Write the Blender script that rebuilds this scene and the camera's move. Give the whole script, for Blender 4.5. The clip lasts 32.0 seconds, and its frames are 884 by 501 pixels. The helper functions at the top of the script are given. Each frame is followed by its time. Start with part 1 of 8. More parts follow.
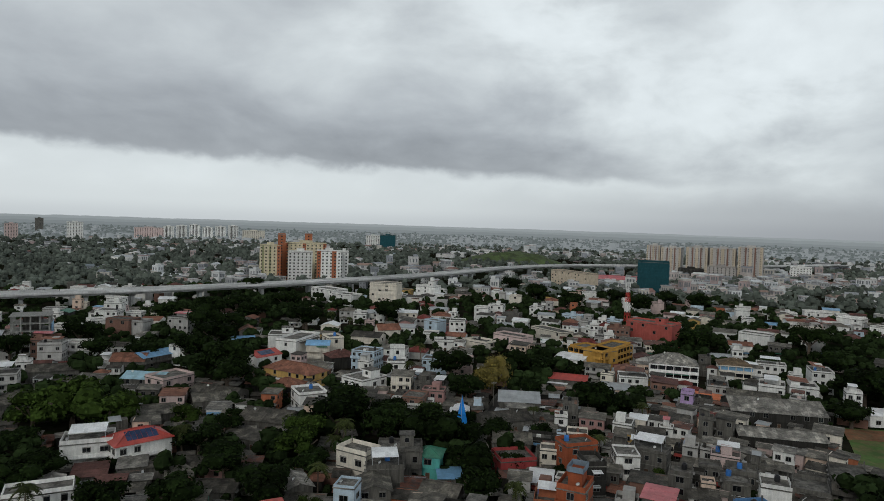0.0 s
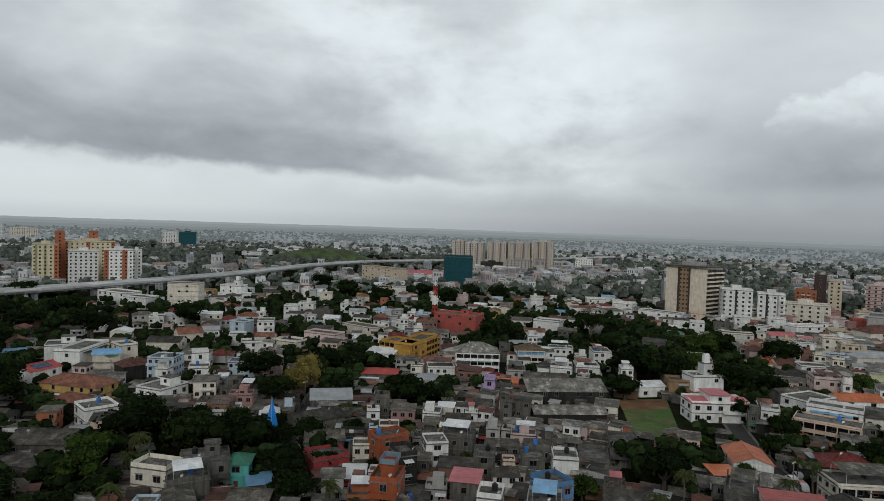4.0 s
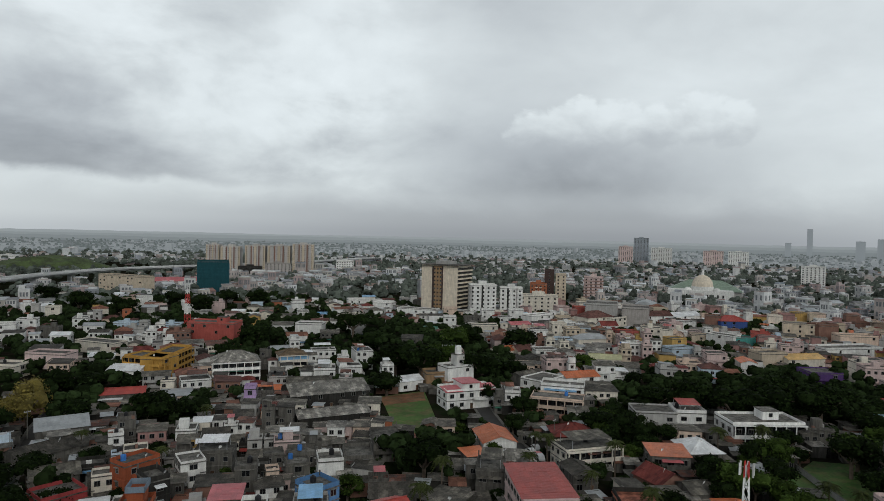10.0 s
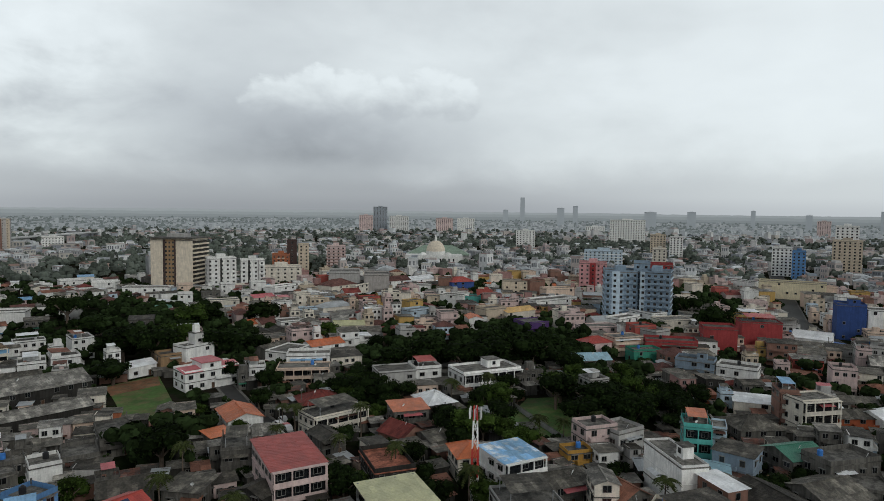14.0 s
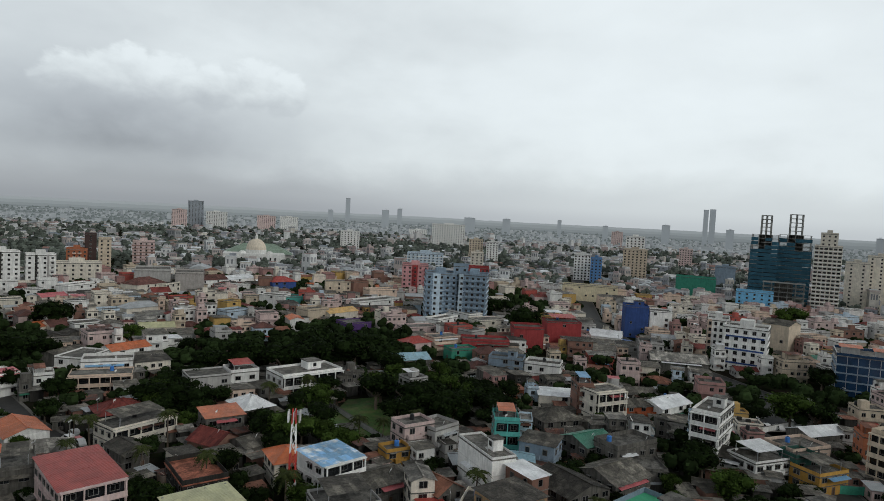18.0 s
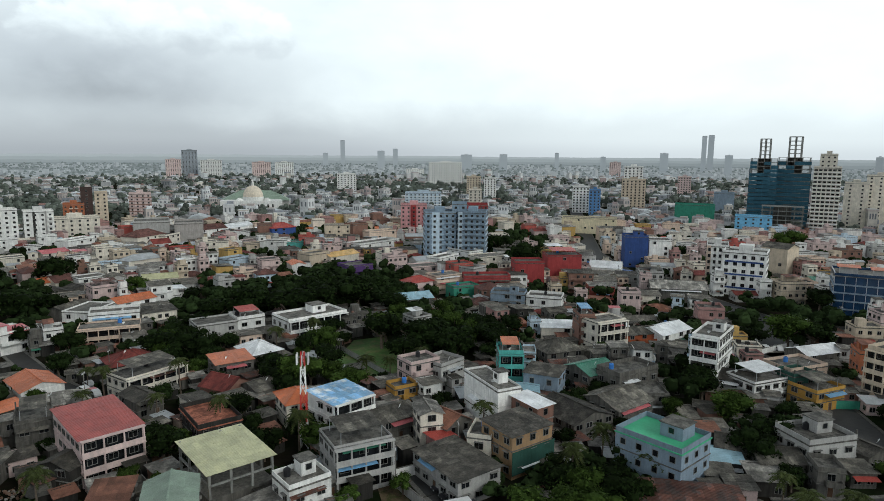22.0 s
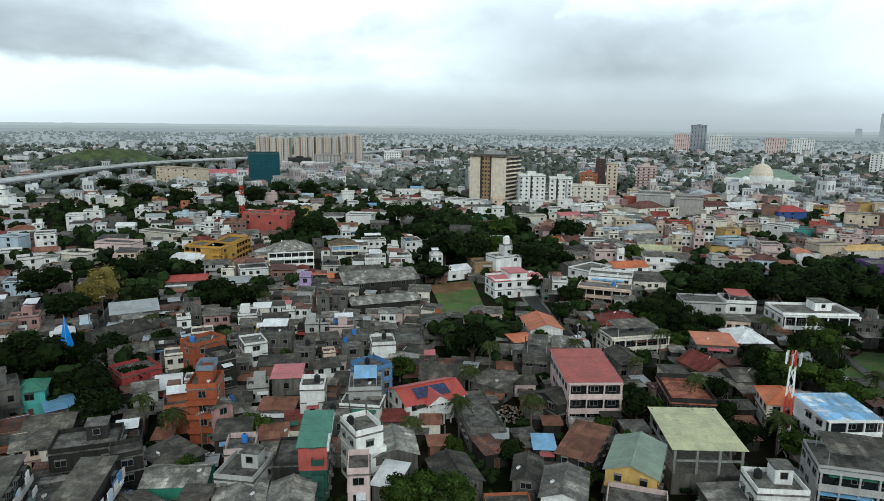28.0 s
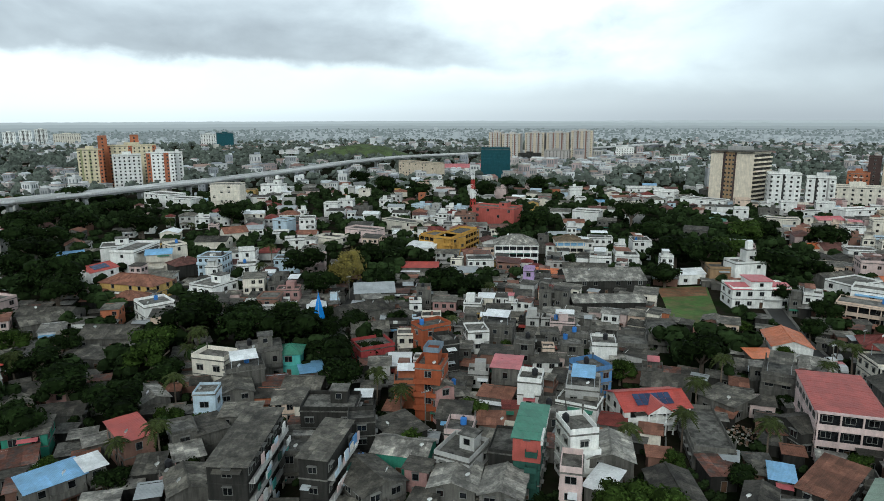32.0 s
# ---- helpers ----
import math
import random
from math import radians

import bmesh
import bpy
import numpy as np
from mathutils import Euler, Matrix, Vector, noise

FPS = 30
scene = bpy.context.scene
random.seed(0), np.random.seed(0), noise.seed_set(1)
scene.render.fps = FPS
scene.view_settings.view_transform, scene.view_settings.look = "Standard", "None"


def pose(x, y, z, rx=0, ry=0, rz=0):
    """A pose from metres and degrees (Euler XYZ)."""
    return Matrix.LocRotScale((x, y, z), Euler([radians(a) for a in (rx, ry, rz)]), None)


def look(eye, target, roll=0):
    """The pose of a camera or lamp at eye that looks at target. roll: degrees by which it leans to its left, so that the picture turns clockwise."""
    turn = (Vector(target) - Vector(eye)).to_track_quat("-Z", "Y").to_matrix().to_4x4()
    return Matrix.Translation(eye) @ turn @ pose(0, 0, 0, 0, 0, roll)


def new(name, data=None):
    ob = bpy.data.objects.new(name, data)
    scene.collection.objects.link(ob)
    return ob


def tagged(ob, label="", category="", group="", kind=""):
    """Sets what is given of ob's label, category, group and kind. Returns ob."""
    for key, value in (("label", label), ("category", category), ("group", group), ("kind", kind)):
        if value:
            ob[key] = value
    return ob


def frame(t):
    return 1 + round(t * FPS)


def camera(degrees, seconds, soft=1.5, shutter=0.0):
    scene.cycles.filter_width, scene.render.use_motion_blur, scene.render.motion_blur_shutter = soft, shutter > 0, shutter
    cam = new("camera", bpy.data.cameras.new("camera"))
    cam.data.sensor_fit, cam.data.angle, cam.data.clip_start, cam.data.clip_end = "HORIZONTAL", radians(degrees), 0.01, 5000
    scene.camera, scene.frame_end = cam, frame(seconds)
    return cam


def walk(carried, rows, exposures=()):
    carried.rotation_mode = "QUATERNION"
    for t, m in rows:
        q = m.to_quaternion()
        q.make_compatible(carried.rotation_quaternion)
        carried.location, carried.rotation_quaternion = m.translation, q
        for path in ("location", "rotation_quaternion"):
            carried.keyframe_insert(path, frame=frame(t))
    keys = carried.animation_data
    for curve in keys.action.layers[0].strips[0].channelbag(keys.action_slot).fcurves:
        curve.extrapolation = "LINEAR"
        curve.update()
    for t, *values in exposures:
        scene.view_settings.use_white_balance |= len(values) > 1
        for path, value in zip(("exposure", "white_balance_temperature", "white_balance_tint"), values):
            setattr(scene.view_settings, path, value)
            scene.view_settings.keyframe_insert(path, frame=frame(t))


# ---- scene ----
cam = camera(68.53, 32.0, soft=0.6)
EYE = 62.0
# seconds, tilt, lean and turn of the camera, which stands at one place high over the town
ROWS = [
    (0.0, 87.643, -1.828, 0.052),
    (0.5, 87.560, -2.032, -2.268),
    (1.0, 87.719, -1.753, -4.833),
    (1.5, 88.354, -1.787, -5.908),
    (2.0, 88.048, -1.761, -7.252),
    (2.5, 87.303, -2.113, -10.234),
    (3.0, 87.109, -1.762, -12.493),
    (3.5, 87.455, -1.743, -14.618),
    (5.5, 88.233, -0.976, -22.471),
    (6.0, 87.864, -0.420, -24.881),
    (6.5, 87.886, -0.112, -27.089),
    (7.0, 87.688, 0.421, -29.596),
    (7.5, 87.988, 0.419, -30.904),
    (8.0, 87.821, -0.482, -31.008),
    (8.5, 88.180, -0.717, -31.156),
    (9.0, 88.054, -1.151, -31.544),
    (9.5, 88.289, -1.500, -33.744),
    (10.0, 88.607, -1.284, -37.511),
    (10.5, 88.121, -1.575, -38.503),
    (11.0, 87.571, -3.227, -39.971),
    (11.5, 87.446, -1.482, -42.875),
    (12.0, 87.677, -2.613, -45.884),
    (12.5, 87.994, -1.936, -48.400),
    (13.0, 86.969, -1.325, -53.681),
    (13.5, 87.615, -1.069, -56.896),
    (14.0, 86.308, -0.674, -60.008),
    (14.5, 85.775, -0.457, -62.785),
    (16.5, 86.459, -2.355, -70.065),
    (17.0, 86.750, -2.917, -71.945),
    (17.5, 87.319, -2.824, -73.631),
    (18.0, 86.880, -3.028, -75.330),
    (18.5, 86.650, -2.711, -75.808),
    (19.0, 85.604, -1.942, -75.626),
    (19.5, 84.735, -1.342, -76.467),
    (20.0, 84.014, -1.104, -76.511),
    (20.5, 83.504, -1.453, -77.101),
    (21.0, 82.788, -0.839, -76.387),
    (21.5, 81.872, -1.165, -75.449),
    (22.0, 81.486, -0.465, -75.670),
    (22.5, 80.876, -0.897, -75.835),
    (23.0, 81.016, -0.551, -75.725),
    (23.5, 79.771, -0.097, -73.143),
    (24.0, 79.158, 0.367, -70.291),
    (24.5, 79.182, 0.717, -67.192),
    (25.0, 78.838, 0.400, -61.646),
    (25.5, 78.546, 0.454, -56.366),
    (26.0, 78.617, 0.984, -51.405),
    (26.5, 79.329, 0.744, -47.105),
    (28.5, 78.148, -0.265, -30.036),
    (29.0, 77.486, 0.589, -27.936),
    (29.5, 77.507, 0.929, -25.142),
    (30.0, 77.476, 0.931, -21.226),
    (30.5, 77.692, 0.631, -19.086),
    (31.0, 77.742, 0.163, -17.356),
    (31.5, 78.854, 0.202, -15.925),
    (32.0, 78.450, 0.182, -13.466),
]
EXPOSURES = [(0.0, -0.38, 6300, 7), (9.0, -0.38, 6300, 7), (14.0, -0.32, 6300, 7), (18.0, -0.30, 6300, 7), (21.0, 0.02, 6200, 5), (23.0, 0.17, 6100, 3), (26.0, 0.31, 5920, 0), (32.0, 0.33, 5920, 0)]
walk(cam, [(t, pose(0, 0, EYE, rx, ry, rz)) for t, rx, ry, rz in ROWS], EXPOSURES)

# ---- light ----
world = bpy.data.worlds.new("overcast_sky")
scene.world = world
world.use_nodes = True


def build_sky(nt):
    """Overcast deck: Nishita sky behind layered cloud, drawn by bearing and height in degrees."""
    nt.nodes.clear()
    N, L = nt.nodes.new, nt.links.new

    def m(op, a, b=None, c=None, clamp=False):
        n = N("ShaderNodeMath")
        n.operation, n.use_clamp = op, clamp
        for i, v in enumerate((a, b, c)):
            if v is None:
                continue
            if isinstance(v, (int, float)):
                n.inputs[i].default_value = v
            else:
                L(v, n.inputs[i])
        return n.outputs[0]

    def ramp(v, a, b, lo, hi):
        n = N("ShaderNodeMapRange")
        n.interpolation_type = "SMOOTHSTEP"
        L(v, n.inputs[0])
        for i, q in enumerate((a, b, lo, hi)):
            n.inputs[i + 1].default_value = q
        return n.outputs[0]

    def mix(a, b, f):
        return m("ADD", m("MULTIPLY", a, m("SUBTRACT", 1.0, f)), m("MULTIPLY", b, f))

    tc = N("ShaderNodeTexCoord")
    sep = N("ShaderNodeSeparateXYZ")
    L(tc.outputs["Generated"], sep.inputs[0])
    x, y, z = sep.outputs
    az = m("MULTIPLY", m("ARCTAN2", x, y), 57.29578)
    el = m("MULTIPLY", m("ARCSINE", z), 57.29578)

    def fbm(sx, sy, seed, detail, rough, dist=0.0):
        n, v = N("ShaderNodeTexNoise"), N("ShaderNodeCombineXYZ")
        n.inputs["Scale"].default_value, n.inputs["Detail"].default_value = 1.0, detail
        n.inputs["Roughness"].default_value, n.inputs["Distortion"].default_value = rough, dist
        L(m("MULTIPLY", az, sx), v.inputs[0])
        L(m("MULTIPLY", el, sy), v.inputs[1])
        v.inputs[2].default_value = seed
        L(v.outputs[0], n.inputs["Vector"])
        return m("SUBTRACT", n.outputs["Fac"], 0.5)

    def bell(a0, e0, ra, re, gain):
        u = m("POWER", m("ABSOLUTE", m("DIVIDE", m("SUBTRACT", az, a0), ra)), 2.0)
        v = m("POWER", m("ABSOLUTE", m("DIVIDE", m("SUBTRACT", el, e0), re)), 2.0)
        return m("MULTIPLY", m("EXPONENT", m("MULTIPLY", m("ADD", u, v), -1.0)), gain)

    broad, billow, fine = fbm(.035, .085, 2.0, 4, .5, .3), fbm(.085, .17, 7.0, 6, .55, .25), fbm(.30, .46, 4.0, 5, .56, .2)
    bright = m("ADD", CLOUD_LEVEL, m("ADD", m("MULTIPLY", broad, .52), m("ADD", m("MULTIPLY", billow, .34), m("MULTIPLY", fine, .09))))
    for a0, e0, ra, re, gain in SKY_BELLS:
        bright = m("ADD", bright, m("MULTIPLY", bell(a0, e0, ra, re, gain), m("ADD", 1.0, m("MULTIPLY", m("ADD", billow, fine), 1.6))))
    # thin bright cloud towards the city
    bright = m("ADD", bright, m("MULTIPLY", ramp(az, 60, 84, 0, .12), ramp(el, 1, 11, 0, 1)))
    # the heavy deck, whose ragged lower edge hangs over the viaduct
    under = m("SUBTRACT", m("ADD", el, m("ADD", m("MULTIPLY", billow, 3.4), m("MULTIPLY", fine, 1.5))), m("ADD", 3.9, m("MULTIPLY", az, -.03)))
    deck = m("MULTIPLY", ramp(under, 0, 1.1, 0, 1), ramp(m("ADD", az, m("MULTIPLY", m("ADD", billow, broad), 30.0)), 6, 42, 1, 0))
    shade = m("ADD", ramp(under, .5, 11, .46, .13), m("MULTIPLY", m("ADD", broad, billow), -.35))
    bright = m("MULTIPLY", bright, m("SUBTRACT", 1.0, m("MULTIPLY", deck, shade)))
    # the grey mass under the cumulus bank
    gloom = m("ADD", bell(49, 6.0, 14, 4.0, .46), bell(50, 4.0, 10, 1.1, .14))
    bright = m("MULTIPLY", bright, m("SUBTRACT", 1.0, m("MULTIPLY", gloom, m("ADD", 1.0, m("MULTIPLY", m("ADD", billow, fine), .55)))))
    # the bank's rounded heads, lit above and grey below
    head = None
    for a0, e0, r in CUMULUS:
        u = m("POWER", m("ABSOLUTE", m("DIVIDE", m("SUBTRACT", az, a0), r)), 2.0)
        v = m("POWER", m("ABSOLUTE", m("DIVIDE", m("SUBTRACT", el, e0), r * .86)), 2.0)
        q = m("SUBTRACT", 1.0, m("SQRT", m("ADD", u, v)))
        head = q if head is None else m("MAXIMUM", head, q)
    head = m("ADD", head, m("ADD", m("MULTIPLY", fine, 1.15), m("MULTIPLY", billow, .45)))
    bank = m("MULTIPLY", ramp(head, .0, .26, 0, .92), ramp(el, 6.0, 9.6, 0, 1))
    lit = m("ADD", ramp(m("ADD", el, m("MULTIPLY", fine, 4.0)), 6.4, 11.6, .55, 1.04), m("MULTIPLY", fine, .10))
    bright = mix(bright, lit, bank)
    # bright cloud saturates slowly
    bright = m("SUBTRACT", bright, m("MULTIPLY", m("MAXIMUM", m("SUBTRACT", bright, 1.0), 0.0), 0.5))
    # the pale strip under the deck and the mist towards the horizon
    low = m("ADD", ramp(az, -14, 44, .88, .47), ramp(az, 52, 96, 0, .32))
    bright = mix(bright, low, ramp(m("ADD", el, m("MULTIPLY", billow, 3.0)), 1.2, 5.0, 1, 0))
    bright = mix(bright, m("MULTIPLY", low, .86), ramp(el, -.2, 1.4, 1, 0))
    # overhead, out of view, the sky is dimmed to darken the ground
    bright = m("MULTIPLY", bright, ramp(z, 0.36, 0.85, 1.0, 0.17))
    tint = N("ShaderNodeMix")
    tint.data_type = "RGBA"
    L(ramp(bright, 0.3, 0.95, 0.0, 1.0), tint.inputs[0])
    tint.inputs[6].default_value = (0.935, 0.972, 1.045, 1)
    tint.inputs[7].default_value = (0.958, 0.997, 1.012, 1)
    col = N("ShaderNodeMix")
    col.data_type, col.blend_type = "RGBA", "MULTIPLY"
    col.inputs[0].default_value = 1.0
    L(tint.outputs[2], col.inputs[6])
    L(m("MAXIMUM", bright, 0.02), col.inputs[7])
    cloud = N("ShaderNodeBackground")
    L(col.outputs[2], cloud.inputs[0])
    cloud.inputs[1].default_value = SKY_STRENGTH
    sky = N("ShaderNodeTexSky")
    sky.sky_type, sky.sun_disc = "NISHITA", False
    sky.sun_elevation, sky.sun_rotation = radians(SUN_EL), radians(SUN_AZ)
    blue = N("ShaderNodeBackground")
    L(sky.outputs[0], blue.inputs[0])
    blue.inputs[1].default_value = 0.006
    add = N("ShaderNodeAddShader")
    L(cloud.outputs[0], add.inputs[0])
    L(blue.outputs[0], add.inputs[1])
    L(add.outputs[0], N("ShaderNodeOutputWorld").inputs[0])


SUN_EL, SUN_AZ = 36.0, 206.0
SKY_STRENGTH, CLOUD_LEVEL = 1.0, 0.93
# bearing, height, half width, half height, gain: where the cloud is thin or heavy
SKY_BELLS = [(27, 11, 6.5, 6, .26), (11, 18, 9, 8, .24), (31, 19, 7, 6, .08), (-28, 13, 22, 7, -.16), (41, 18, 10, 8, -.10), (19, 20, 4, 5, -.14), (-8, 17, 5, 3, .12), (80, 15, 8, 3, -.10)]
# bearing, height and reach of the cumulus heads
CUMULUS = [(45.5, 8.4, 3.0), (48.8, 9.8, 2.8), (52.3, 9.5, 2.8), (55.5, 9.0, 2.5), (58.8, 9.8, 2.7), (61.3, 9.3, 2.4)]
build_sky(world.node_tree)
sun = new("sun", bpy.data.lights.new("sun", "SUN"))
sun.data.energy, sun.data.angle, sun.data.color = 1.05, radians(24), (1.0, 0.96, 0.89)
sun.matrix_world = look((300 * math.sin(radians(SUN_AZ)), 300 * math.cos(radians(SUN_AZ)), 300 * math.tan(radians(SUN_EL))), (0, 0, 0))

# ---- materials ----
MATS = {}


def mat(name, col, rough=0.85, var=0.35, scale=0.35, streak=0.0, ribs=0.0, metal=0.0, island=0.0, obj=0.25, bump=0.3, spec=0.3, second=None, odd=0.0):
    """A weathered surface: blotches, fine grain, optional rain streaks, ribs and piece-by-piece variation."""
    if name in MATS:
        return MATS[name]
    M = bpy.data.materials.new(name)
    M.use_nodes = True
    nt = M.node_tree
    N, L = nt.nodes.new, nt.links.new
    bsdf = nt.nodes["Principled BSDF"]
    bsdf.inputs["Roughness"].default_value, bsdf.inputs["Metallic"].default_value = rough, metal
    bsdf.inputs["Specular IOR Level"].default_value = spec
    geo = N("ShaderNodeNewGeometry")
    pos = geo.outputs["Position"]

    def noise_of(vec, s, detail=4.0):
        n = N("ShaderNodeTexNoise")
        n.inputs["Scale"].default_value, n.inputs["Detail"].default_value = s, detail
        n.inputs["Roughness"].default_value = 0.62
        L(vec, n.inputs["Vector"])
        return n.outputs["Fac"]

    def rng(v, a, b, lo, hi):
        n = N("ShaderNodeMapRange")
        L(v, n.inputs[0])
        for i, q in enumerate((a, b, lo, hi)):
            n.inputs[i + 1].default_value = q
        return n.outputs[0]

    def mul(a, b):
        n = N("ShaderNodeMath")
        n.operation = "MULTIPLY"
        L(a, n.inputs[0])
        L(b, n.inputs[1])
        return n.outputs[0]

    blotch = rng(noise_of(pos, scale), 0.3, 0.7, 1.0 - var, 1.0 + var)
    grain = noise_of(pos, scale * 9.0, 3.0)
    value = mul(blotch, rng(grain, 0.3, 0.7, 1.0 - var * 0.6, 1.0 + var * 0.6))
    if streak:
        mp = N("ShaderNodeMapping")
        mp.inputs["Scale"].default_value = (1.0, 1.0, 0.12)
        L(pos, mp.inputs[0])
        value = mul(value, rng(noise_of(mp.outputs[0], 1.5, 6.0), 0.38, 0.60, 1.0 - streak, 1.0))
    if island:
        value = mul(value, rng(geo.outputs["Random Per Island"], 0, 1, 1.0 - island, 1.0 + island))
    if odd:
        # one sheet in eight is newer and paler
        value = mul(value, rng(geo.outputs["Random Per Island"], 0.87, 0.88, 1.0, 1.0 + odd))
    info = N("ShaderNodeObjectInfo")
    if obj:
        value = mul(value, rng(info.outputs["Random"], 0, 1, 1.0 - obj, 1.0 + obj))
    base = N("ShaderNodeMix")
    base.data_type, base.blend_type = "RGBA", "MULTIPLY"
    base.inputs[0].default_value = 1.0
    if second:
        two = N("ShaderNodeMix")
        two.data_type = "RGBA"
        two.inputs[6].default_value, two.inputs[7].default_value = (*col, 1), (*second, 1)
        L(rng(noise_of(pos, scale * 2.3, 6.0), 0.46, 0.58, 0, 1), two.inputs[0])
        L(two.outputs[2], base.inputs[6])
    else:
        base.inputs[6].default_value = (*col, 1)
    L(value, base.inputs[7])
    L(base.outputs[2], bsdf.inputs["Base Color"])
    bp = N("ShaderNodeBump")
    bp.inputs["Strength"].default_value, bp.inputs["Distance"].default_value = bump, 0.05
    height = grain
    if ribs:
        tc = N("ShaderNodeTexCoord")
        wv = N("ShaderNodeTexWave")
        wv.bands_direction = "X"
        wv.inputs["Scale"].default_value = 0.314 / ribs
        L(tc.outputs["Object"], wv.inputs["Vector"])
        height = wv.outputs["Fac"]
    L(height, bp.inputs["Height"])
    L(bp.outputs[0], bsdf.inputs["Normal"])
    MATS[name] = M
    return M


def palette(name, cols, rough=0.85, var=0.25, scale=0.05, spec=0.3, bump=0.2):
    """One surface in several colours, one colour for each separate piece."""
    M = mat(name, (1, 1, 1), rough, var, scale, 0.0, spec=spec, obj=0.0, bump=bump)
    nt = M.node_tree
    rampn = nt.nodes.new("ShaderNodeValToRGB")
    rampn.color_ramp.interpolation = "CONSTANT"
    el = rampn.color_ramp.elements
    for i, c in enumerate(cols):
        e = el[i] if i < 2 else el.new(i / len(cols))
        e.position, e.color = i / len(cols), (*c, 1)
    geo = next(n for n in nt.nodes if n.type == "NEW_GEOMETRY")
    mix = next(n for n in nt.nodes if n.type == "MIX" and n.blend_type == "MULTIPLY")
    nt.links.new(geo.outputs["Random Per Island"], rampn.inputs[0])
    nt.links.new(rampn.outputs[0], mix.inputs[6])
    return M


WALLS = {"white": (.80, .79, .755), "cream": (.70, .645, .55), "grey": (.135, .127, .112), "dark": (.034, .032, .028), "lightgrey": (.42, .41, .39),
         "yellow": (.55, .36, .12), "ochre": (.48, .27, .06), "orange": (.33, .085, .035), "pink": (.38, .22, .20), "pinkish": (.62, .48, .45),
         "red": (.42, .10, .08), "redwall": (.32, .05, .05), "lilac": (.42, .30, .50), "blue": (.10, .22, .42), "lightblue": (.50, .60, .68),
         "bluegrey": (.22, .28, .34), "green": (.05, .25, .17), "darkgreen": (.03, .09, .07), "teal": (.10, .38, .34), "brown": (.22, .12, .09),
         "tan": (.55, .46, .35), "tanbrown": (.34, .22, .12), "peach": (.62, .48, .38), "navy": (.04, .08, .24), "frame": (.30, .30, .28), "purple": (.10, .05, .18), "greenish": (.34, .34, .18), "darkbrown": (.07, .045, .04), "mist": (.78, .81, .84), "bone": (.80, .70, .56), "skyblue": (.20, .48, .72), "net_teal": (.014, .072, .088), "net_blue": (.034, .105, .150), "brick": (.40, .14, .07), "taupe": (.40, .37, .345), "taupelight": (.52, .49, .46), "steelblue": (.25, .33, .41), "rose": (.60, .31, .31), "palegold": (.66, .58, .40), "greyblue": (.33, .36, .39)}
WALL_WORDS = {"grey": "bare grey cement", "dark": "dark weathered cement", "lightgrey": "pale grey", "pinkish": "pale pink", "redwall": "deep red",
              "lightblue": "pale blue", "bluegrey": "blue-grey", "darkgreen": "dark green", "tanbrown": "tan brown", "navy": "navy blue",
              "frame": "open concrete-framed", "net_teal": "teal netted", "net_blue": "blue netted", "brick": "brick orange", "steelblue": "steel blue", "palegold": "pale yellow", "rose": "rose pink", "white": "white plastered", "cream": "cream plastered"}
ROOFS = {"bluewhite": ((.20, .42, .66), "blue and white metal sheet"), "asb": ((.081, .075, .063), "weathered grey asbestos sheet"), "asbnew": ((.160, .152, .136), "pale grey asbestos sheet"), "asbold": ((.047, .043, .036), "blackened asbestos sheet"), "conc": ((.152, .144, .127), "stained concrete"), "tile": ((.205, .092, .060), "terracotta tile"),
         "redtile": ((.18, .042, .034), "dark red tile"), "darktile": ((.12, .055, .045), "dark brown tile"), "redsheet": ((.40, .062, .047), "red metal sheet"),
         "pinksheet": ((.52, .14, .15), "faded pink metal sheet"), "orange": ((.56, .155, .055), "bright orange sheet"), "rust": ((.13, .055, .038), "rusty red sheet"),
         "blue": ((.20, .40, .62), "blue metal sheet"), "lightblue": ((.32, .50, .58), "light blue metal sheet"), "green": ((.05, .20, .13), "green metal sheet"),
         "greygreen": ((.22, .29, .22), "grey-green metal sheet"), "olive": ((.46, .45, .26), "pale olive metal sheet"), "white": ((.78, .79, .79), "white metal sheet"),
         "lightgrey": ((.40, .42, .43), "light grey metal sheet"), "thatch": ((.13, .095, .06), "brown shingle"), "greenfloor": ((.08, .42, .22), "green-coated concrete"),
         "banner": ((.02, .25, .75), "blue cloth"), "yellowsheet": ((.66, .42, .15), "yellow metal sheet"), "brickfloor": ((.36, .13, .08), "red brick-strewn concrete")}


def wall_mat(k):
    return mat("wall_" + k, WALLS[k], 0.9, 0.16, 0.4, streak=0.45 if k in ("grey", "dark", "frame") else 0.17, obj=0.14)


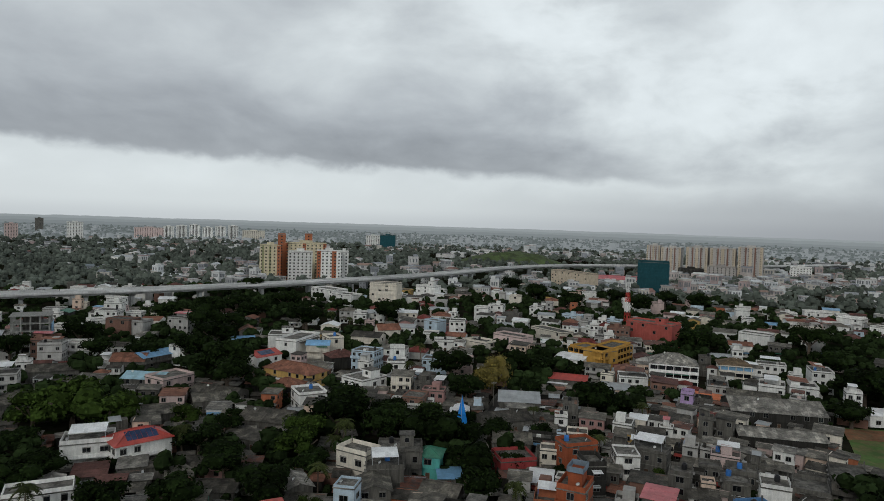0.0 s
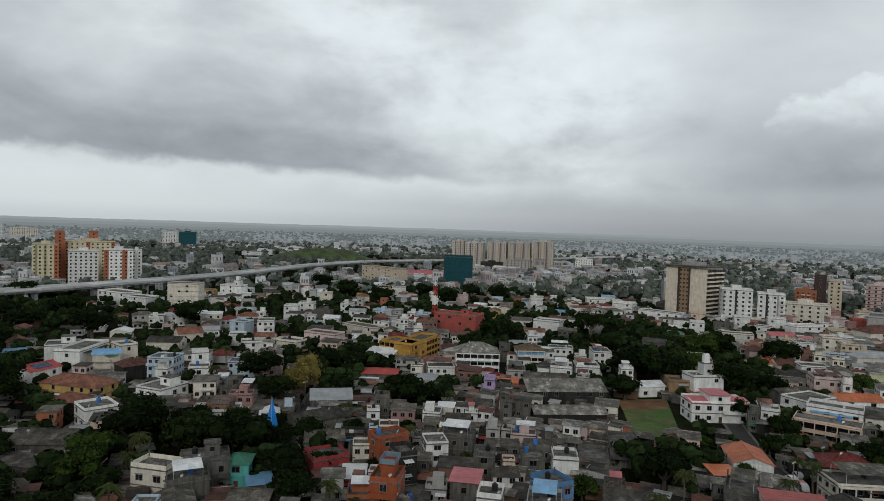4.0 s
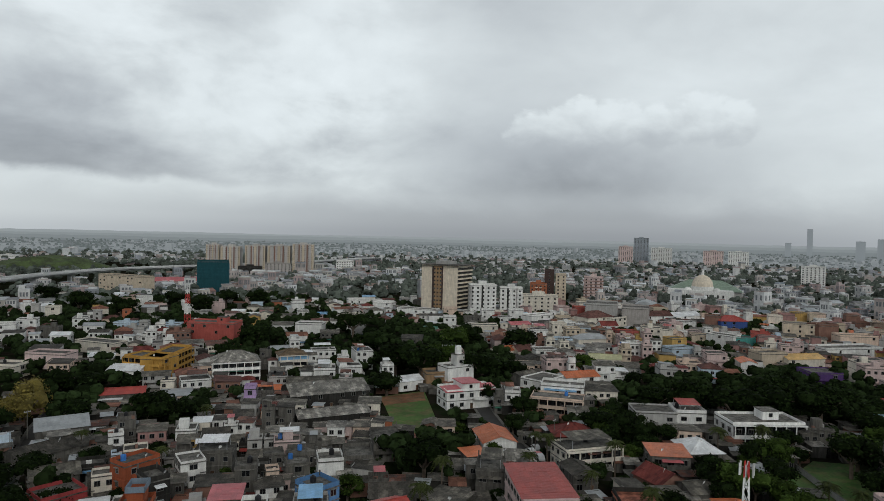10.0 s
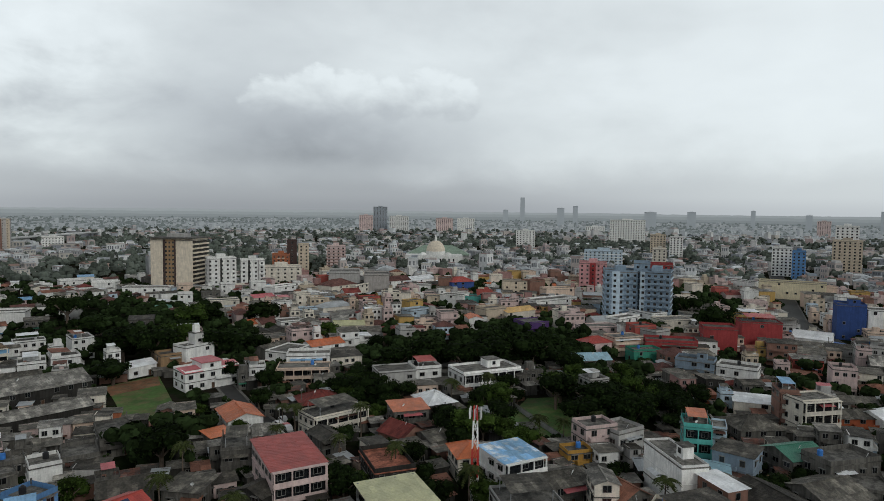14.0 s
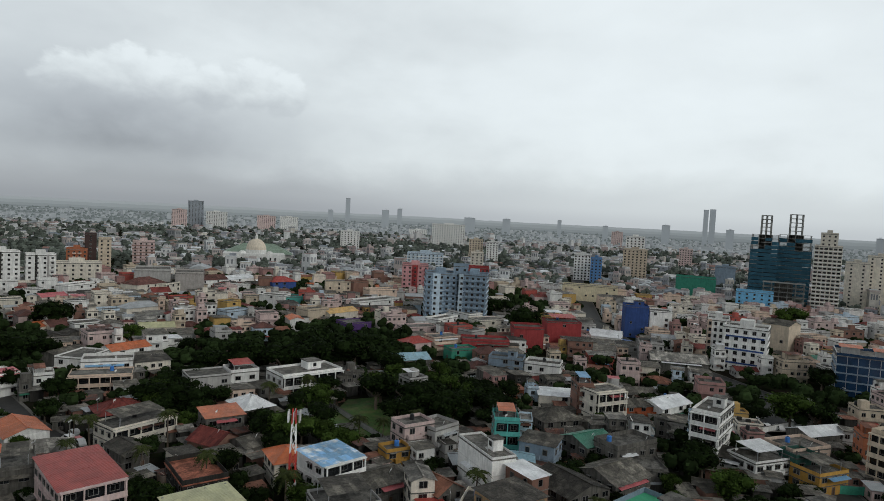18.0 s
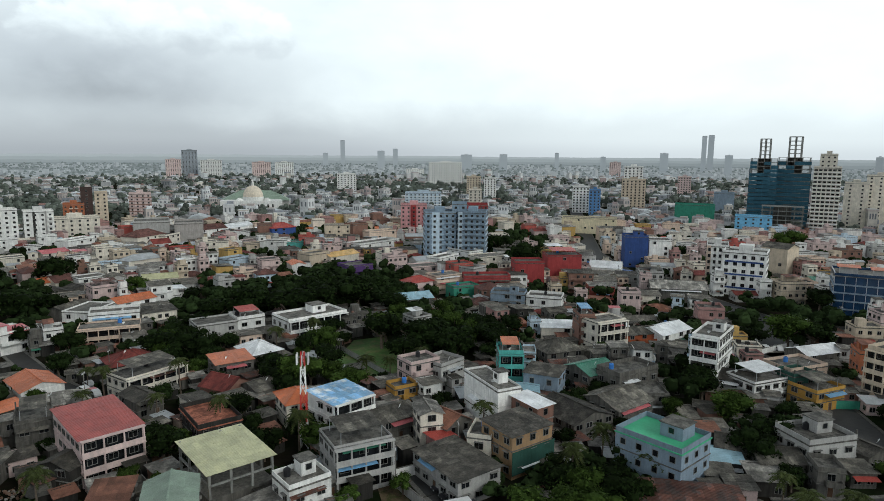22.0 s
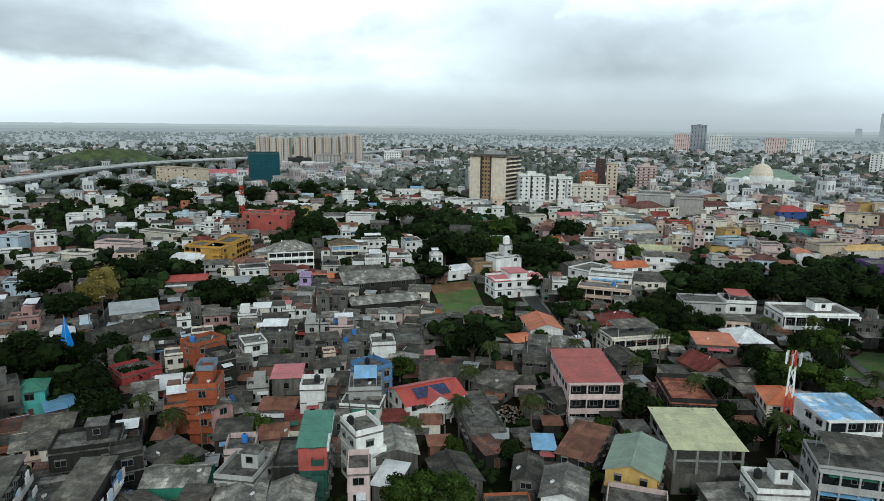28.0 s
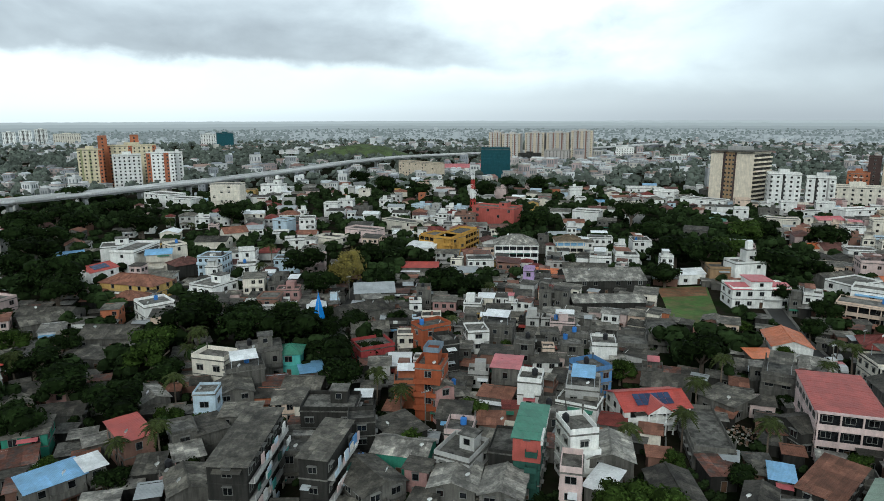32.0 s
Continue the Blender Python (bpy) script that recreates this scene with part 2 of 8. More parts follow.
def roof_mat(k):
    c = ROOFS[k][0]
    if k == "greenfloor":
        return mat("roof_greenfloor", c, 0.7, 0.15, 0.2, obj=0)
    if k in ("conc", "brickfloor"):
        return mat("roof_" + k, c, 0.9, 0.45, 0.25, island=0.1, obj=0.28, second=tuple(v * 0.45 for v in c))
    if k == "rust":
        return mat("roof_rust", c, 0.8, 0.45, 0.25, ribs=0.2, island=0.12, obj=0.25, bump=0.9, second=(.085, .060, .052), odd=0.5)
    if k == "bluewhite":
        return mat("roof_bluewhite", c, 0.5, 0.2, 0.12, ribs=0.2, island=0.3, obj=0, bump=0.8, spec=0.5, second=(.70, .73, .75))
    if k in ("tile", "redtile", "darktile", "thatch"):
        return mat("roof_" + k, c, 0.85, 0.4, 0.5, ribs=0.30, island=0.28, obj=0.18, bump=0.8)
    if k.startswith("asb"):
        return mat("roof_" + k, c, 0.85, 0.5, 0.22, ribs=0.18, island=0.10, obj=0.30, bump=0.9, second=(c[0] * 1.8, c[1] * 1.78, c[2] * 1.74), odd=0.45)
    return mat("roof_" + k, c, 0.5, 0.2, 0.3, ribs=0.2, island=0.10, obj=0.12, bump=0.8, spec=0.5)


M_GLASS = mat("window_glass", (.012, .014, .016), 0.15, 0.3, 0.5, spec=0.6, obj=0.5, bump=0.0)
M_FRAME = mat("window_frame", (.19, .185, .17), 0.6, 0.15, 1.0, obj=0.3)
M_DARKWOOD = mat("dark_wood", (.09, .05, .03), 0.6, 0.3, 1.0, obj=0.3)
M_CONC = mat("concrete", (.17, .162, .145), 0.9, 0.3, 0.3, streak=0.4)
M_DECK = mat("bridge_concrete", (.56, .56, .55), 0.9, 0.15, 0.06, streak=0.15)
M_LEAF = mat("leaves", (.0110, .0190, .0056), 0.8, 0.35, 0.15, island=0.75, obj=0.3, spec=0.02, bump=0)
M_LEAF2 = mat("leaves_light", (.034, .056, .012), 0.8, 0.35, 0.15, island=0.7, obj=0.25, spec=0.02, bump=0)
M_OLIVE = mat("leaves_olive", (.150, .120, .026), 0.8, 0.3, 0.15, island=0.5, obj=0.1, bump=0)
M_PALM = mat("palm_leaves", (.040, .050, .016), 0.7, 0.3, 0.2, island=0.5, obj=0.25, spec=0.05, bump=0)
M_BARK = mat("bark", (.11, .085, .065), 0.9, 0.3, 0.8)
M_TANK = mat("black_plastic", (.02, .02, .022), 0.45, 0.2, 1.0, obj=0.2)
M_TANKB = mat("blue_plastic", (.05, .18, .50), 0.45, 0.2, 1.0, obj=0.2)
M_METAL = mat("galvanised_steel", (.45, .46, .47), 0.5, 0.2, 0.5, metal=0.6)
M_SOLAR = mat("solar_glass", (.03, .05, .11), 0.2, 0.3, 1.0, spec=0.6)
M_STEELR = mat("red_steel", (.50, .05, .04), 0.5, 0.15, 0.5)
M_STEELW = mat("white_steel", (.72, .72, .70), 0.5, 0.15, 0.5)


# ---- mesh helpers ----
class Geo:
    def __init__(self):
        self.v, self.f, self.m = [], [], []

    def quad(self, a, b, c, d, mi=0):
        n = len(self.v)
        self.v += [a, b, c, d]
        self.f.append((n, n + 1, n + 2, n + 3))
        self.m.append(mi)
        return self

    def tri(self, a, b, c, mi=0):
        n = len(self.v)
        self.v += [a, b, c]
        self.f.append((n, n + 1, n + 2))
        self.m.append(mi)
        return self

    def box(self, x0, x1, y0, y1, z0, z1, mi=0):
        n = len(self.v)
        self.v += [(x0, y0, z0), (x1, y0, z0), (x1, y1, z0), (x0, y1, z0), (x0, y0, z1), (x1, y0, z1), (x1, y1, z1), (x0, y1, z1)]
        self.f += [(n, n + 3, n + 2, n + 1), (n + 4, n + 5, n + 6, n + 7), (n, n + 1, n + 5, n + 4), (n + 1, n + 2, n + 6, n + 5), (n + 2, n + 3, n + 7, n + 6), (n + 3, n, n + 4, n + 7)]
        self.m += [mi] * 6
        return self

    def slab(self, a, b, c, d, th, mi=0):
        """A plate with the top corners a, b, c, d (counter-clockwise from above)."""
        n = len(self.v)
        self.v += [a, b, c, d] + [(p[0], p[1], p[2] - th) for p in (a, b, c, d)]
        self.f += [(n, n + 1, n + 2, n + 3), (n + 7, n + 6, n + 5, n + 4)] + [(n + i, n + 4 + i, n + 4 + (i + 1) % 4, n + (i + 1) % 4) for i in range(4)]
        self.m += [mi] * 6
        return self

    def tube(self, x, y, z0, z1, r0, r1, n=8, mi=0, cap=True, x1=None, y1=None):
        x1, y1 = x if x1 is None else x1, y if y1 is None else y1
        s = len(self.v)
        for i in range(n):
            a = 2 * math.pi * i / n
            self.v += [(x + r0 * math.cos(a), y + r0 * math.sin(a), z0), (x1 + r1 * math.cos(a), y1 + r1 * math.sin(a), z1)]
        for i in range(n):
            j = (i + 1) % n
            self.f.append((s + 2 * i, s + 2 * j, s + 2 * j + 1, s + 2 * i + 1))
            self.m.append(mi)
        if cap:
            self.f.append(tuple(s + 2 * i + 1 for i in range(n)))
            self.m.append(mi)
        return self

    def bar(self, p, q, r, mi=0):
        """A square bar from p to q."""
        p, q = Vector(p), Vector(q)
        w = (q - p).normalized()
        u = w.cross(Vector((0, 0, 1)) if abs(w.z) < 0.9 else Vector((1, 0, 0))).normalized() * r
        t = w.cross(u).normalized() * r
        s = len(self.v)
        for o in (p, q):
            self.v += [tuple(o + u + t), tuple(o - u + t), tuple(o - u - t), tuple(o + u - t)]
        self.f += [(s + i, s + (i + 1) % 4, s + 4 + (i + 1) % 4, s + 4 + i) for i in range(4)]
        self.m += [mi] * 4
        return self

    def patch(self, a, b, c, d, nu, nv, th=0.05, jit=0.02, rnd=random, mi=0):
        """A slope of separate sheets: nu along a-b, nv from eave (a-b) to ridge (d-c)."""
        a, b, c, d = Vector(a), Vector(b), Vector(c), Vector(d)
        for j in range(nv):
            l0, l1, r0, r1 = a.lerp(d, j / nv), a.lerp(d, (j + 1.04) / nv), b.lerp(c, j / nv), b.lerp(c, (j + 1.04) / nv)
            for i in range(nu):
                k = rnd.uniform(-jit, jit) + 0.03
                up, dn = Vector((0, 0, k)), Vector((0, 0, k - 0.02))
                self.slab(tuple(l0.lerp(r0, i / nu) + up), tuple(l0.lerp(r0, (i + 1) / nu) + up), tuple(l1.lerp(r1, (i + 1) / nu) + dn), tuple(l1.lerp(r1, i / nu) + dn), th, mi)
        return self

    def mesh(self, name, *mats):
        me = bpy.data.meshes.new(name)
        me.from_pydata(self.v, [], self.f)
        for m in mats:
            me.materials.append(m)
        if len(mats) > 1:
            me.polygons.foreach_set("material_index", self.m)
        return me


def part(name, me, parent, m=None, label=""):
    ob = new(name, me)
    ob.parent = parent
    if m is not None:
        ob.matrix_local = m
    return tagged(ob, label)


def thing(name, x, y, z, rot, label, category, group="", kind=""):
    e = new(name)
    e.empty_display_size = 0.5
    e.matrix_world = pose(x, y, z, 0, 0, rot)
    return tagged(e, label, category, group, kind)


CACHE = {}


def welded(quads, name, *mats):
    """One connected mesh from quads ((four corners), material): corners at one place become one vertex."""
    ix, v, f, m = {}, [], [], []
    for q, mi in quads:
        row = []
        for p in q:
            k = tuple(round(c, 3) for c in p)
            if k not in ix:
                ix[k] = len(v)
                v.append(k)
            row.append(ix[k])
        f.append(row)
        m.append(mi)
    me = bpy.data.meshes.new(name)
    me.from_pydata(v, [], f)
    for q in mats:
        me.materials.append(q)
    me.polygons.foreach_set("material_index", m)
    return me


def window_quads(w, h, kind="win"):
    """Frame, recessed dark panes and sunshade of a casement; its back lies on y = 0 and it faces -y."""
    n, f, out = max(1, round(w / 0.8)), 0.08, []
    xs, zs = [-w / 2], [0, f, h - f, h]
    for i in range(n):
        xs += [-w / 2 + f / 2 + w * i / n + (f / 2 if i == 0 else 0), -w / 2 - f / 2 + w * (i + 1) / n - (f / 2 if i == n - 1 else 0)]
    xs.append(w / 2)
    y0, y1 = -0.09, -0.03
    for i in range(len(xs) - 1):
        for j in range(3):
            a, b_, c, d = xs[i], xs[i + 1], zs[j], zs[j + 1]
            if j == 1 and i % 2 == 1:
                out.append((((a, y1, c), (b_, y1, c), (b_, y1, d), (a, y1, d)), 1))
                out += [(((a, y0, c), (b_, y0, c), (b_, y1, c), (a, y1, c)), 0), (((a, y0, d), (a, y1, d), (b_, y1, d), (b_, y0, d)), 0), (((a, y0, c), (a, y1, c), (a, y1, d), (a, y0, d)), 0), (((b_, y0, c), (b_, y0, d), (b_, y1, d), (b_, y1, c)), 0)]
            else:
                out.append((((a, y0, c), (b_, y0, c), (b_, y0, d), (a, y0, d)), 0))
    a, b_ = -w / 2, w / 2
    out += [(((a, 0, 0), (a, y0, 0), (a, y0, h), (a, 0, h)), 0), (((b_, y0, 0), (b_, 0, 0), (b_, 0, h), (b_, y0, h)), 0), (((a, 0, 0), (b_, 0, 0), (b_, y0, 0), (a, y0, 0)), 0)]
    if kind == "shade":
        y2, t = -0.55, h + 0.1
        out += [(((a, y0, h), (b_, y0, h), (b_, y2, h), (a, y2, h)), 0), (((a, y2, h), (b_, y2, h), (b_, y2, t), (a, y2, t)), 0), (((a, y2, t), (b_, y2, t), (b_, 0, t), (a, 0, t)), 0),
                (((a, 0, h), (a, y2, h), (a, y2, t), (a, 0, t)), 0), (((b_, y2, h), (b_, 0, h), (b_, 0, t), (b_, y2, t)), 0)]
    return out


def window_mesh(w, h, kind="win"):
    key = (round(w, 1), round(h, 1), kind)
    if key not in CACHE:
        CACHE[key] = welded(window_quads(*key), "window", M_FRAME, M_GLASS)
    return CACHE[key]


def door_mesh():
    if "door" not in CACHE:
        q = [(tuple((x, y, z * 1.0) for x, y, z in c), m) for c, m in window_quads(1.1, 2.1)]
        CACHE["door"] = welded(q, "door", M_FRAME, M_DARKWOOD)
    return CACHE["door"]


def tank(x, y, z, blue=False):
    """A plastic rooftop water tank."""
    e = thing("water_tank", x, y, z, 0, ("blue" if blue else "black") + " plastic water tank on a rooftop", "water tank", "rooftop water tanks")
    k = "tankb" if blue else "tank"
    if k not in CACHE:
        g = Geo().tube(0, 0, 0, 1.25, 0.62, 0.62, 12).tube(0, 0, 1.25, 1.5, 0.62, 0.25, 12)
        CACHE[k] = g.mesh("body", M_TANKB if blue else M_TANK)
        CACHE[k + "l"] = Geo().tube(0, 0, 1.5, 1.6, 0.27, 0.24, 10).mesh("lid", M_TANK)
    part("body", CACHE[k], e)
    part("lid", CACHE[k + "l"], e)


def dish(e, x, y, z):
    """A small pale satellite dish on a bracket."""
    if "dish" not in CACHE:
        g = Geo().tube(0, 0, 0, .5, .03, .03, 6)
        k = len(g.v)
        g.v.append((0, .1, .8))
        for i in range(12):
            g.v.append((.42 * math.cos(.5236 * i), -.08, .8 + .42 * math.sin(.5236 * i)))
        g.f += [(k, k + 1 + i, k + 1 + (i + 1) % 12) for i in range(12)] + [(0, 1, k)]
        g.m += [0] * 13
        CACHE["dish"] = g.mesh("satellite_dish", M_STEELW)
    part("satellite_dish", CACHE["dish"], e, pose(x, y, z, 20, 0, 30))


FOOT = []
LANDMARKS = []
SHEETS = ("asb", "asb", "asb", "asbnew", "asbold", "asbold")
STOREY = {1: "single-storey", 2: "two-storey", 3: "three-storey", 4: "four-storey", 5: "five-storey", 6: "six-storey"}


def roof_parts(e, w, d, h, roof, rk, wk, rnd, fine=True):
    """The roof of a house (its parts hang on e); returns the height of its highest point."""
    rm, o = roof_mat(rk), 0.45
    rot, W, D = None, w, d
    if roof in ("gable", "hip") and d > w:
        rot, W, D = pose(0, 0, 0, 0, 0, 90), d, w
    step = 1.1 if fine else 2.6
    nu, top = max(2, round((W + 2 * o) / step)), h
    if roof == "flat":
        g = Geo().box(-w / 2 - 0.2, w / 2 + 0.2, -d / 2 - 0.2, d / 2 + 0.2, h - 0.22, h)
        part("roof", g.mesh("roof", rm), e)
        p, th = rnd.choice((0.5, 0.8, 1.0)), 0.14
        g = Geo().box(-w / 2, w / 2, -d / 2, -d / 2 + th, h, h + p).box(-w / 2, w / 2, d / 2 - th, d / 2, h, h + p)
        g.box(-w / 2, -w / 2 + th, -d / 2 + th, d / 2 - th, h, h + p).box(w / 2 - th, w / 2, -d / 2 + th, d / 2 - th, h, h + p)
        part("parapet", g.mesh("parapet", wall_mat(wk)), e)
        top = h + p
    elif roof == "shed":
        r = 0.055 * d
        g = Geo().patch((-w / 2 - o, -d / 2 - o, h), (w / 2 + o, -d / 2 - o, h), (w / 2 + o, d / 2 + o, h + r), (-w / 2 - o, d / 2 + o, h + r), nu, max(2, round(d / 2.4)), rnd=rnd)
        part("roof", g.mesh("roof", rm), e)
        top = h + r
    elif roof == "gable":
        r = D * (0.26 if "tile" in rk else 0.17)
        k = (D / 2 + o) / (D / 2)
        ze, nv = h + r - r * k, max(1, round(D / 4.4))
        g = Geo().patch((-W / 2 - o, -D / 2 - o, ze), (W / 2 + o, -D / 2 - o, ze), (W / 2 + o, 0, h + r), (-W / 2 - o, 0, h + r), nu, nv, rnd=rnd)
        g.patch((W / 2 + o, D / 2 + o, ze), (-W / 2 - o, D / 2 + o, ze), (-W / 2 - o, 0, h + r), (W / 2 + o, 0, h + r), nu, nv, rnd=rnd)
        part("roof", g.mesh("roof", rm), e, rot)
        g = Geo().box(-W / 2 - o, W / 2 + o, -0.16, 0.16, h + r + 0.02, h + r + 0.14)
        part("ridge_cap", g.mesh("ridge_cap", rm), e, rot)
        for s in (-1, 1):
            x0, x1 = sorted((s * (W / 2 - 0.15), s * W / 2))
            g = Geo()
            g.v = [(x, yy, zz) for x in (x0, x1) for yy, zz in ((-D / 2, h - .12), (D / 2, h - .12), (0, h + r - 0.03))]
            g.f, g.m = [(0, 2, 1), (3, 4, 5), (0, 1, 4, 3), (1, 2, 5, 4), (2, 0, 3, 5)], [0] * 5
            part("gable_wall", g.mesh("gable_wall", wall_mat(wk)), e, rot)
        top = h + r
    elif roof == "hip":
        r = D * 0.26
        a, q = max(0.02, (W - D) / 2), 0.5
        E_ = [(-W / 2 - q, -D / 2 - q, h - 0.1), (W / 2 + q, -D / 2 - q, h - 0.1), (W / 2 + q, D / 2 + q, h - 0.1), (-W / 2 - q, D / 2 + q, h - 0.1)]
        R_ = [(-a, 0, h + r), (a, 0, h + r)]
        nv = max(3, round(D / 2.5))
        g = Geo().patch(E_[0], E_[1], R_[1], R_[0], nu, nv, rnd=rnd).patch(E_[2], E_[3], R_[0], R_[1], nu, nv, rnd=rnd)
        g.patch(E_[1], E_[2], R_[1], R_[1], max(2, round(D / step)), nv, rnd=rnd).patch(E_[3], E_[0], R_[0], R_[0], max(2, round(D / step)), nv, rnd=rnd)
        part("roof", g.mesh("roof", rm), e, rot)
        g = Geo()
        for p, t in ((E_[0], R_[0]), (E_[3], R_[0]), (E_[1], R_[1]), (E_[2], R_[1])):
            g.bar((p[0], p[1], p[2] + 0.08), (t[0], t[1], t[2] + 0.08), 0.11)
        g.bar((-a - 0.1, 0, h + r + 0.08), (a + 0.1, 0, h + r + 0.08), 0.13)
        part("hip_ridge", g.mesh("hip_ridge", rm), e, rot)
        top = h + r
    return top


def house(x, y, rot, w, d, h, roof="flat", wk="white", rk="conc", *extras, name="house", windows=True, group="houses of the town", balcony=None):
    """A house: walls, roof, windows, doors, floor bands, balconies and what stands on its roof. Its front looks along its own -y."""
    rnd = random.Random(int(x * 37 + y * 91 + w * 13))
    n = max(1, round(h / 3.1))
    if rk == "asb":
        rk = rnd.choice(SHEETS)
    words = f"{STOREY.get(n, 'tall')} {WALL_WORDS.get(wk, wk)} house, {ROOFS[rk][1]} {'flat' if roof == 'flat' else {'hip': 'hipped', 'shed': 'lean-to'}.get(roof, roof)} roof"
    e = thing(name, x, y, 0, rot, words, "house", group)
    FOOT.append((x, y, 0.5 * math.hypot(w, d) * 0.76))
    LANDMARKS.append((x, y, max(w, d) * .5, h))
    far = math.hypot(x, y)
    wm = wall_mat(wk)
    if wk == "frame":
        for ix in range(4):
            for iy in range(4):
                if ix in (0, 3) or iy in (0, 3):
                    cx, cy = -w / 2 + 0.25 + (w - 0.5) * ix / 3, -d / 2 + 0.25 + (d - 0.5) * iy / 3
                    part("column", Geo().box(cx - 0.2, cx + 0.2, cy - 0.2, cy + 0.2, h * 0.45, h + (0.055 * d * (cy / d + 0.5) if roof == "shed" else 0)).mesh("column", wm), e)
        part("wall", Geo().box(-w / 2, w / 2, -d / 2, d / 2, 0, h * 0.45).mesh("wall", wall_mat("grey")), e)
        part("beam", Geo().box(-w / 2, w / 2, -d / 2, -d / 2 + 0.3, h * 0.72, h * 0.76).box(-w / 2, -w / 2 + 0.3, -d / 2 + 0.3, d / 2, h * 0.72, h * 0.76).mesh("beam", wm), e)
    else:
        zt = h + 0.055 * d if roof == "shed" else h
        g = Geo()
        v = [(-w / 2, -d / 2, 0), (w / 2, -d / 2, 0), (w / 2, d / 2, 0), (-w / 2, d / 2, 0), (-w / 2, -d / 2, h - 0.1), (w / 2, -d / 2, h - 0.1), (w / 2, d / 2, zt - 0.1), (-w / 2, d / 2, zt - 0.1)]
        for f in ((0, 1, 5, 4), (1, 2, 6, 5), (2, 3, 7, 6), (3, 0, 4, 7), (4, 5, 6, 7)):
            g.quad(*(v[i] for i in f))
        part("wall", g.mesh("wall", wm), e)
    top = roof_parts(e, w, d, h, roof, rk, wk, rnd, far < 330)
    sh = h / n
    for k in range(1, n):
        if wk != "frame" and far < 260:
            z = k * sh
            part("floor_band", Geo().box(-w / 2 - 0.12, w / 2 + 0.12, -d / 2 - 0.12, d / 2 + 0.12, z - 0.14, z + 0.06).mesh("floor_band", M_CONC if rnd.random() < 0.5 else wm), e)
    has_balcony = False if "loggia" in extras else balcony if balcony is not None else (n > 1 and far < 330 and wk not in ("dark", "frame") and rnd.random() < 0.45)
    if windows and wk != "frame":
        style = rnd.choice(("win", "shade", "shade"))
        ww, wh = rnd.choice((1.2, 1.5, 1.8)), rnd.choice((1.3, 1.5))
        me = window_mesh(ww, wh, style)
        gap = 2.7 if far < 190 else 3.5 if far < 260 else 5.0
        sides = [("f", w, 0), ("l", d, -90), ("r", d, 90)]
        cam_l = Matrix.Rotation(-radians(rot), 4, "Z") @ Vector((-x, -y, 0))
        sides = [s for s in sides if s[0] == "f" or (far < 340 and ((s[0] == "l" and cam_l.x < 0) or (s[0] == "r" and cam_l.x > 0)))]
        for tag, run, ang in sides:
            m_ = max(1, int((run - 0.8) / gap))
            for k in range(n):
                for i in range(m_):
                    if rnd.random() < (0.12 if far < 200 else 0.25 if far < 260 else 0.55):
                        continue
                    u = -run / 2 + run * (i + 0.5) / m_
                    z = k * sh + 0.95
                    if k == 0 and i == m_ // 2 and tag == "f":
                        loc = (u, -d / 2, 0.0)
                        part("door", door_mesh(), e, pose(*loc))
                        continue
                    if z + wh > h - 0.15:
                        z = max(0.4, h - wh - 0.25)
                    loc = (u, -d / 2, z) if tag == "f" else ((-w / 2, u, z) if tag == "l" else (w / 2, u, z))
                    part("window", me, e, pose(*loc, 0, 0, ang))
    if has_balcony:
        bw = w * rnd.choice((0.45, 0.6, 1.0))
        bx = rnd.uniform(-(w - bw) / 2, (w - bw) / 2)
        for k in range(1, n):
            z = k * sh
            slab_ = part("balcony", Geo().box(bx - bw / 2, bx + bw / 2, -d / 2 - 1.2, -d / 2, z - 0.05, z + 0.1).mesh("balcony", wm), e)
            g = Geo().box(bx - bw / 2, bx + bw / 2, -d / 2 - 1.2, -d / 2 - 1.1, z + 0.1, z + 0.95)
            g.box(bx - bw / 2, bx - bw / 2 + 0.1, -d / 2 - 1.1, -d / 2, z + 0.1, z + 0.95).box(bx + bw / 2 - 0.1, bx + bw / 2, -d / 2 - 1.1, -d / 2, z + 0.1, z + 0.95)
            part("railing", g.mesh("railing", wm), slab_)
    if roof == "flat" and far < 330:
        if rnd.random() < 0.45:
            px = pose(x, y, 0, 0, 0, rot) @ Vector((rnd.uniform(-w, w) * 0.3, d * 0.22, 0))
            tank(px.x, px.y, h, rnd.random() < 0.25)
    if roof == "flat" and far < 200 and rnd.random() < 0.25:
        for sx, sy in ((-1, -1), (1, -1), (1, 1), (-1, 1)):
            hz_ = rnd.uniform(0.9, 1.9)
            part("column_stub", Geo().box(-.14, .14, -.14, .14, 0, hz_).mesh("column_stub", wall_mat("grey")), e, pose(sx * (w / 2 - .16), sy * (d / 2 - .16), h + .3))
    if far < 300 and wk != "frame":
        for k in range(n):
            if rnd.random() < 0.30:
                aw, az_ = w * rnd.uniform(.3, .9), min(k * sh + 2.45, h - .5)
                ax, od = rnd.uniform(-(w - aw) / 2, (w - aw) / 2), rnd.uniform(.8, 1.6)
                g = Geo().slab((ax - aw / 2, -d / 2 - od, az_ - .3), (ax + aw / 2, -d / 2 - od, az_ - .3), (ax + aw / 2, -d / 2, az_), (ax - aw / 2, -d / 2, az_), .05)
                part("awning", g.mesh("awning", roof_mat(rnd.choice(("asb", "asb", "asb", "lightgrey", "rust", "blue", "white", "green", "pinksheet")))), e)
        if rnd.random() < 0.35:
            dish(e, rnd.uniform(-.4, .4) * w, -d * .3, top if roof != "flat" else h + .4)
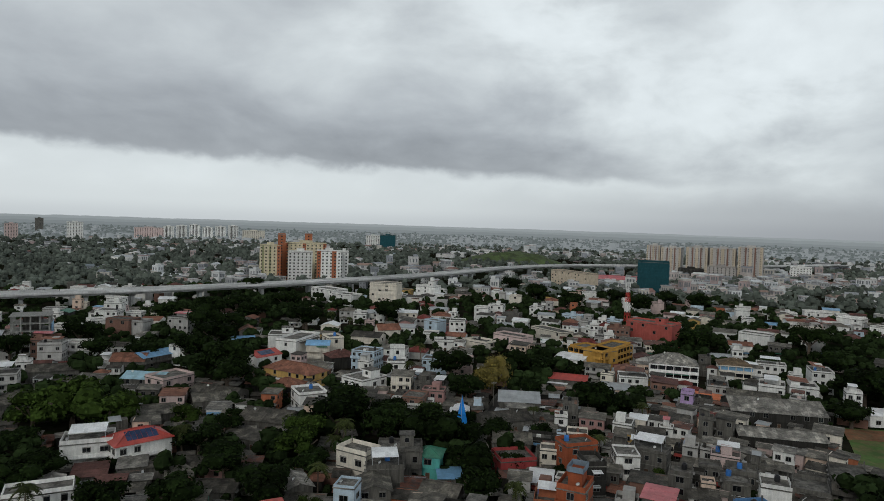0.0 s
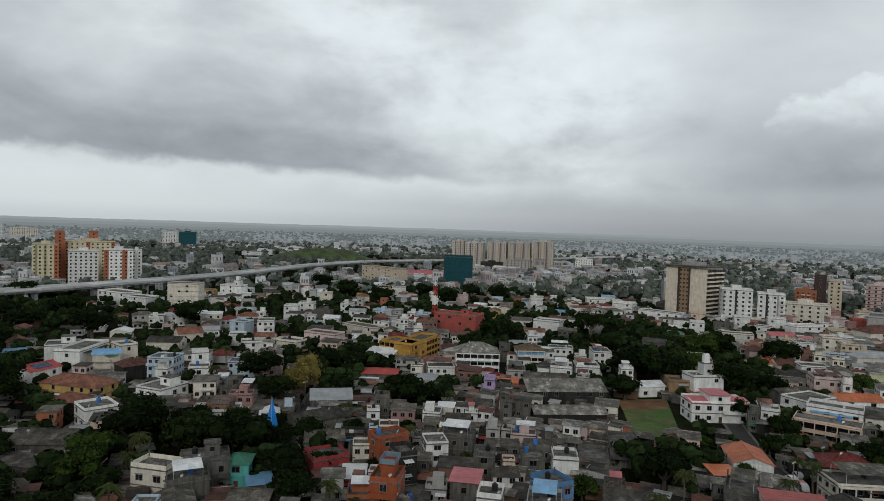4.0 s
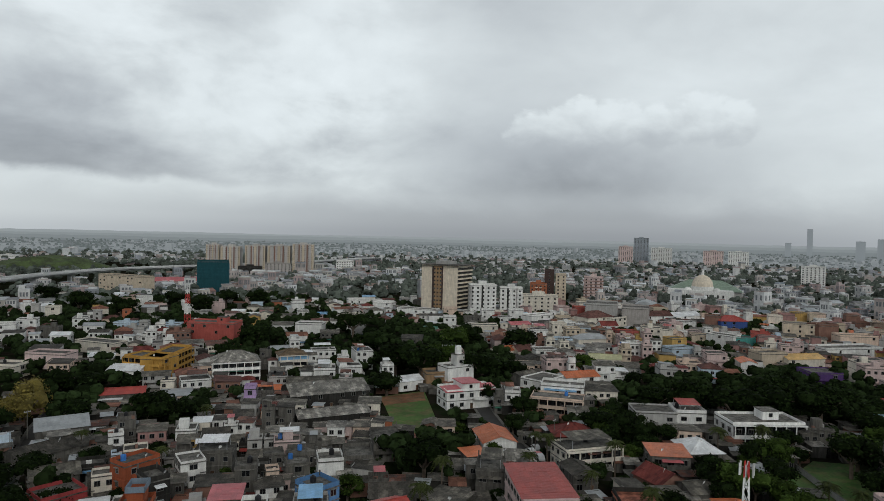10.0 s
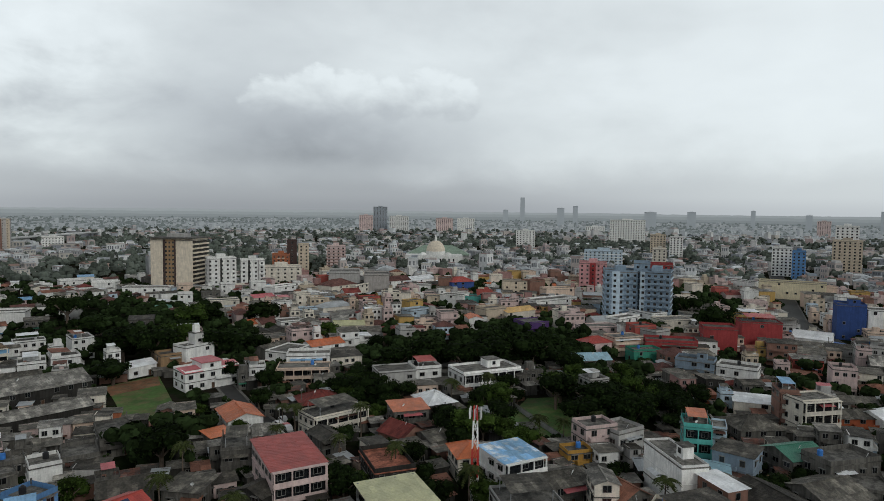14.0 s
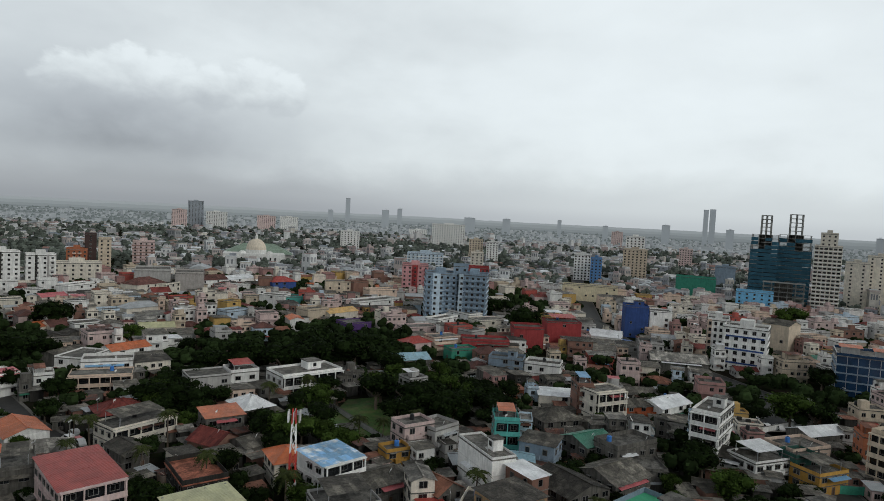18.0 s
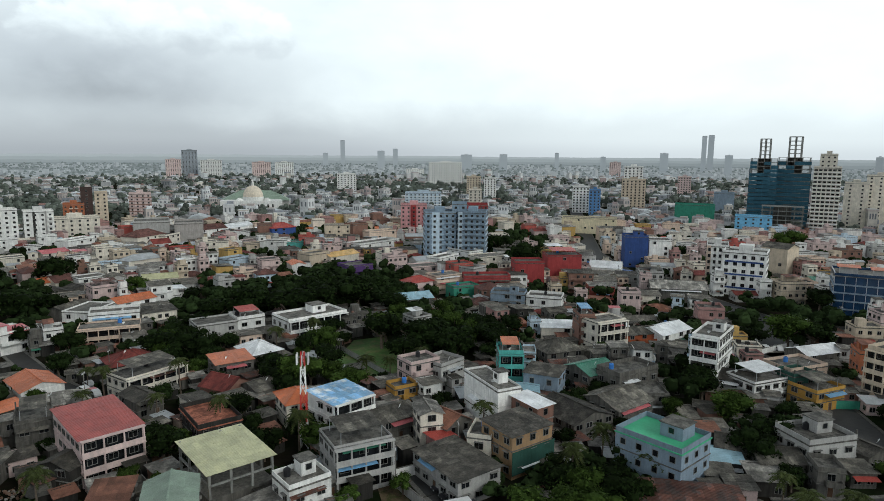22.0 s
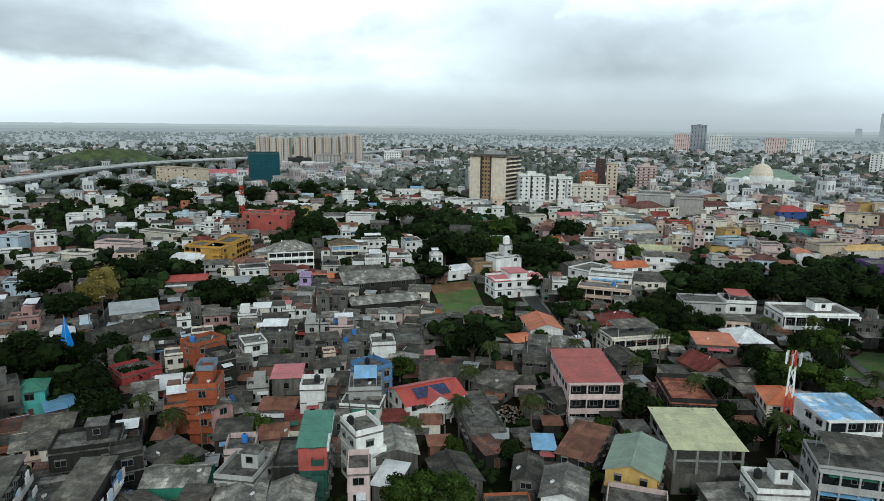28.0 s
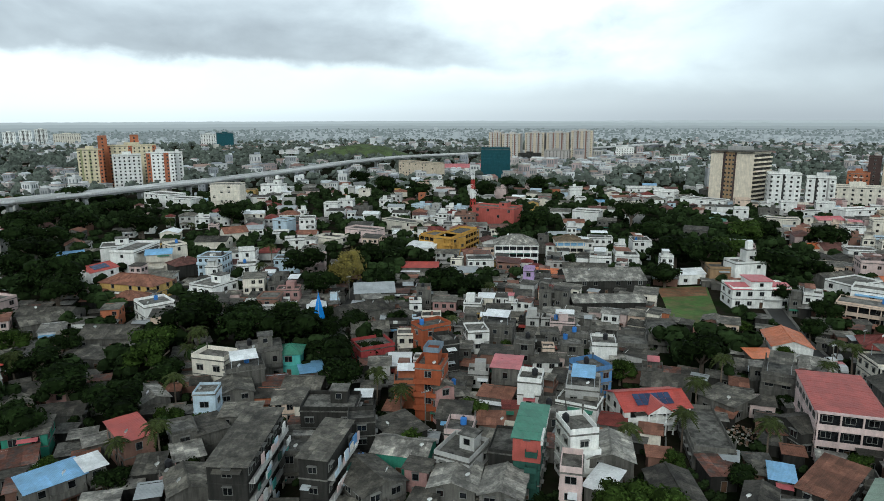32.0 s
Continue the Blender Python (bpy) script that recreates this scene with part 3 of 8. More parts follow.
    for ex in extras:
        if ex == "box" or ex == "tower":
            q = min(w, d) * (0.42 if ex == "box" else 0.5)
            hz = 2.6 if ex == "box" else 4.2
            g = Geo().box(-q / 2, q / 2, -q / 2, q / 2, h, h + hz)
            head = part("stair_head", g.mesh("stair_head", wm), e, pose(w * 0.15, d * 0.15, 0))
            part("stair_head_roof", Geo().box(-q / 2 - 0.25, q / 2 + 0.25, -q / 2 - 0.25, q / 2 + 0.25, h + hz, h + hz + 0.18).mesh("stair_head_roof", roof_mat("conc")), head)
            part("window", window_mesh(1.2, 1.2), head, pose(0, -q / 2, h + 0.9))
            if ex == "tower":
                part("turret", Geo().box(-q / 4, q / 4, -q / 4, q / 4, h + hz + 0.18, h + hz + 3).mesh("turret", wm), head)
        elif ex.startswith("canopy_"):
            k, z = ex[7:], h + 2.3
            a, b = w * 0.36, d * 0.38
            g = Geo().patch((-a, -b, z), (a, -b, z), (a, b, z + 0.5), (-a, b, z + 0.5), max(2, round(w / 1.1)), 2, rnd=rnd)
            shelter = part("canopy", g.mesh("canopy", roof_mat(k)), e)
            for sx in (-a + 0.1, a - 0.1):
                for sy in (-b + 0.1, b - 0.1):
                    part("canopy_post", Geo().box(sx - 0.06, sx + 0.06, sy - 0.06, sy + 0.06, h, z).mesh("canopy_post", M_METAL), shelter)
        elif ex == "solar":
            r = d * 0.17
            for i in range(6):
                for j in range(2):
                    g = Geo()
                    x0, y0 = -w * 0.28 + i * w * 0.095, -d * 0.40 + j * d * 0.16
                    zz = lambda yy: top - (abs(yy) / (d / 2)) * (top - h) + 0.16
                    g.slab((x0, y0, zz(y0)), (x0 + w * 0.088, y0, zz(y0)), (x0 + w * 0.088, y0 + d * 0.15, zz(y0 + d * 0.15)), (x0, y0 + d * 0.15, zz(y0 + d * 0.15)), 0.05)
                    part("solar_panel", g.mesh("solar_panel", M_SOLAR), next((o for o in e.children if o.name.startswith("roof") and o.matrix_local == Matrix.Identity(4)), e))
        elif ex == "bluetop":
            part("roof_room", Geo().box(-w * 0.2, w * 0.3, -d * 0.2, d * 0.35, h, h + 3.0).mesh("roof_room", wm), e)
            g = Geo()
            a0, a1, b0, b1, z0, z1 = -w * 0.25, w * 0.35, -d * 0.25, d * 0.4, h + 3.0, h + 4.0
            g.box(a0, a1, b0, b0 + 0.1, z0, z1).box(a0, a1, b1 - 0.1, b1, z0, z1).box(a0, a0 + 0.1, b0, b1, z0, z1).box(a1 - 0.1, a1, b0, b1, z0, z1).box(a0, a1, b0, b1, z0 - 0.1, z0 - 0.01)
            part("terrace_rail", g.mesh("terrace_rail", wall_mat("bluegrey")), e)
        elif ex == "loggia":
            for k in range(n):
                z0, z1 = k * sh + .25, (k + 1) * sh - .45
                m_ = max(2, round(w / 3.2))
                # no recess is cut: a near-black sheet on the wall paints its shade
                back = part("loggia", Geo().box(-w / 2 + .2, w / 2 - .2, -d / 2 - .03, -d / 2, z0, z1).mesh("loggia", M_GLASS), e, label="dark sheet painted as loggia shade")
                for i in range(m_ + 1):
                    cx = -w / 2 + .2 + (w - .4) * i / m_
                    part("pillar", Geo().box(cx - .14, cx + .14, -d / 2 - 1.2, -d / 2 - .92, k * sh, (k + 1) * sh - .2).mesh("pillar", wm), back)
                part("floor_slab", Geo().box(-w / 2 - .1, w / 2 + .1, -d / 2 - 1.3, -d / 2, (k + 1) * sh - .25, (k + 1) * sh).mesh("floor_slab", wm), e)
                part("railing", Geo().box(-w / 2, w / 2, -d / 2 - 1.25, -d / 2 - 1.15, k * sh, k * sh + .95).mesh("railing", wm), e)
        elif ex == "net":
            part("safety_net", Geo().box(-w / 2 - .3, w / 2 + .3, -d / 2 - .5, -d / 2 - .44, h * .12, h * .66).mesh("safety_net", wall_mat("darkgreen")), e, label="dark green netting")
        elif ex == "redband":
            part("fascia", Geo().box(-w / 2 - .1, w / 2 + .1, -d / 2 - .16, -d / 2 - .01, h * .62, h - .3).mesh("fascia", wall_mat("red")), e, label="faded red fascia")
            part("parapet", Geo().box(w / 2 + .05, w / 2 + .4, -d / 2 - .4, d / 2 + .4, h - .8, h + .25).mesh("parapet", wall_mat("white")), e, label="white parapet trim")
        elif ex == "laundry":
            for z0 in [k * sh for k in range(1, n)]:
                part("gallery", Geo().box(w / 2, w / 2 + 1.1, -d / 2 + .3, d / 2 - .3, z0 - .12, z0).box(w / 2 + 1.0, w / 2 + 1.1, -d / 2 + .3, d / 2 - .3, z0, z0 + .9).mesh("gallery", wall_mat("lightgrey")), e)
            for k in range(38):
                c = rnd.choice(("white", "lightblue", "teal", "pinkish", "cream", "white", "blue", "darkgreen"))
                y0, z0 = rnd.uniform(-d / 2 + .4, d / 2 - 1.6), rnd.randrange(n) * sh + rnd.uniform(.3, 1.5)
                part(rnd.choice(("hung_cloth", "shutter", "awning")), Geo().box(w / 2 + 1.12, w / 2 + rnd.uniform(1.18, 1.4), y0, y0 + rnd.uniform(.8, 2.0), z0, z0 + rnd.uniform(.7, 1.6)).mesh("hung_cloth", wall_mat(c)), e)
        elif ex == "crossgable":
            y0, y1, zr, a = -d / 2 - 1.8, 0.0, h + 1.5, 2.9
            for sx in (-1, 1):
                p = [(sx * a, y0, h - .25), (sx * a, y1, h - .25), (0, y1, zr), (0, y0, zr)]
                part("cross_roof", Geo().slab(*(p if sx > 0 else p[::-1]), .1).mesh("cross_roof", roof_mat(rk)), e)
            g = Geo()
            g.v = [(x_, yy, zz) for yy in (y0 + .15, y0 + .35) for x_, zz in ((-a + .2, h - .35), (a - .2, h - .35), (0, zr - .14))]
            g.f, g.m = [(0, 1, 2), (3, 5, 4), (0, 3, 4, 1), (1, 4, 5, 2), (2, 5, 3, 0)], [0] * 5
            part("gable_front", g.mesh("gable_front", wall_mat("white")), e, label="white gable front")
            part("porch_slab", Geo().box(-a, a, y0 - .6, -d / 2, h * .5, h * .5 + .25).mesh("porch_slab", wall_mat("white")), e)
            for x_ in (-a + .3, -a * .35, a * .35, a - .3):
                part("porch_column", Geo().tube(x_, y0 + .2, 0, h - .3, .17, .15, 10).mesh("porch_column", wall_mat("white")), e)
        elif ex == "pinkwings":
            for s0, s1 in ((-.54, -.18), (.18, .54)):
                part("wing_roof", Geo().slab((s0 * w, -d * .55, h + .15), (s1 * w, -d * .55, h + .15), (s1 * w, d * .1, h + 1.1), (s0 * w, d * .1, h + 1.1), .08).mesh("wing_roof", roof_mat("pinksheet")), e, label="faded pink sheet roof")
            mid_ = part("roof_room", Geo().box(-w * .18, w * .18, -d * .42, d * .4, h, h + 2.6).mesh("roof_room", wm), e)
            part("room_roof", Geo().box(-w * .2, w * .2, -d * .48, d * .45, h + 2.6, h + 2.85).mesh("room_roof", roof_mat("pinksheet")), mid_)
            part("window", window_mesh(1.2, 1.2), mid_, pose(0, -d * .42, h + .8))
        elif ex == "blueband":
            part("banner", Geo().box(-w / 2 - 0.5, w / 2 + 0.5, -d / 2 - 0.5, -d / 2 - 0.4, h - 1.9, h - 0.5).mesh("banner", roof_mat("blue")), e)
        elif ex == "bands":
            for k in range(n):
                part("ledge", Geo().box(-w / 2 - 0.5, w / 2 + 0.5, -d / 2 - 0.5, d / 2 + 0.5, k * sh + sh * 0.55, k * sh + sh * 0.62).mesh("ledge", wm), e)
    return e


# ---- plants ----
def crown_mesh(seed, m, leaves=1300, lobes=9, flat=0.62, size=0.025):
    """A tree crown one metre wide: several overlapping lobes of small leaf clumps round a dark core, with gaps between."""
    rnd = random.Random(seed)
    L_ = []
    for i in range(lobes):
        a, rr = rnd.uniform(0, 6.283), 0.30 * math.sqrt(rnd.random())
        L_.append((rr * math.cos(a), rr * math.sin(a), rnd.uniform(-0.12, 0.2) * flat / 0.62 * (1 - rr), rnd.uniform(0.11, 0.22)))
    g = Geo()
    for cx, cy, cz, r in L_:
        # core of the lobe, uneven
        k, q = r * 0.78, len(g.v)
        ring = [[(cx + k * math.cos(b) * math.cos(t) * rnd.uniform(.8, 1.1), cy + k * math.sin(b) * math.cos(t) * rnd.uniform(.8, 1.1), cz + k * flat * 1.2 * math.sin(t)) for b in [6.283 * i / 7 for i in range(7)]] for t in (-0.9, -0.2, 0.5, 1.1)]
        for row in ring:
            g.v += row
        for j in range(3):
            for i in range(7):
                g.f.append((q + j * 7 + i, q + j * 7 + (i + 1) % 7, q + (j + 1) * 7 + (i + 1) % 7, q + (j + 1) * 7 + i))
                g.m.append(0)
        g.f.append(tuple(q + 21 + i for i in range(7)))
        g.m.append(0)
    for _ in range(leaves):
        cx, cy, cz, r = rnd.choice(L_)
        n = Vector((rnd.gauss(0, 1), rnd.gauss(0, 1), rnd.gauss(0.25, 1))).normalized()
        c = Vector((cx, cy, cz)) + Vector((n.x, n.y, n.z * flat * 1.25)) * r * rnd.uniform(0.78, 1.12)
        n = (n + Vector((rnd.gauss(0, .45), rnd.gauss(0, .45), rnd.gauss(0.3, .45)))).normalized()
        u = n.orthogonal().normalized()
        u.rotate(Matrix.Rotation(rnd.uniform(0, 6.283), 3, n))
        w_ = n.cross(u)
        s = size * rnd.uniform(0.6, 1.5)
        p = [c + u * s, c + w_ * s * 0.6, c - u * s, c - w_ * s * 0.6]
        g.quad(*(tuple(v) for v in p))
    return g.mesh("crown", m)


def palm_mesh(seed):
    """Fronds of a coconut palm, five metres across, round the origin."""
    rnd = random.Random(seed)
    g = Geo()
    for i in range(22):
        a, el, ln = 6.283 * i / 22 + rnd.uniform(-.15, .15), rnd.uniform(-0.25, 1.25), rnd.uniform(2.1, 2.9)
        dr = Vector((math.cos(a), math.sin(a), 0))
        side = Vector((-dr.y, dr.x, 0))
        pts = [dr * ln * (k / 12) * math.cos(el * (1 - k / 24)) + Vector((0, 0, ln * (math.sin(el) * (k / 12) - 0.95 * (k / 12) ** 2))) for k in range(13)]
        for k in range(12):
            wd = 0.55 * (1 - (k / 12) ** 2) + 0.10
            for s in (-1, 1):
                p, q = pts[k], pts[k + 1]
                tip = (p + q) / 2 + side * s * wd + dr * 0.3 + Vector((0, 0, -0.35 * wd - rnd.uniform(0, .15)))
                g.quad(tuple(p), tuple(q), tuple(tip + dr * .08), tuple(tip - dr * .08))
    return g.mesh("fronds", M_PALM)


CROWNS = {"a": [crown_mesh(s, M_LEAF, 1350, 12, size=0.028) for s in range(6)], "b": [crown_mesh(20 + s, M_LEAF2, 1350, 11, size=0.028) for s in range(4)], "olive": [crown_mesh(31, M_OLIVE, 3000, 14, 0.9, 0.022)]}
FRONDS = [palm_mesh(s) for s in range(3)]


def trunk_mesh():
    g = Geo().tube(0, 0, 0, 0.34, 0.035, 0.026, 8, cap=False)
    for a, ln in ((0.3, .28), (2.2, .25), (4.1, .3), (5.4, .22)):
        g.bar((0, 0, 0.24), (math.cos(a) * ln, math.sin(a) * ln, 0.52), 0.011)
    return g.mesh("trunk", M_BARK)


TRUNK = trunk_mesh()
PALM_TRUNK = Geo().tube(0, 0, 0, 4.0, 0.20, 0.15, 8, cap=False, x1=0.25).tube(0.25, 0, 4.0, 8.0, 0.15, 0.12, 8, x1=0.15).mesh("trunk", M_BARK)
TREES = []


def tree(kind, x, y, w):
    rnd = random.Random(int(x * 13 + y * 7 + w))
    TREES.append((x, y, w * 0.42))
    if kind == "palm":
        e = thing("palm_tree", x, y, 0, rnd.uniform(0, 360), "tall coconut palm with drooping green fronds among houses", "palm tree", "palms")
        k = rnd.uniform(0.9, 1.2)
        e.scale = (k, k, k * rnd.uniform(0.8, 1.05))
        part("trunk", PALM_TRUNK, e)
        part("fronds", rnd.choice(FRONDS), e, pose(0.15, 0, 8.0))
        return
    word = {"a": "broad dark green leafy tree between the houses", "b": "light green leafy tree between the houses", "olive": "tall round tree with yellow-olive foliage"}[kind]
    e = thing("tree", x, y, 0, rnd.uniform(0, 360), word, "tree", "trees")
    hz = (rnd.uniform(0.85, 1.1) if kind != "olive" else 1.1) * (1.0 if w < 12 else 0.85)
    e.scale = (w * rnd.uniform(0.95, 1.1), w * rnd.uniform(0.9, 1.05), w * hz)
    part("trunk", TRUNK, e)
    part("crown", rnd.choice(CROWNS[kind]), e, pose(0, 0, 0.46))


# ---- houses further off, joined ----
POOL = {}


def pool(m):
    return POOL.setdefault(m.name, (m, Geo()))[1]


def joined_house(x, y, rot, w, d, h, roof, wk, rk, windows=True, near=False):
    """A house of the crowded town further off: the same walls, roofs and windows as house(), gathered by material."""
    rnd = random.Random(int(x * 37 + y * 91 + w * 13))
    FOOT.append((x, y, 0.5 * math.hypot(w, d) * 0.76))
    M = pose(x, y, 0, 0, 0, rot)

    def add(m, g):
        P = pool(m)
        k = len(P.v)
        P.v += [tuple(M @ Vector(p)) for p in g.v]
        P.f += [tuple(i + k for i in f) for f in g.f]
        P.m += g.m

    if rk == "asb":
        rk = rnd.choice(SHEETS)
    wm, rm, g, o = wall_mat(wk), roof_mat(rk), Geo(), 0.45
    if roof in ("gable", "hip") and d > w:
        M, w, d = M @ pose(0, 0, 0, 0, 0, 90), d, w
    add(wm, g.box(-w / 2, w / 2, -d / 2, d / 2, 0, h - 0.05))
    if roof == "flat":
        add(rm, Geo().box(-w / 2 - .2, w / 2 + .2, -d / 2 - .2, d / 2 + .2, h - .2, h))
        p, t = rnd.choice((.5, .9)), .15
        g = Geo().box(-w / 2, w / 2, -d / 2, -d / 2 + t, h, h + p).box(-w / 2, w / 2, d / 2 - t, d / 2, h, h + p).box(-w / 2, -w / 2 + t, -d / 2 + t, d / 2 - t, h, h + p).box(w / 2 - t, w / 2, -d / 2 + t, d / 2 - t, h, h + p)
        if rnd.random() < 0.4:
            a, b = rnd.uniform(-.2, .2) * w, rnd.uniform(-.1, .2) * d
            g.box(a - 1.3, a + 1.3, b - 1.3, b + 1.3, h, h + 2.4)
        add(wm, g)
    else:
        r = d * {"shed": 0.08, "gable": 0.16, "hip": 0.24}[roof]
        n = max(2, round(w / 2.4))
        g = Geo()
        if roof == "shed":
            g.patch((-w / 2 - o, -d / 2 - o, h), (w / 2 + o, -d / 2 - o, h), (w / 2 + o, d / 2 + o, h + r), (-w / 2 - o, d / 2 + o, h + r), n, 2, rnd=rnd)
            add(wm, Geo().box(-w / 2, w / 2, d / 2 - .2, d / 2, h - .05, h + r * .95))
        else:
            a = w / 2 + o if roof == "gable" else max(.05, (w - d) / 2)
            g.patch((-w / 2 - o, -d / 2 - o, h - .1), (w / 2 + o, -d / 2 - o, h - .1), (a, 0, h + r), (-a, 0, h + r), n, 2, rnd=rnd)
            g.patch((w / 2 + o, d / 2 + o, h - .1), (-w / 2 - o, d / 2 + o, h - .1), (-a, 0, h + r), (a, 0, h + r), n, 2, rnd=rnd)
            if roof == "hip":
                g.patch((w / 2 + o, -d / 2 - o, h - .1), (w / 2 + o, d / 2 + o, h - .1), (a, 0, h + r), (a, 0, h + r), 2, 2, rnd=rnd)
                g.patch((-w / 2 - o, d / 2 + o, h - .1), (-w / 2 - o, -d / 2 - o, h - .1), (-a, 0, h + r), (-a, 0, h + r), 2, 2, rnd=rnd)
            else:
                q = Geo()
                for s in (-1, 1):
                    q.tri((s * w / 2, -d / 2, h - .05), (s * w / 2, d / 2, h - .05), (s * w / 2, 0, h + r - .05))
                add(wm, q)
        add(rm, g)
    n = max(1, round(h / 3.1))
    if near:
        # floor slabs, sunshades, balconies and what gathers on flat roofs
        for k in range(1, n):
            z = k * h / n
            add(M_CONC if rnd.random() < .5 else wm, Geo().box(-w / 2 - .12, w / 2 + .12, -d / 2 - .12, d / 2 + .12, z - .12, z + .06))
            if rnd.random() < .6:
                bw = w * rnd.choice((.5, .7, 1.0))
                bx = rnd.uniform(-(w - bw) / 2, (w - bw) / 2)
                add(wm, Geo().box(bx - bw / 2, bx + bw / 2, -d / 2 - 1.1, -d / 2 - .12, z - .08, z + .05).box(bx - bw / 2, bx + bw / 2, -d / 2 - 1.1, -d / 2 - 1.0, z + .05, z + .9))
        if roof == "flat":
            if rnd.random() < .5:
                a, b, z = w * rnd.uniform(.25, .45), d * rnd.uniform(.25, .4), h + rnd.uniform(1.9, 2.4)
                cx, cy = rnd.uniform(-.5, .5) * (w - 2 * a), rnd.uniform(-.2, .5) * (d - 2 * b)
                add(roof_mat(rnd.choice(("asb", "asb", "lightgrey", "rust", "white", "tile", "pinksheet"))), Geo().patch((cx - a, cy - b, z), (cx + a, cy - b, z), (cx + a, cy + b, z + .4), (cx - a, cy + b, z + .4), max(2, round(a)), 1, rnd=rnd))
                g = Geo()
                for sx, sy in ((-1, -1), (1, -1), (1, 1), (-1, 1)):
                    g.box(cx + sx * (a - .1) - .05, cx + sx * (a - .1) + .05, cy + sy * (b - .1) - .05, cy + sy * (b - .1) + .05, h, z)
                add(M_CONC, g)
                if rnd.random() < .5:
                    add(wm, Geo().box(cx - a + .2, cx + a - .2, cy, cy + b - .2, h, z - .02))
            if rnd.random() < .45:
                tx, ty = rnd.uniform(-.35, .35) * w, rnd.uniform(0, .35) * d
                add(M_TANK if rnd.random() < .75 else M_TANKB, Geo().tube(tx, ty, h, h + 1.2, .55, .55, 9).tube(tx, ty, h + 1.2, h + 1.45, .55, .2, 9))
            for _ in range(rnd.randrange(4)):
                tx, ty, q = rnd.uniform(-.4, .4) * w, rnd.uniform(-.35, .35) * d, rnd.uniform(.25, .7)
                add(wall_mat(rnd.choice(("grey", "white", "lightgrey", "brown", "dark", "pinkish"))), Geo().box(tx - q, tx + q, ty - q * .6, ty + q * .6, h, h + q * rnd.uniform(.6, 1.6)))
        if rnd.random() < .55:
            aw, az_ = w * rnd.uniform(.35, .95), min(2.5, h - .4)
            ax, od = rnd.uniform(-(w - aw) / 2, (w - aw) / 2), rnd.uniform(.8, 1.7)
            add(roof_mat(rnd.choice(("asb", "asb", "lightgrey", "rust", "blue", "white", "green", "redsheet"))), Geo().slab((ax - aw / 2, -d / 2 - od, az_ - .3), (ax + aw / 2, -d / 2 - od, az_ - .3), (ax + aw / 2, -d / 2, az_), (ax - aw / 2, -d / 2, az_), .05))
    if windows:
        q = [(c, mi) for c, mi in window_quads(1.3, 1.3) if mi == 1 or c[0][1] == c[2][1]]
        fr, gl, gap = Geo(), Geo(), 2.3 if near else 3.6
        for ang, run, off in ((0, w, d / 2), (90, d, w / 2), (-90, d, w / 2)) if near else ((0, w, d / 2), (90, d, w / 2), (-90, d, w / 2), (180, w, d / 2)):
            R = pose(0, 0, 0, 0, 0, ang)
            k = max(1, int(run / gap))
            for f in range(n):
                for i in range(k):
                    if rnd.random() < 0.22:
                        continue
                    u, z = -run / 2 + run * (i + .5) / k, f * h / n + .85
                    for c, mi in q:
                        (gl if mi else fr).quad(*(tuple(R @ Vector((p[0] + u, p[1] - off, p[2] + z))) for p in c))
        add(M_FRAME, fr)
        add(M_GLASS, gl)


def build_pool():
    for k, (m, g) in POOL.items():
        tagged(new("town_houses", g.mesh("town_houses", m)), "crowded town houses beyond the nearest streets", "houses", kind="stuff")


WOODS = []


def joined_tree(x, y, w):
    WOODS.append((x, y, 0, w, w, w * random.Random(int(x + y * 3)).uniform(.75, 1.0), (x * 7 + y) % 6.28))
    TREES.append((x, y, w * 0.42))


def grove(az, r0, r1, half):
    """A stand of trees over an oval round a bearing, from r0 to r1 metres off and half metres to each side."""
    rnd = random.Random(int(az * 10 + r0))
    rc, rh, a = (r0 + r1) / 2, max(5.0, (r1 - r0) / 2), radians(az)
    n = int(3.14 * rh * half / (42 if rc < 300 else 85)) + 2
    for _ in range(n):
        u, v = rnd.uniform(-1, 1), rnd.uniform(-1, 1)
        if u * u + v * v > 1:
            continue
        q, s = rc + v * rh, u * half
        x, y = q * math.sin(a) + s * math.cos(a), q * math.cos(a) - s * math.sin(a)
        if any(p < x < q_ and s_ < y < t for p, q_, s_, t in OPEN) or not free(x, y, 0.3) or any((x - p) ** 2 + (y - t) ** 2 < 12 for p, t, c in TREES):
            continue
        w = rnd.uniform(7.5, 12.5) if q > 160 else rnd.uniform(5.5, 9)
        GROVE[0] += 1
        if q < 235 and GROVE[0] < 400:
            tree("palm" if rnd.random() < 0.12 else ("b" if rnd.random() < 0.25 else "a"), x, y, w)
        else:
            joined_tree(x, y, w * 1.1)


GROVE = [0]
# the lawn and the sports ground stay open
OPEN = [(164, 203, 51, 80), (114, 151, 163, 208), (94.3, 108.9, 25.4, 39.5)]


# ---- ground ----
def ring_mesh(name, r0, r1, n, m, z=0.0, rings=1):
    g = Geo()
    for k in range(rings):
        a0, a1 = r0 + (r1 - r0) * k / rings, r0 + (r1 - r0) * (k + 1) / rings
        for i in range(n):
            a, b = 6.28319 * i / n, 6.28319 * (i + 1) / n
            g.quad((a0 * math.cos(a), a0 * math.sin(a), z), (a1 * math.cos(a), a1 * math.sin(a), z), (a1 * math.cos(b), a1 * math.sin(b), z), (a0 * math.cos(b), a0 * math.sin(b), z))
    return g.mesh(name, m)


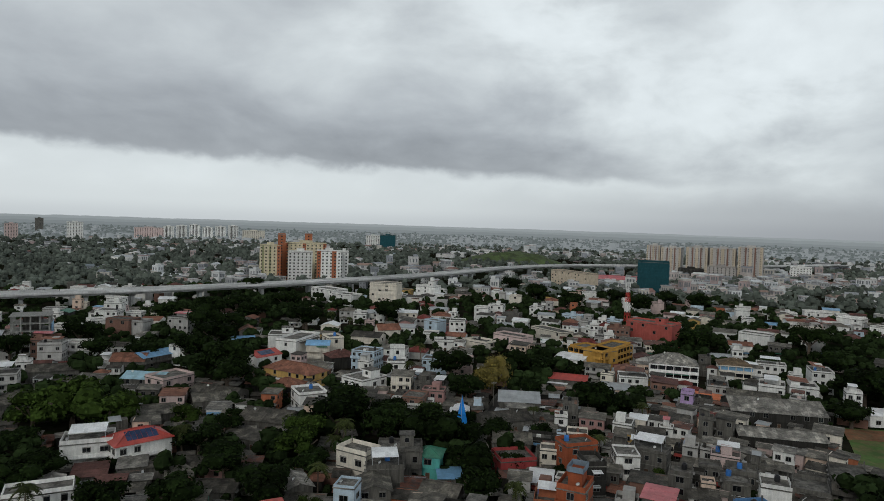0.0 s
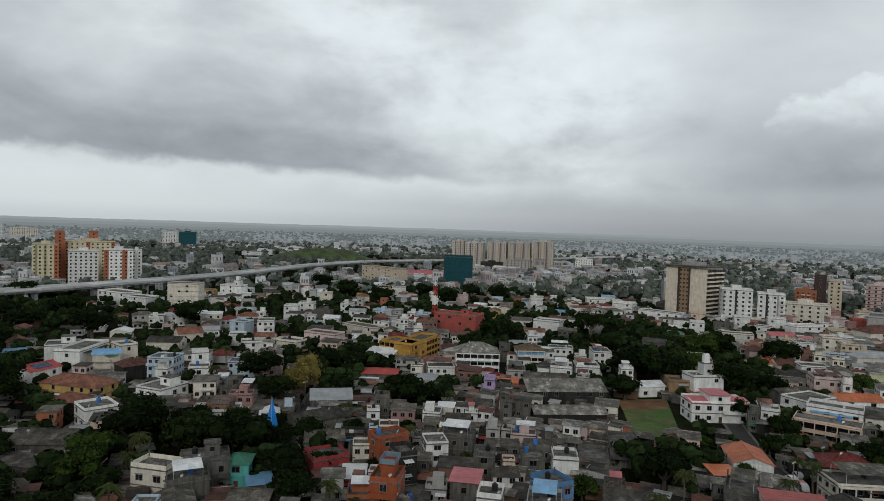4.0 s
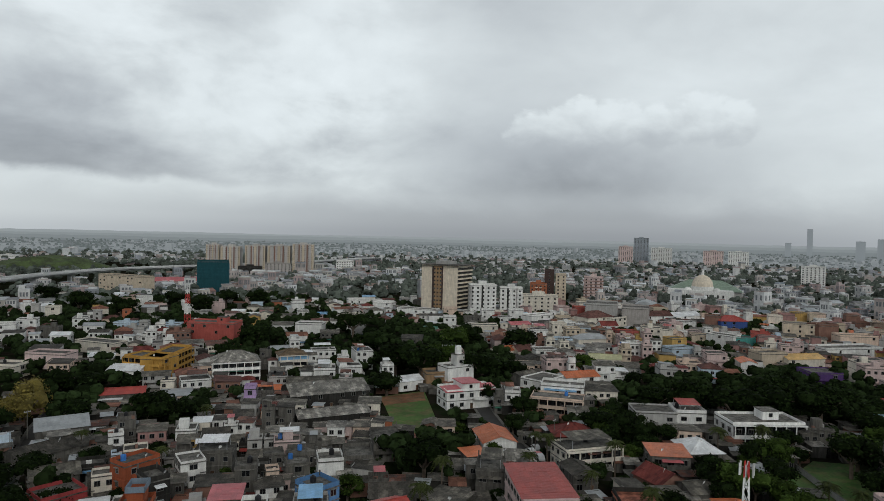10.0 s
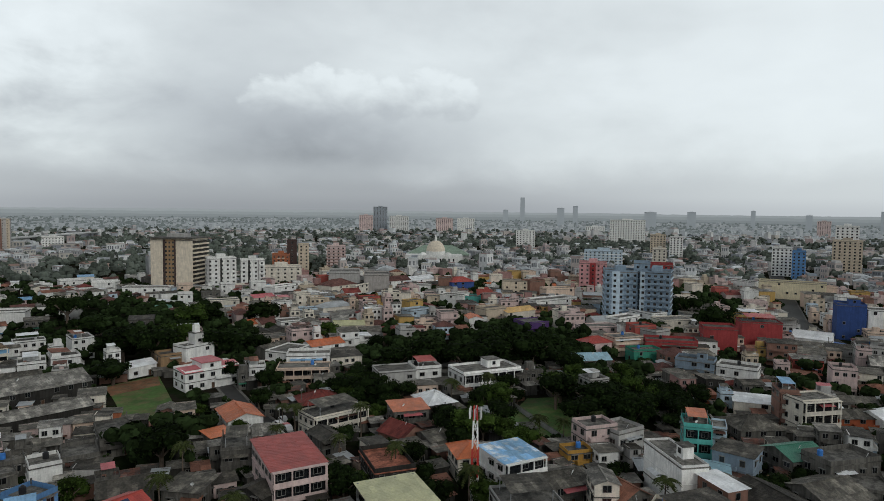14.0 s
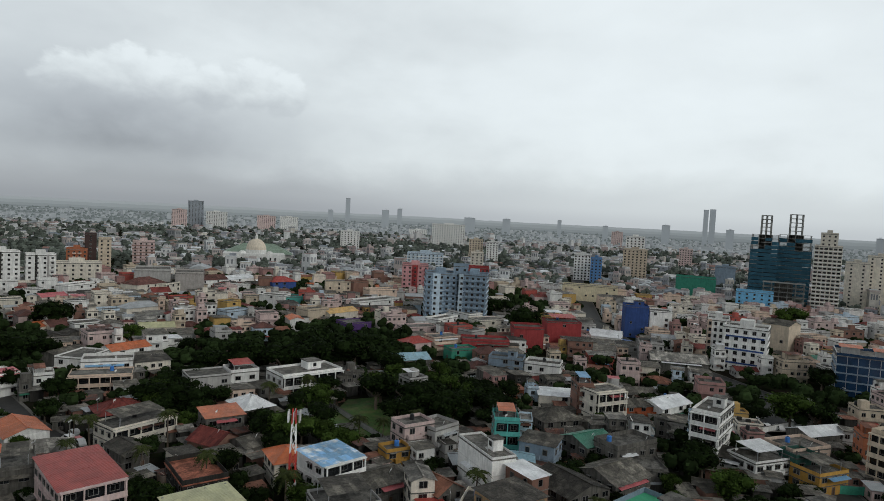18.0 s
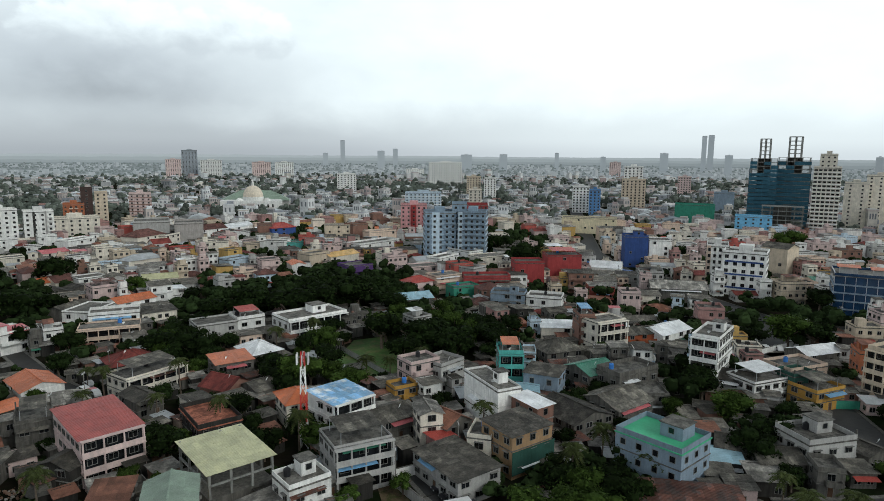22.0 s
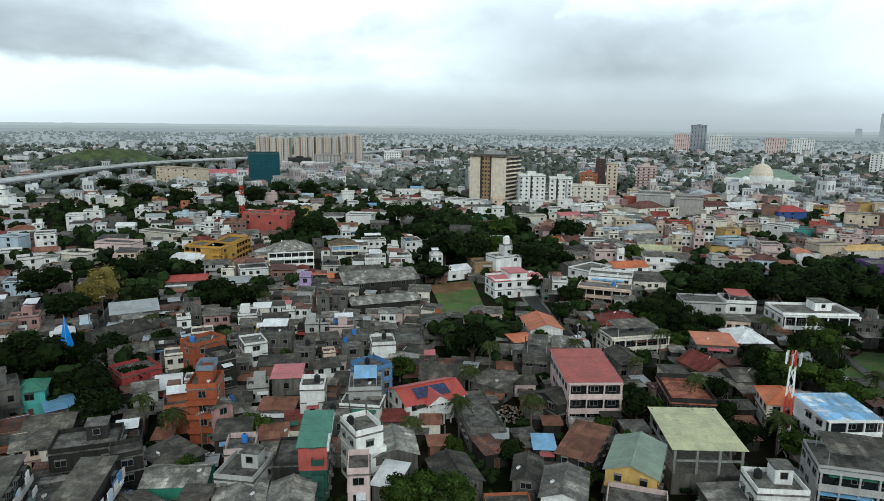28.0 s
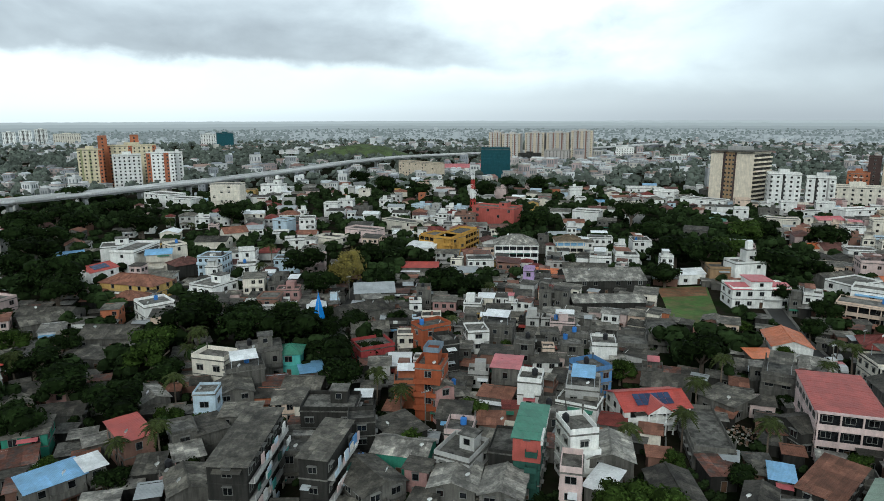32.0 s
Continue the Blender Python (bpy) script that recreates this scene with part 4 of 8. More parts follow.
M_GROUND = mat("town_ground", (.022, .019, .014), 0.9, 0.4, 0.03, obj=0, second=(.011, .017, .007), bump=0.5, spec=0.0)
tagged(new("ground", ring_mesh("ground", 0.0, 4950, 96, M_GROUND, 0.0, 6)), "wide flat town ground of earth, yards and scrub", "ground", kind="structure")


def flat_patch(name, pts, m, label, category, z=0.05):
    g = Geo()
    n = len(pts)
    g.v = [(p[0], p[1], z) for p in pts] + [(p[0], p[1], -0.2) for p in pts]
    g.f = [tuple(range(n))] + [(i, n + i, n + (i + 1) % n, (i + 1) % n) for i in range(n)]
    g.m = [0] * (n + 1)
    return tagged(new(name, g.mesh(name, m)), label, category, kind="structure")


M_GRASS = mat("grass", (.060, .125, .026), 0.8, 0.35, 0.12, obj=0, second=(.10, .12, .04), bump=0.6)
M_PITCH = mat("worn_pitch", (.070, .135, .028), 0.85, 0.3, 0.08, obj=0, second=(.125, .125, .045), bump=0.5)
M_ASPHALT = mat("asphalt", (.040, .039, .037), 0.8, 0.25, 0.3, obj=0, spec=0.45)
flat_patch("lawn", [(170, 77), (166, 68), (164, 51), (182, 56), (203, 72), (196, 80)], M_GRASS, "open green lawn ringed by dark trees", "grass")
flat_patch("sports_ground", [(114, 171), (117, 163), (129, 168), (151, 206), (132, 208)], M_PITCH, "grass play field with worn red earth end", "field")


M_EARTH = mat("red_earth", (.235, .120, .068), 0.95, 0.3, 0.15, obj=0, second=(.17, .12, .07), bump=0.4, spec=0.1)
flat_patch("worn_earth", [(131, 207), (150, 205), (143, 194), (126, 196)], M_EARTH, "worn patch of red earth on the play field", "ground", 0.07)


flat_patch("dirt_lot", [(107.5, 39.5), (108.9, 36.9), (98.0, 25.4), (94.3, 32.3)], mat("dry_dirt", (.115, .085, .052), 0.95, 0.35, 0.25, obj=0, second=(.060, .066, .026), bump=0.6, spec=0.1), "bare dirt lot with weeds beside the walled street", "ground", 0.06)


def strip_road(name, pts, w, label):
    """A road along pts, w metres wide, with a real kerb each side."""
    g, k = Geo(), Geo()
    for (ax, ay), (bx, by) in zip(pts, pts[1:]):
        d = Vector((bx - ax, by - ay, 0)).normalized()
        s = Vector((-d.y, d.x, 0))
        a, b = Vector((ax, ay, 0.06)), Vector((bx, by, 0.06))
        g.slab(tuple(a - s * w / 2), tuple(b - s * w / 2), tuple(b + s * w / 2), tuple(a + s * w / 2), 0.2)
        for q in (-1, 1):
            o, o2 = s * q * (w / 2), s * q * (w / 2 + 0.9)
            p = [a + o, b + o, b + o2, a + o2]
            if q < 0:
                p = p[::-1]
            k.slab(*(tuple(v + Vector((0, 0, 0.12))) for v in p), 0.3)
        mid = (a + b) / 2
        for i in range(int((b - a).length / 4) + 1):
            FOOT.append((ax + d.x * 4 * i, ay + d.y * 4 * i, w / 2 + 0.5))
    tagged(new(name, g.mesh(name, M_ASPHALT)), label, "road", kind="structure")
    tagged(new("pavement", k.mesh("pavement", M_CONC)), "narrow concrete pavement edging the street", "pavement", kind="structure")


strip_road("road", [(116, 35), (108, 28), (101, 20), (94, 12)], 4.5, "narrow asphalt street between low houses")
strip_road("road", [(112, -26), (119, -32), (122, -44), (128, -60)], 5.5, "grey concrete side road beside sheet roofs")
strip_road("road", [(124, 100), (128, 122), (140, 150), (156, 178), (176, 214)], 5.0, "narrow asphalt lane between garden walls")
strip_road("road", [(150, -58), (214, -52), (262, -62), (300, -40), (345, -12), (420, 8), (560, 20), (760, 36)], 11.0, "busy asphalt main street running away through town")
strip_road("road", [(214, -52), (240, -110), (262, -170)], 9.0, "asphalt side street at the junction")
strip_road("road", [(11, 180), (13, 191), (17, 207), (23, 232), (30, 254)], 3.4, "narrow lane winding between small houses")
strip_road("road", [(-48, 205), (-42, 235), (-40, 262)], 4.5, "narrow lane beside old walled houses")


# ---- distance ----
def haze_ridge(r, h, rough, m, seed):
    """One of the wooded rises that close the view, further and painted paler with haze in turn."""
    g, n = Geo(), 1800
    hs = []
    for i in range(n):
        a = 6.28319 * i / n
        p = Vector((math.cos(a), math.sin(a), seed))
        hs.append(h + rough * (noise.noise(p * 4) + 0.6 * noise.noise(p * 17) + 0.7 * noise.noise(p * 70) + 0.5 * noise.noise(p * 190)))
    for i in range(n):
        a, b = 6.28319 * i / n, 6.28319 * (i + 1) / n
        p, q = (r * math.cos(a), r * math.sin(a)), (r * math.cos(b), r * math.sin(b))
        g.quad((*q, -3), (*p, -3), (*p, hs[i]), (*q, hs[(i + 1) % n]))
    return g.mesh("backdrop", m)


# haze painted as colour plus emission, for surfaces that are no lamps
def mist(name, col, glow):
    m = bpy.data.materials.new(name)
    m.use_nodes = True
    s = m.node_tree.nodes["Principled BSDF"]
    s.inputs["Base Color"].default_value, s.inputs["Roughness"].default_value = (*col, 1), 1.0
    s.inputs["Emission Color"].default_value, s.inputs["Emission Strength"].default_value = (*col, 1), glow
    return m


M_HAZEWALL, M_HAZELEAF, M_HAZETOWER = mist("haze_glow_houses", (.30, .315, .325), .34), mist("haze_glow_woods", (.085, .098, .096), 1.0), mist("haze_glow_towers", (.26, .28, .295), .40)
tagged(new("backdrop", ring_mesh("backdrop", 1660, 4900, 96, mist("haze_glow_plain", (.105, .117, .118), .8), 0.3, 3)), "far plain under the horizon with painted haze glow", "plain", kind="structure")
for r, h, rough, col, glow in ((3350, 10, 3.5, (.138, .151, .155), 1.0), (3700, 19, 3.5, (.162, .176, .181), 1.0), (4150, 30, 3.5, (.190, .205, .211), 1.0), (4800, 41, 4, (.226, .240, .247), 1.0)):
    tagged(new("backdrop", haze_ridge(r, h, rough, mist("haze_glow_rises", col, glow), r)), "wooded rise along the horizon with painted haze glow", "hills", kind="structure")


def scatter(name, tv, tf, places, m, label, category):
    """Many copies of one small shape as one mesh: places are rows x, y, z, sx, sy, sz, turn."""
    tv, P = np.array(tv, float), np.array(places, float)
    c, s = np.cos(P[:, 6]), np.sin(P[:, 6])
    X, Y, Z = (tv[None, :, i] * P[:, 3 + i, None] for i in range(3))
    V = np.stack([X * c[:, None] - Y * s[:, None] + P[:, 0, None], X * s[:, None] + Y * c[:, None] + P[:, 1, None], Z + P[:, 2, None]], 2).reshape(-1, 3)
    k = len(tf[0])
    F = (np.array(tf)[None] + (np.arange(len(P)) * len(tv))[:, None, None]).reshape(-1, k)
    me = bpy.data.meshes.new(name)
    me.vertices.add(len(V))
    me.vertices.foreach_set("co", V.ravel())
    me.loops.add(F.size)
    me.loops.foreach_set("vertex_index", F.ravel())
    me.polygons.add(len(F))
    me.polygons.foreach_set("loop_start", np.arange(0, F.size, k))
    me.polygons.foreach_set("loop_total", np.full(len(F), k))
    me.update()
    me.shade_flat()
    me.materials.append(m)
    return tagged(new(name, me), label, category, kind="stuff")


UNIT = Geo().box(-.5, .5, -.5, .5, 0, 1)
GABLE = ([(-.5, -.5, 0), (.5, -.5, 0), (.5, .5, 0), (-.5, .5, 0), (-.5, 0, 1), (.5, 0, 1)], [(0, 1, 5, 4), (2, 3, 4, 5), (0, 4, 4, 3), (1, 2, 5, 5)])


def lobed_template(seed, lobes=5, leaves=84, n=6, rows=(-.8, -.1, .6, 1.2)):
    """A tree for the crowded town: overlapping uneven lobes and leaf clumps, one metre wide, standing on the ground."""
    rnd = random.Random(seed)
    v, f, C = [], [], []
    for k in range(lobes):
        a, rr = rnd.uniform(0, 6.283), (0.30 * math.sqrt(rnd.random()) if k else 0.0)
        C.append((rr * math.cos(a), rr * math.sin(a), rnd.uniform(.34, .66) - .4 * rr, rnd.uniform(.15, .25)))
    for cx, cy, cz, r in C:
        q = len(v)
        for t in rows:
            v += [(cx + r * math.cos(t) * math.cos(6.283 * i / n) * rnd.uniform(.72, 1.12), cy + r * math.cos(t) * math.sin(6.283 * i / n) * rnd.uniform(.72, 1.12), cz + r * .9 * math.sin(t) * rnd.uniform(.85, 1.1)) for i in range(n)]
        f += [(q + j * n + i, q + j * n + (i + 1) % n, q + (j + 1) * n + (i + 1) % n, q + (j + 1) * n + i) for j in range(len(rows) - 1) for i in range(n)]
    for _ in range(leaves):
        cx, cy, cz, r = rnd.choice(C)
        d = Vector((rnd.gauss(0, 1), rnd.gauss(0, 1), rnd.gauss(.3, .9))).normalized()
        c = Vector((cx, cy, cz)) + Vector((d.x, d.y, d.z * .9)) * r * rnd.uniform(.85, 1.12)
        d = (d + Vector((rnd.gauss(0, .4), rnd.gauss(0, .4), rnd.gauss(.2, .4)))).normalized()
        u = d.orthogonal().normalized() * rnd.uniform(.035, .07)
        u.rotate(Matrix.Rotation(rnd.uniform(0, 6.28), 3, d))
        w_ = d.cross(u) * rnd.uniform(.5, .8)
        k = len(v)
        v += [tuple(c + u), tuple(c + w_), tuple(c - u), tuple(c - w_)]
        f.append((k, k + 1, k + 2, k + 3))
    return v, f


# haze is painted into the far walls, roofs, windows and leaves as paler colour
M_FARWALL = palette("far_walls_hazed", [(0.60, 0.61, 0.61), (0.50, 0.47, 0.42), (0.338, 0.338, 0.338), (0.64, 0.64, 0.635), (0.442, 0.39, 0.364), (0.546, 0.533, 0.52), (0.39, 0.312, 0.299), (0.312, 0.325, 0.351), (0.598, 0.598, 0.585)])
M_FARROOF = palette("far_roofs_hazed", [(0.225, 0.225, 0.225), (0.325, 0.338, 0.35), (0.25, 0.15, 0.125), (0.5, 0.525, 0.537), (0.188, 0.188, 0.188), (0.3, 0.213, 0.175), (0.225, 0.263, 0.288), (0.625, 0.65, 0.663), (0.25, 0.25, 0.263)])
M_FARGLASS = mat("far_windows_hazed", (.15, .16, .17), 0.3, 0.3, 0.5, spec=0.5, obj=0.0, bump=0.0)
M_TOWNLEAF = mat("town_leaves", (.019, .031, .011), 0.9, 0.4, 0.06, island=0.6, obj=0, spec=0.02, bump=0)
M_FARLEAF = mat("far_leaves_hazed", (.104, .120, .100), 0.8, 0.35, 0.01, island=0.4, obj=0, spec=0.05, bump=0)
AZ0, AZ1 = -42.0, 119.0


def free(x, y, r):
    return all((x - a) ** 2 + (y - b) ** 2 > (r + c) ** 2 for a, b, c in FOOT if abs(x - a) < 40 and abs(y - b) < 40)


def far_templates():
    """Plain shapes of the distant houses in unit size: wall pieces and dark openings, four kinds."""
    out = []
    for k in range(4):
        g, q = Geo().box(-.5, .5, -.5, .5, 0, 1), Geo()
        if k == 1:
            g.box(-.45, .05, -.3, .4, 1, 1.16)
        elif k == 2:
            g.box(.02, .45, -.45, .2, 1, 1.12).box(-.52, .52, -.62, -.5, .46, .54)
        elif k == 3:
            g.box(-.56, .56, -.56, .56, .92, 1.0).box(-.56, -.1, -.64, -.5, .44, .60)
        for ang in (0, 90, 180, 270):
            R = pose(0, 0, 0, 0, 0, ang)
            for z0, z1 in ((.14, .36), (.62, .84)):
                for u in (-.36, -.1, .18) if k % 2 else (-.32, .14):
                    q.quad(*(tuple(R @ Vector(p)) for p in ((u, -.508, z0), (u + .17, -.508, z0), (u + .17, -.508, z1), (u, -.508, z1))))
        out.append((g, q))
    return out


def fill_far():
    rnd = random.Random(11)
    kinds = [[] for _ in range(4)]
    flats, gables, woods, mids = [], [], [], []
    r = 560.0
    plain, clumps = [], []
    while r < 3300:
        step = (10 + r * 0.010) * (1.0 if r < 1700 else 1.25)
        n = int(radians(AZ1 - AZ0) * r / step)
        for i in range(n):
            a = radians(AZ0 + (AZ1 - AZ0) * (i + rnd.random()) / n)
            q = r + rnd.uniform(-.5, .5) * step
            x, y = q * math.sin(a), q * math.cos(a)
            # more houses towards the city, more woods towards the hills
            town = 0.33 + 0.20 * (math.degrees(a) - 15) / 60 * (1 if a > radians(15) else 0.9) - 0.06 * (a < radians(30))
            town += 0.95 * noise.noise((x / 300, y / 300, 3)) + 0.30 * noise.noise((x / 80, y / 80, 9))
            if not free(x, y, 5):
                continue
            if rnd.random() < min(0.9, town):
                w, d = rnd.uniform(5.5, 11) * (1 + q / 6000), rnd.uniform(5.5, 10) * (1 + q / 9000)
                k = rnd.random()
                if k < 0.05:
                    w, d = w * 2.6, d * 1.6
                h = rnd.choice((3.2, 3.5, 6.2, 6.5, 6.5, 9.4)) * (1.0 if rnd.random() > 0.10 else rnd.uniform(1.5, 2.3))
                t = rnd.choice((0, 0, 1)) * 1.57 + noise.noise((x / 300, y / 300, 1)) * 2.0 + rnd.gauss(0, .15)
                if q > 1700:
                    plain.append((x, y, 0, w * 1.25, d * 1.2, h * .95, t))
                elif rnd.random() < 0.42 and h < 9:
                    kinds[0].append((x, y, 0, w, d, h, t))
                    gables.append((x, y, h, w + 1, d + 1, 0.8 + d * .12, t))
                else:
                    kinds[rnd.randrange(1, 4)].append((x, y, 0, w, d, h, t))
                    flats.append((x, y, h, w * .98, d * .98, 0.12, t))
            else:
                for _ in range(2 if q < 1300 else 1):
                    w = rnd.uniform(8, 15) * (1 + q / 4000)
                    (woods if q < 1700 else clumps).append((x + rnd.uniform(-6, 6), y + rnd.uniform(-6, 6), 0, w, w, w * rnd.uniform(.6, .95), rnd.uniform(0, 6)))
        r += step * 0.9
    for (g, q), rows in zip(far_templates(), kinds):
        scatter("distant_houses", g.v, g.f, rows, M_FARWALL, "distant mixed town houses, colours paled for haze", "houses")
        scatter("distant_windows", q.v, q.f, [p for p in rows if p[0] ** 2 + p[1] ** 2 < 1.2e6], M_FARGLASS, "windows of the distant town houses, paled for haze", "windows")
    # beyond 1700 m houses and woods glow faintly in place of haze
    scatter("distant_houses", UNIT.v, UNIT.f, plain, M_HAZEWALL, "distant houses towards the horizon, paled by haze glow", "houses")
    scatter("distant_woods", *lobed_template(9, 2, 3, 5, (-.3, .6, 1.25)), clumps, M_HAZELEAF, "woods between the houses towards the misty horizon", "trees")
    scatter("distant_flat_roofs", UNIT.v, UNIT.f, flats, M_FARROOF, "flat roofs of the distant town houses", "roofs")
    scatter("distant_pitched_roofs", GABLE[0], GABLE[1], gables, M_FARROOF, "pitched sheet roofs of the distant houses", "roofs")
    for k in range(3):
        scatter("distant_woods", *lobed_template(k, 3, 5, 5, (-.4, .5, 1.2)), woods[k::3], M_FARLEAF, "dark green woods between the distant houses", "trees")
    print("far", len(flats) + len(gables), len(woods))


# ---- the flyover ----
def flyover():
    e = thing("flyover", 0, 0, 0, 0, "long pale concrete expressway viaduct on round-headed piers", "viaduct")
    key = [(-378, 297), (-257, 396), (-207, 434), (-138, 498), (-78, 563), (-5, 655), (73, 780), (158, 870), (290, 930), (420, 985), (560, 1060), (760, 1180)]
    pts = []
    for i in range(len(key) - 1):
        p = [Vector((*key[min(max(j, 0), len(key) - 1)], 0)) for j in (i - 1, i, i + 1, i + 2)]
        for k in range(4):
            t = k / 4
            pts.append(0.5 * (2 * p[1] + (p[2] - p[0]) * t + (2 * p[0] - 5 * p[1] + 4 * p[2] - p[3]) * t * t + (3 * p[1] - p[0] - 3 * p[2] + p[3]) * t ** 3))
    z, hw = 11.0, 9.5
    for i, (a, b) in enumerate(zip(pts, pts[1:])):
        d = (b - a).normalized()
        s = Vector((-d.y, d.x, 0))
        g = Geo()
        up = Vector((0, 0, z))
        A, B = a + up, b + up
        g.slab(tuple(A - s * hw), tuple(B - s * hw), tuple(B + s * hw), tuple(A + s * hw), 0.5)
        g.slab(*(tuple(p - Vector((0, 0, 0.5))) for p in (A - s * 5.5, B - s * 5.5, B + s * 5.5, A + s * 5.5)), 1.7)
        part("deck", g.mesh("deck", M_DECK), e)
        for q in (-1, 1):
            g = Geo()
            o, o2, h = s * q * hw, s * q * (hw - 0.3), Vector((0, 0, 1.1))
            p = [A + o + h, B + o + h, B + o2 + h, A + o2 + h]
            g.slab(*(tuple(v) for v in (p if q < 0 else p[::-1])), 1.15)
            part("barrier", g.mesh("barrier", M_DECK), e)
        if i % 2 == 0:
            rot = math.degrees(math.atan2(d.y, d.x))
            if "pier" not in CACHE:
                g = Geo().box(-1.1, 1.1, -2.2, 2.2, 0, 7.2)
                v = len(g.v)
                g.v += [(-1.2, -2.2, 7.2), (1.2, -2.2, 7.2), (1.2, 2.2, 7.2), (-1.2, 2.2, 7.2), (-1.2, -6, 8.8), (1.2, -6, 8.8), (1.2, 6, 8.8), (-1.2, 6, 8.8)]
                g.f += [(v, v + 1, v + 5, v + 4), (v + 1, v + 2, v + 6, v + 5), (v + 2, v + 3, v + 7, v + 6), (v + 3, v, v + 4, v + 7), (v + 4, v + 5, v + 6, v + 7)]
                g.m += [0] * 5
                CACHE["pier"] = g.mesh("pier", M_DECK)
            part("pier", CACHE["pier"], e, pose(a.x, a.y, 0, 0, 0, rot))
        for t in (0.0, 0.33, 0.66):
            c = a.lerp(b, t)
            FOOT.append((c.x, c.y, 12))


flyover()


def mound():
    """The long grassy hill behind the viaduct."""
    g, nx, ny = Geo(), 36, 14
    for j in range(ny + 1):
        for i in range(nx + 1):
            u, v = i / nx * 2 - 1, j / ny * 2 - 1
            r = math.sqrt(u * u + v * v)
            h = 21 * max(0, 1 - r ** 2) ** 1.1 * (0.85 + 0.25 * noise.noise((u * 3, v * 3, 4)))
            g.v.append((u * 92, v * 55, h - 0.3))
    for j in range(ny):
        for i in range(nx):
            k = j * (nx + 1) + i
            g.f.append((k, k + 1, k + nx + 2, k + nx + 1))
            g.m.append(0)
    ob = new("grass_hill", g.mesh("grass_hill", mat("hill_grass", (.070, .100, .034), 0.85, 0.4, 0.05, obj=0, second=(.05, .062, .026), bump=0.6)))
    ob.matrix_world = pose(121, 1120, 0, 0, 0, -8)
    tagged(ob, "long low green grass-covered hill", "hill", kind="structure")
    for k in range(-4, 5):
        FOOT.append((120 + k * 26, 1120 - k * 3.6, 48))
        FOOT.append((112 + k * 25, 1050 - k * 3.6, 40))


mound()


# ---- tall buildings ----
def face_windows(w, d, floors, fh, bays, side_bays, win, strips, only=None):
    """Where the windows of a block sit: pose by pose, front first, then both sides."""
    out = []
    for f in range(floors):
        z = f * fh + 0.8
        for i in range(bays):
            u = (i + 0.5) / bays
            off = 0.35 if any(a <= u <= b for a, b, k in strips) else 0.0
            if only is None or i in only:
                out.append(pose(-w / 2 + u * w, -d / 2 - off, z))
        for i in range(side_bays):
            u = -d / 2 + d * (i + 0.5) / side_bays
            out += [pose(-w / 2, u, z, 0, 0, -90), pose(w / 2, u, z, 0, 0, 90)]
    return out


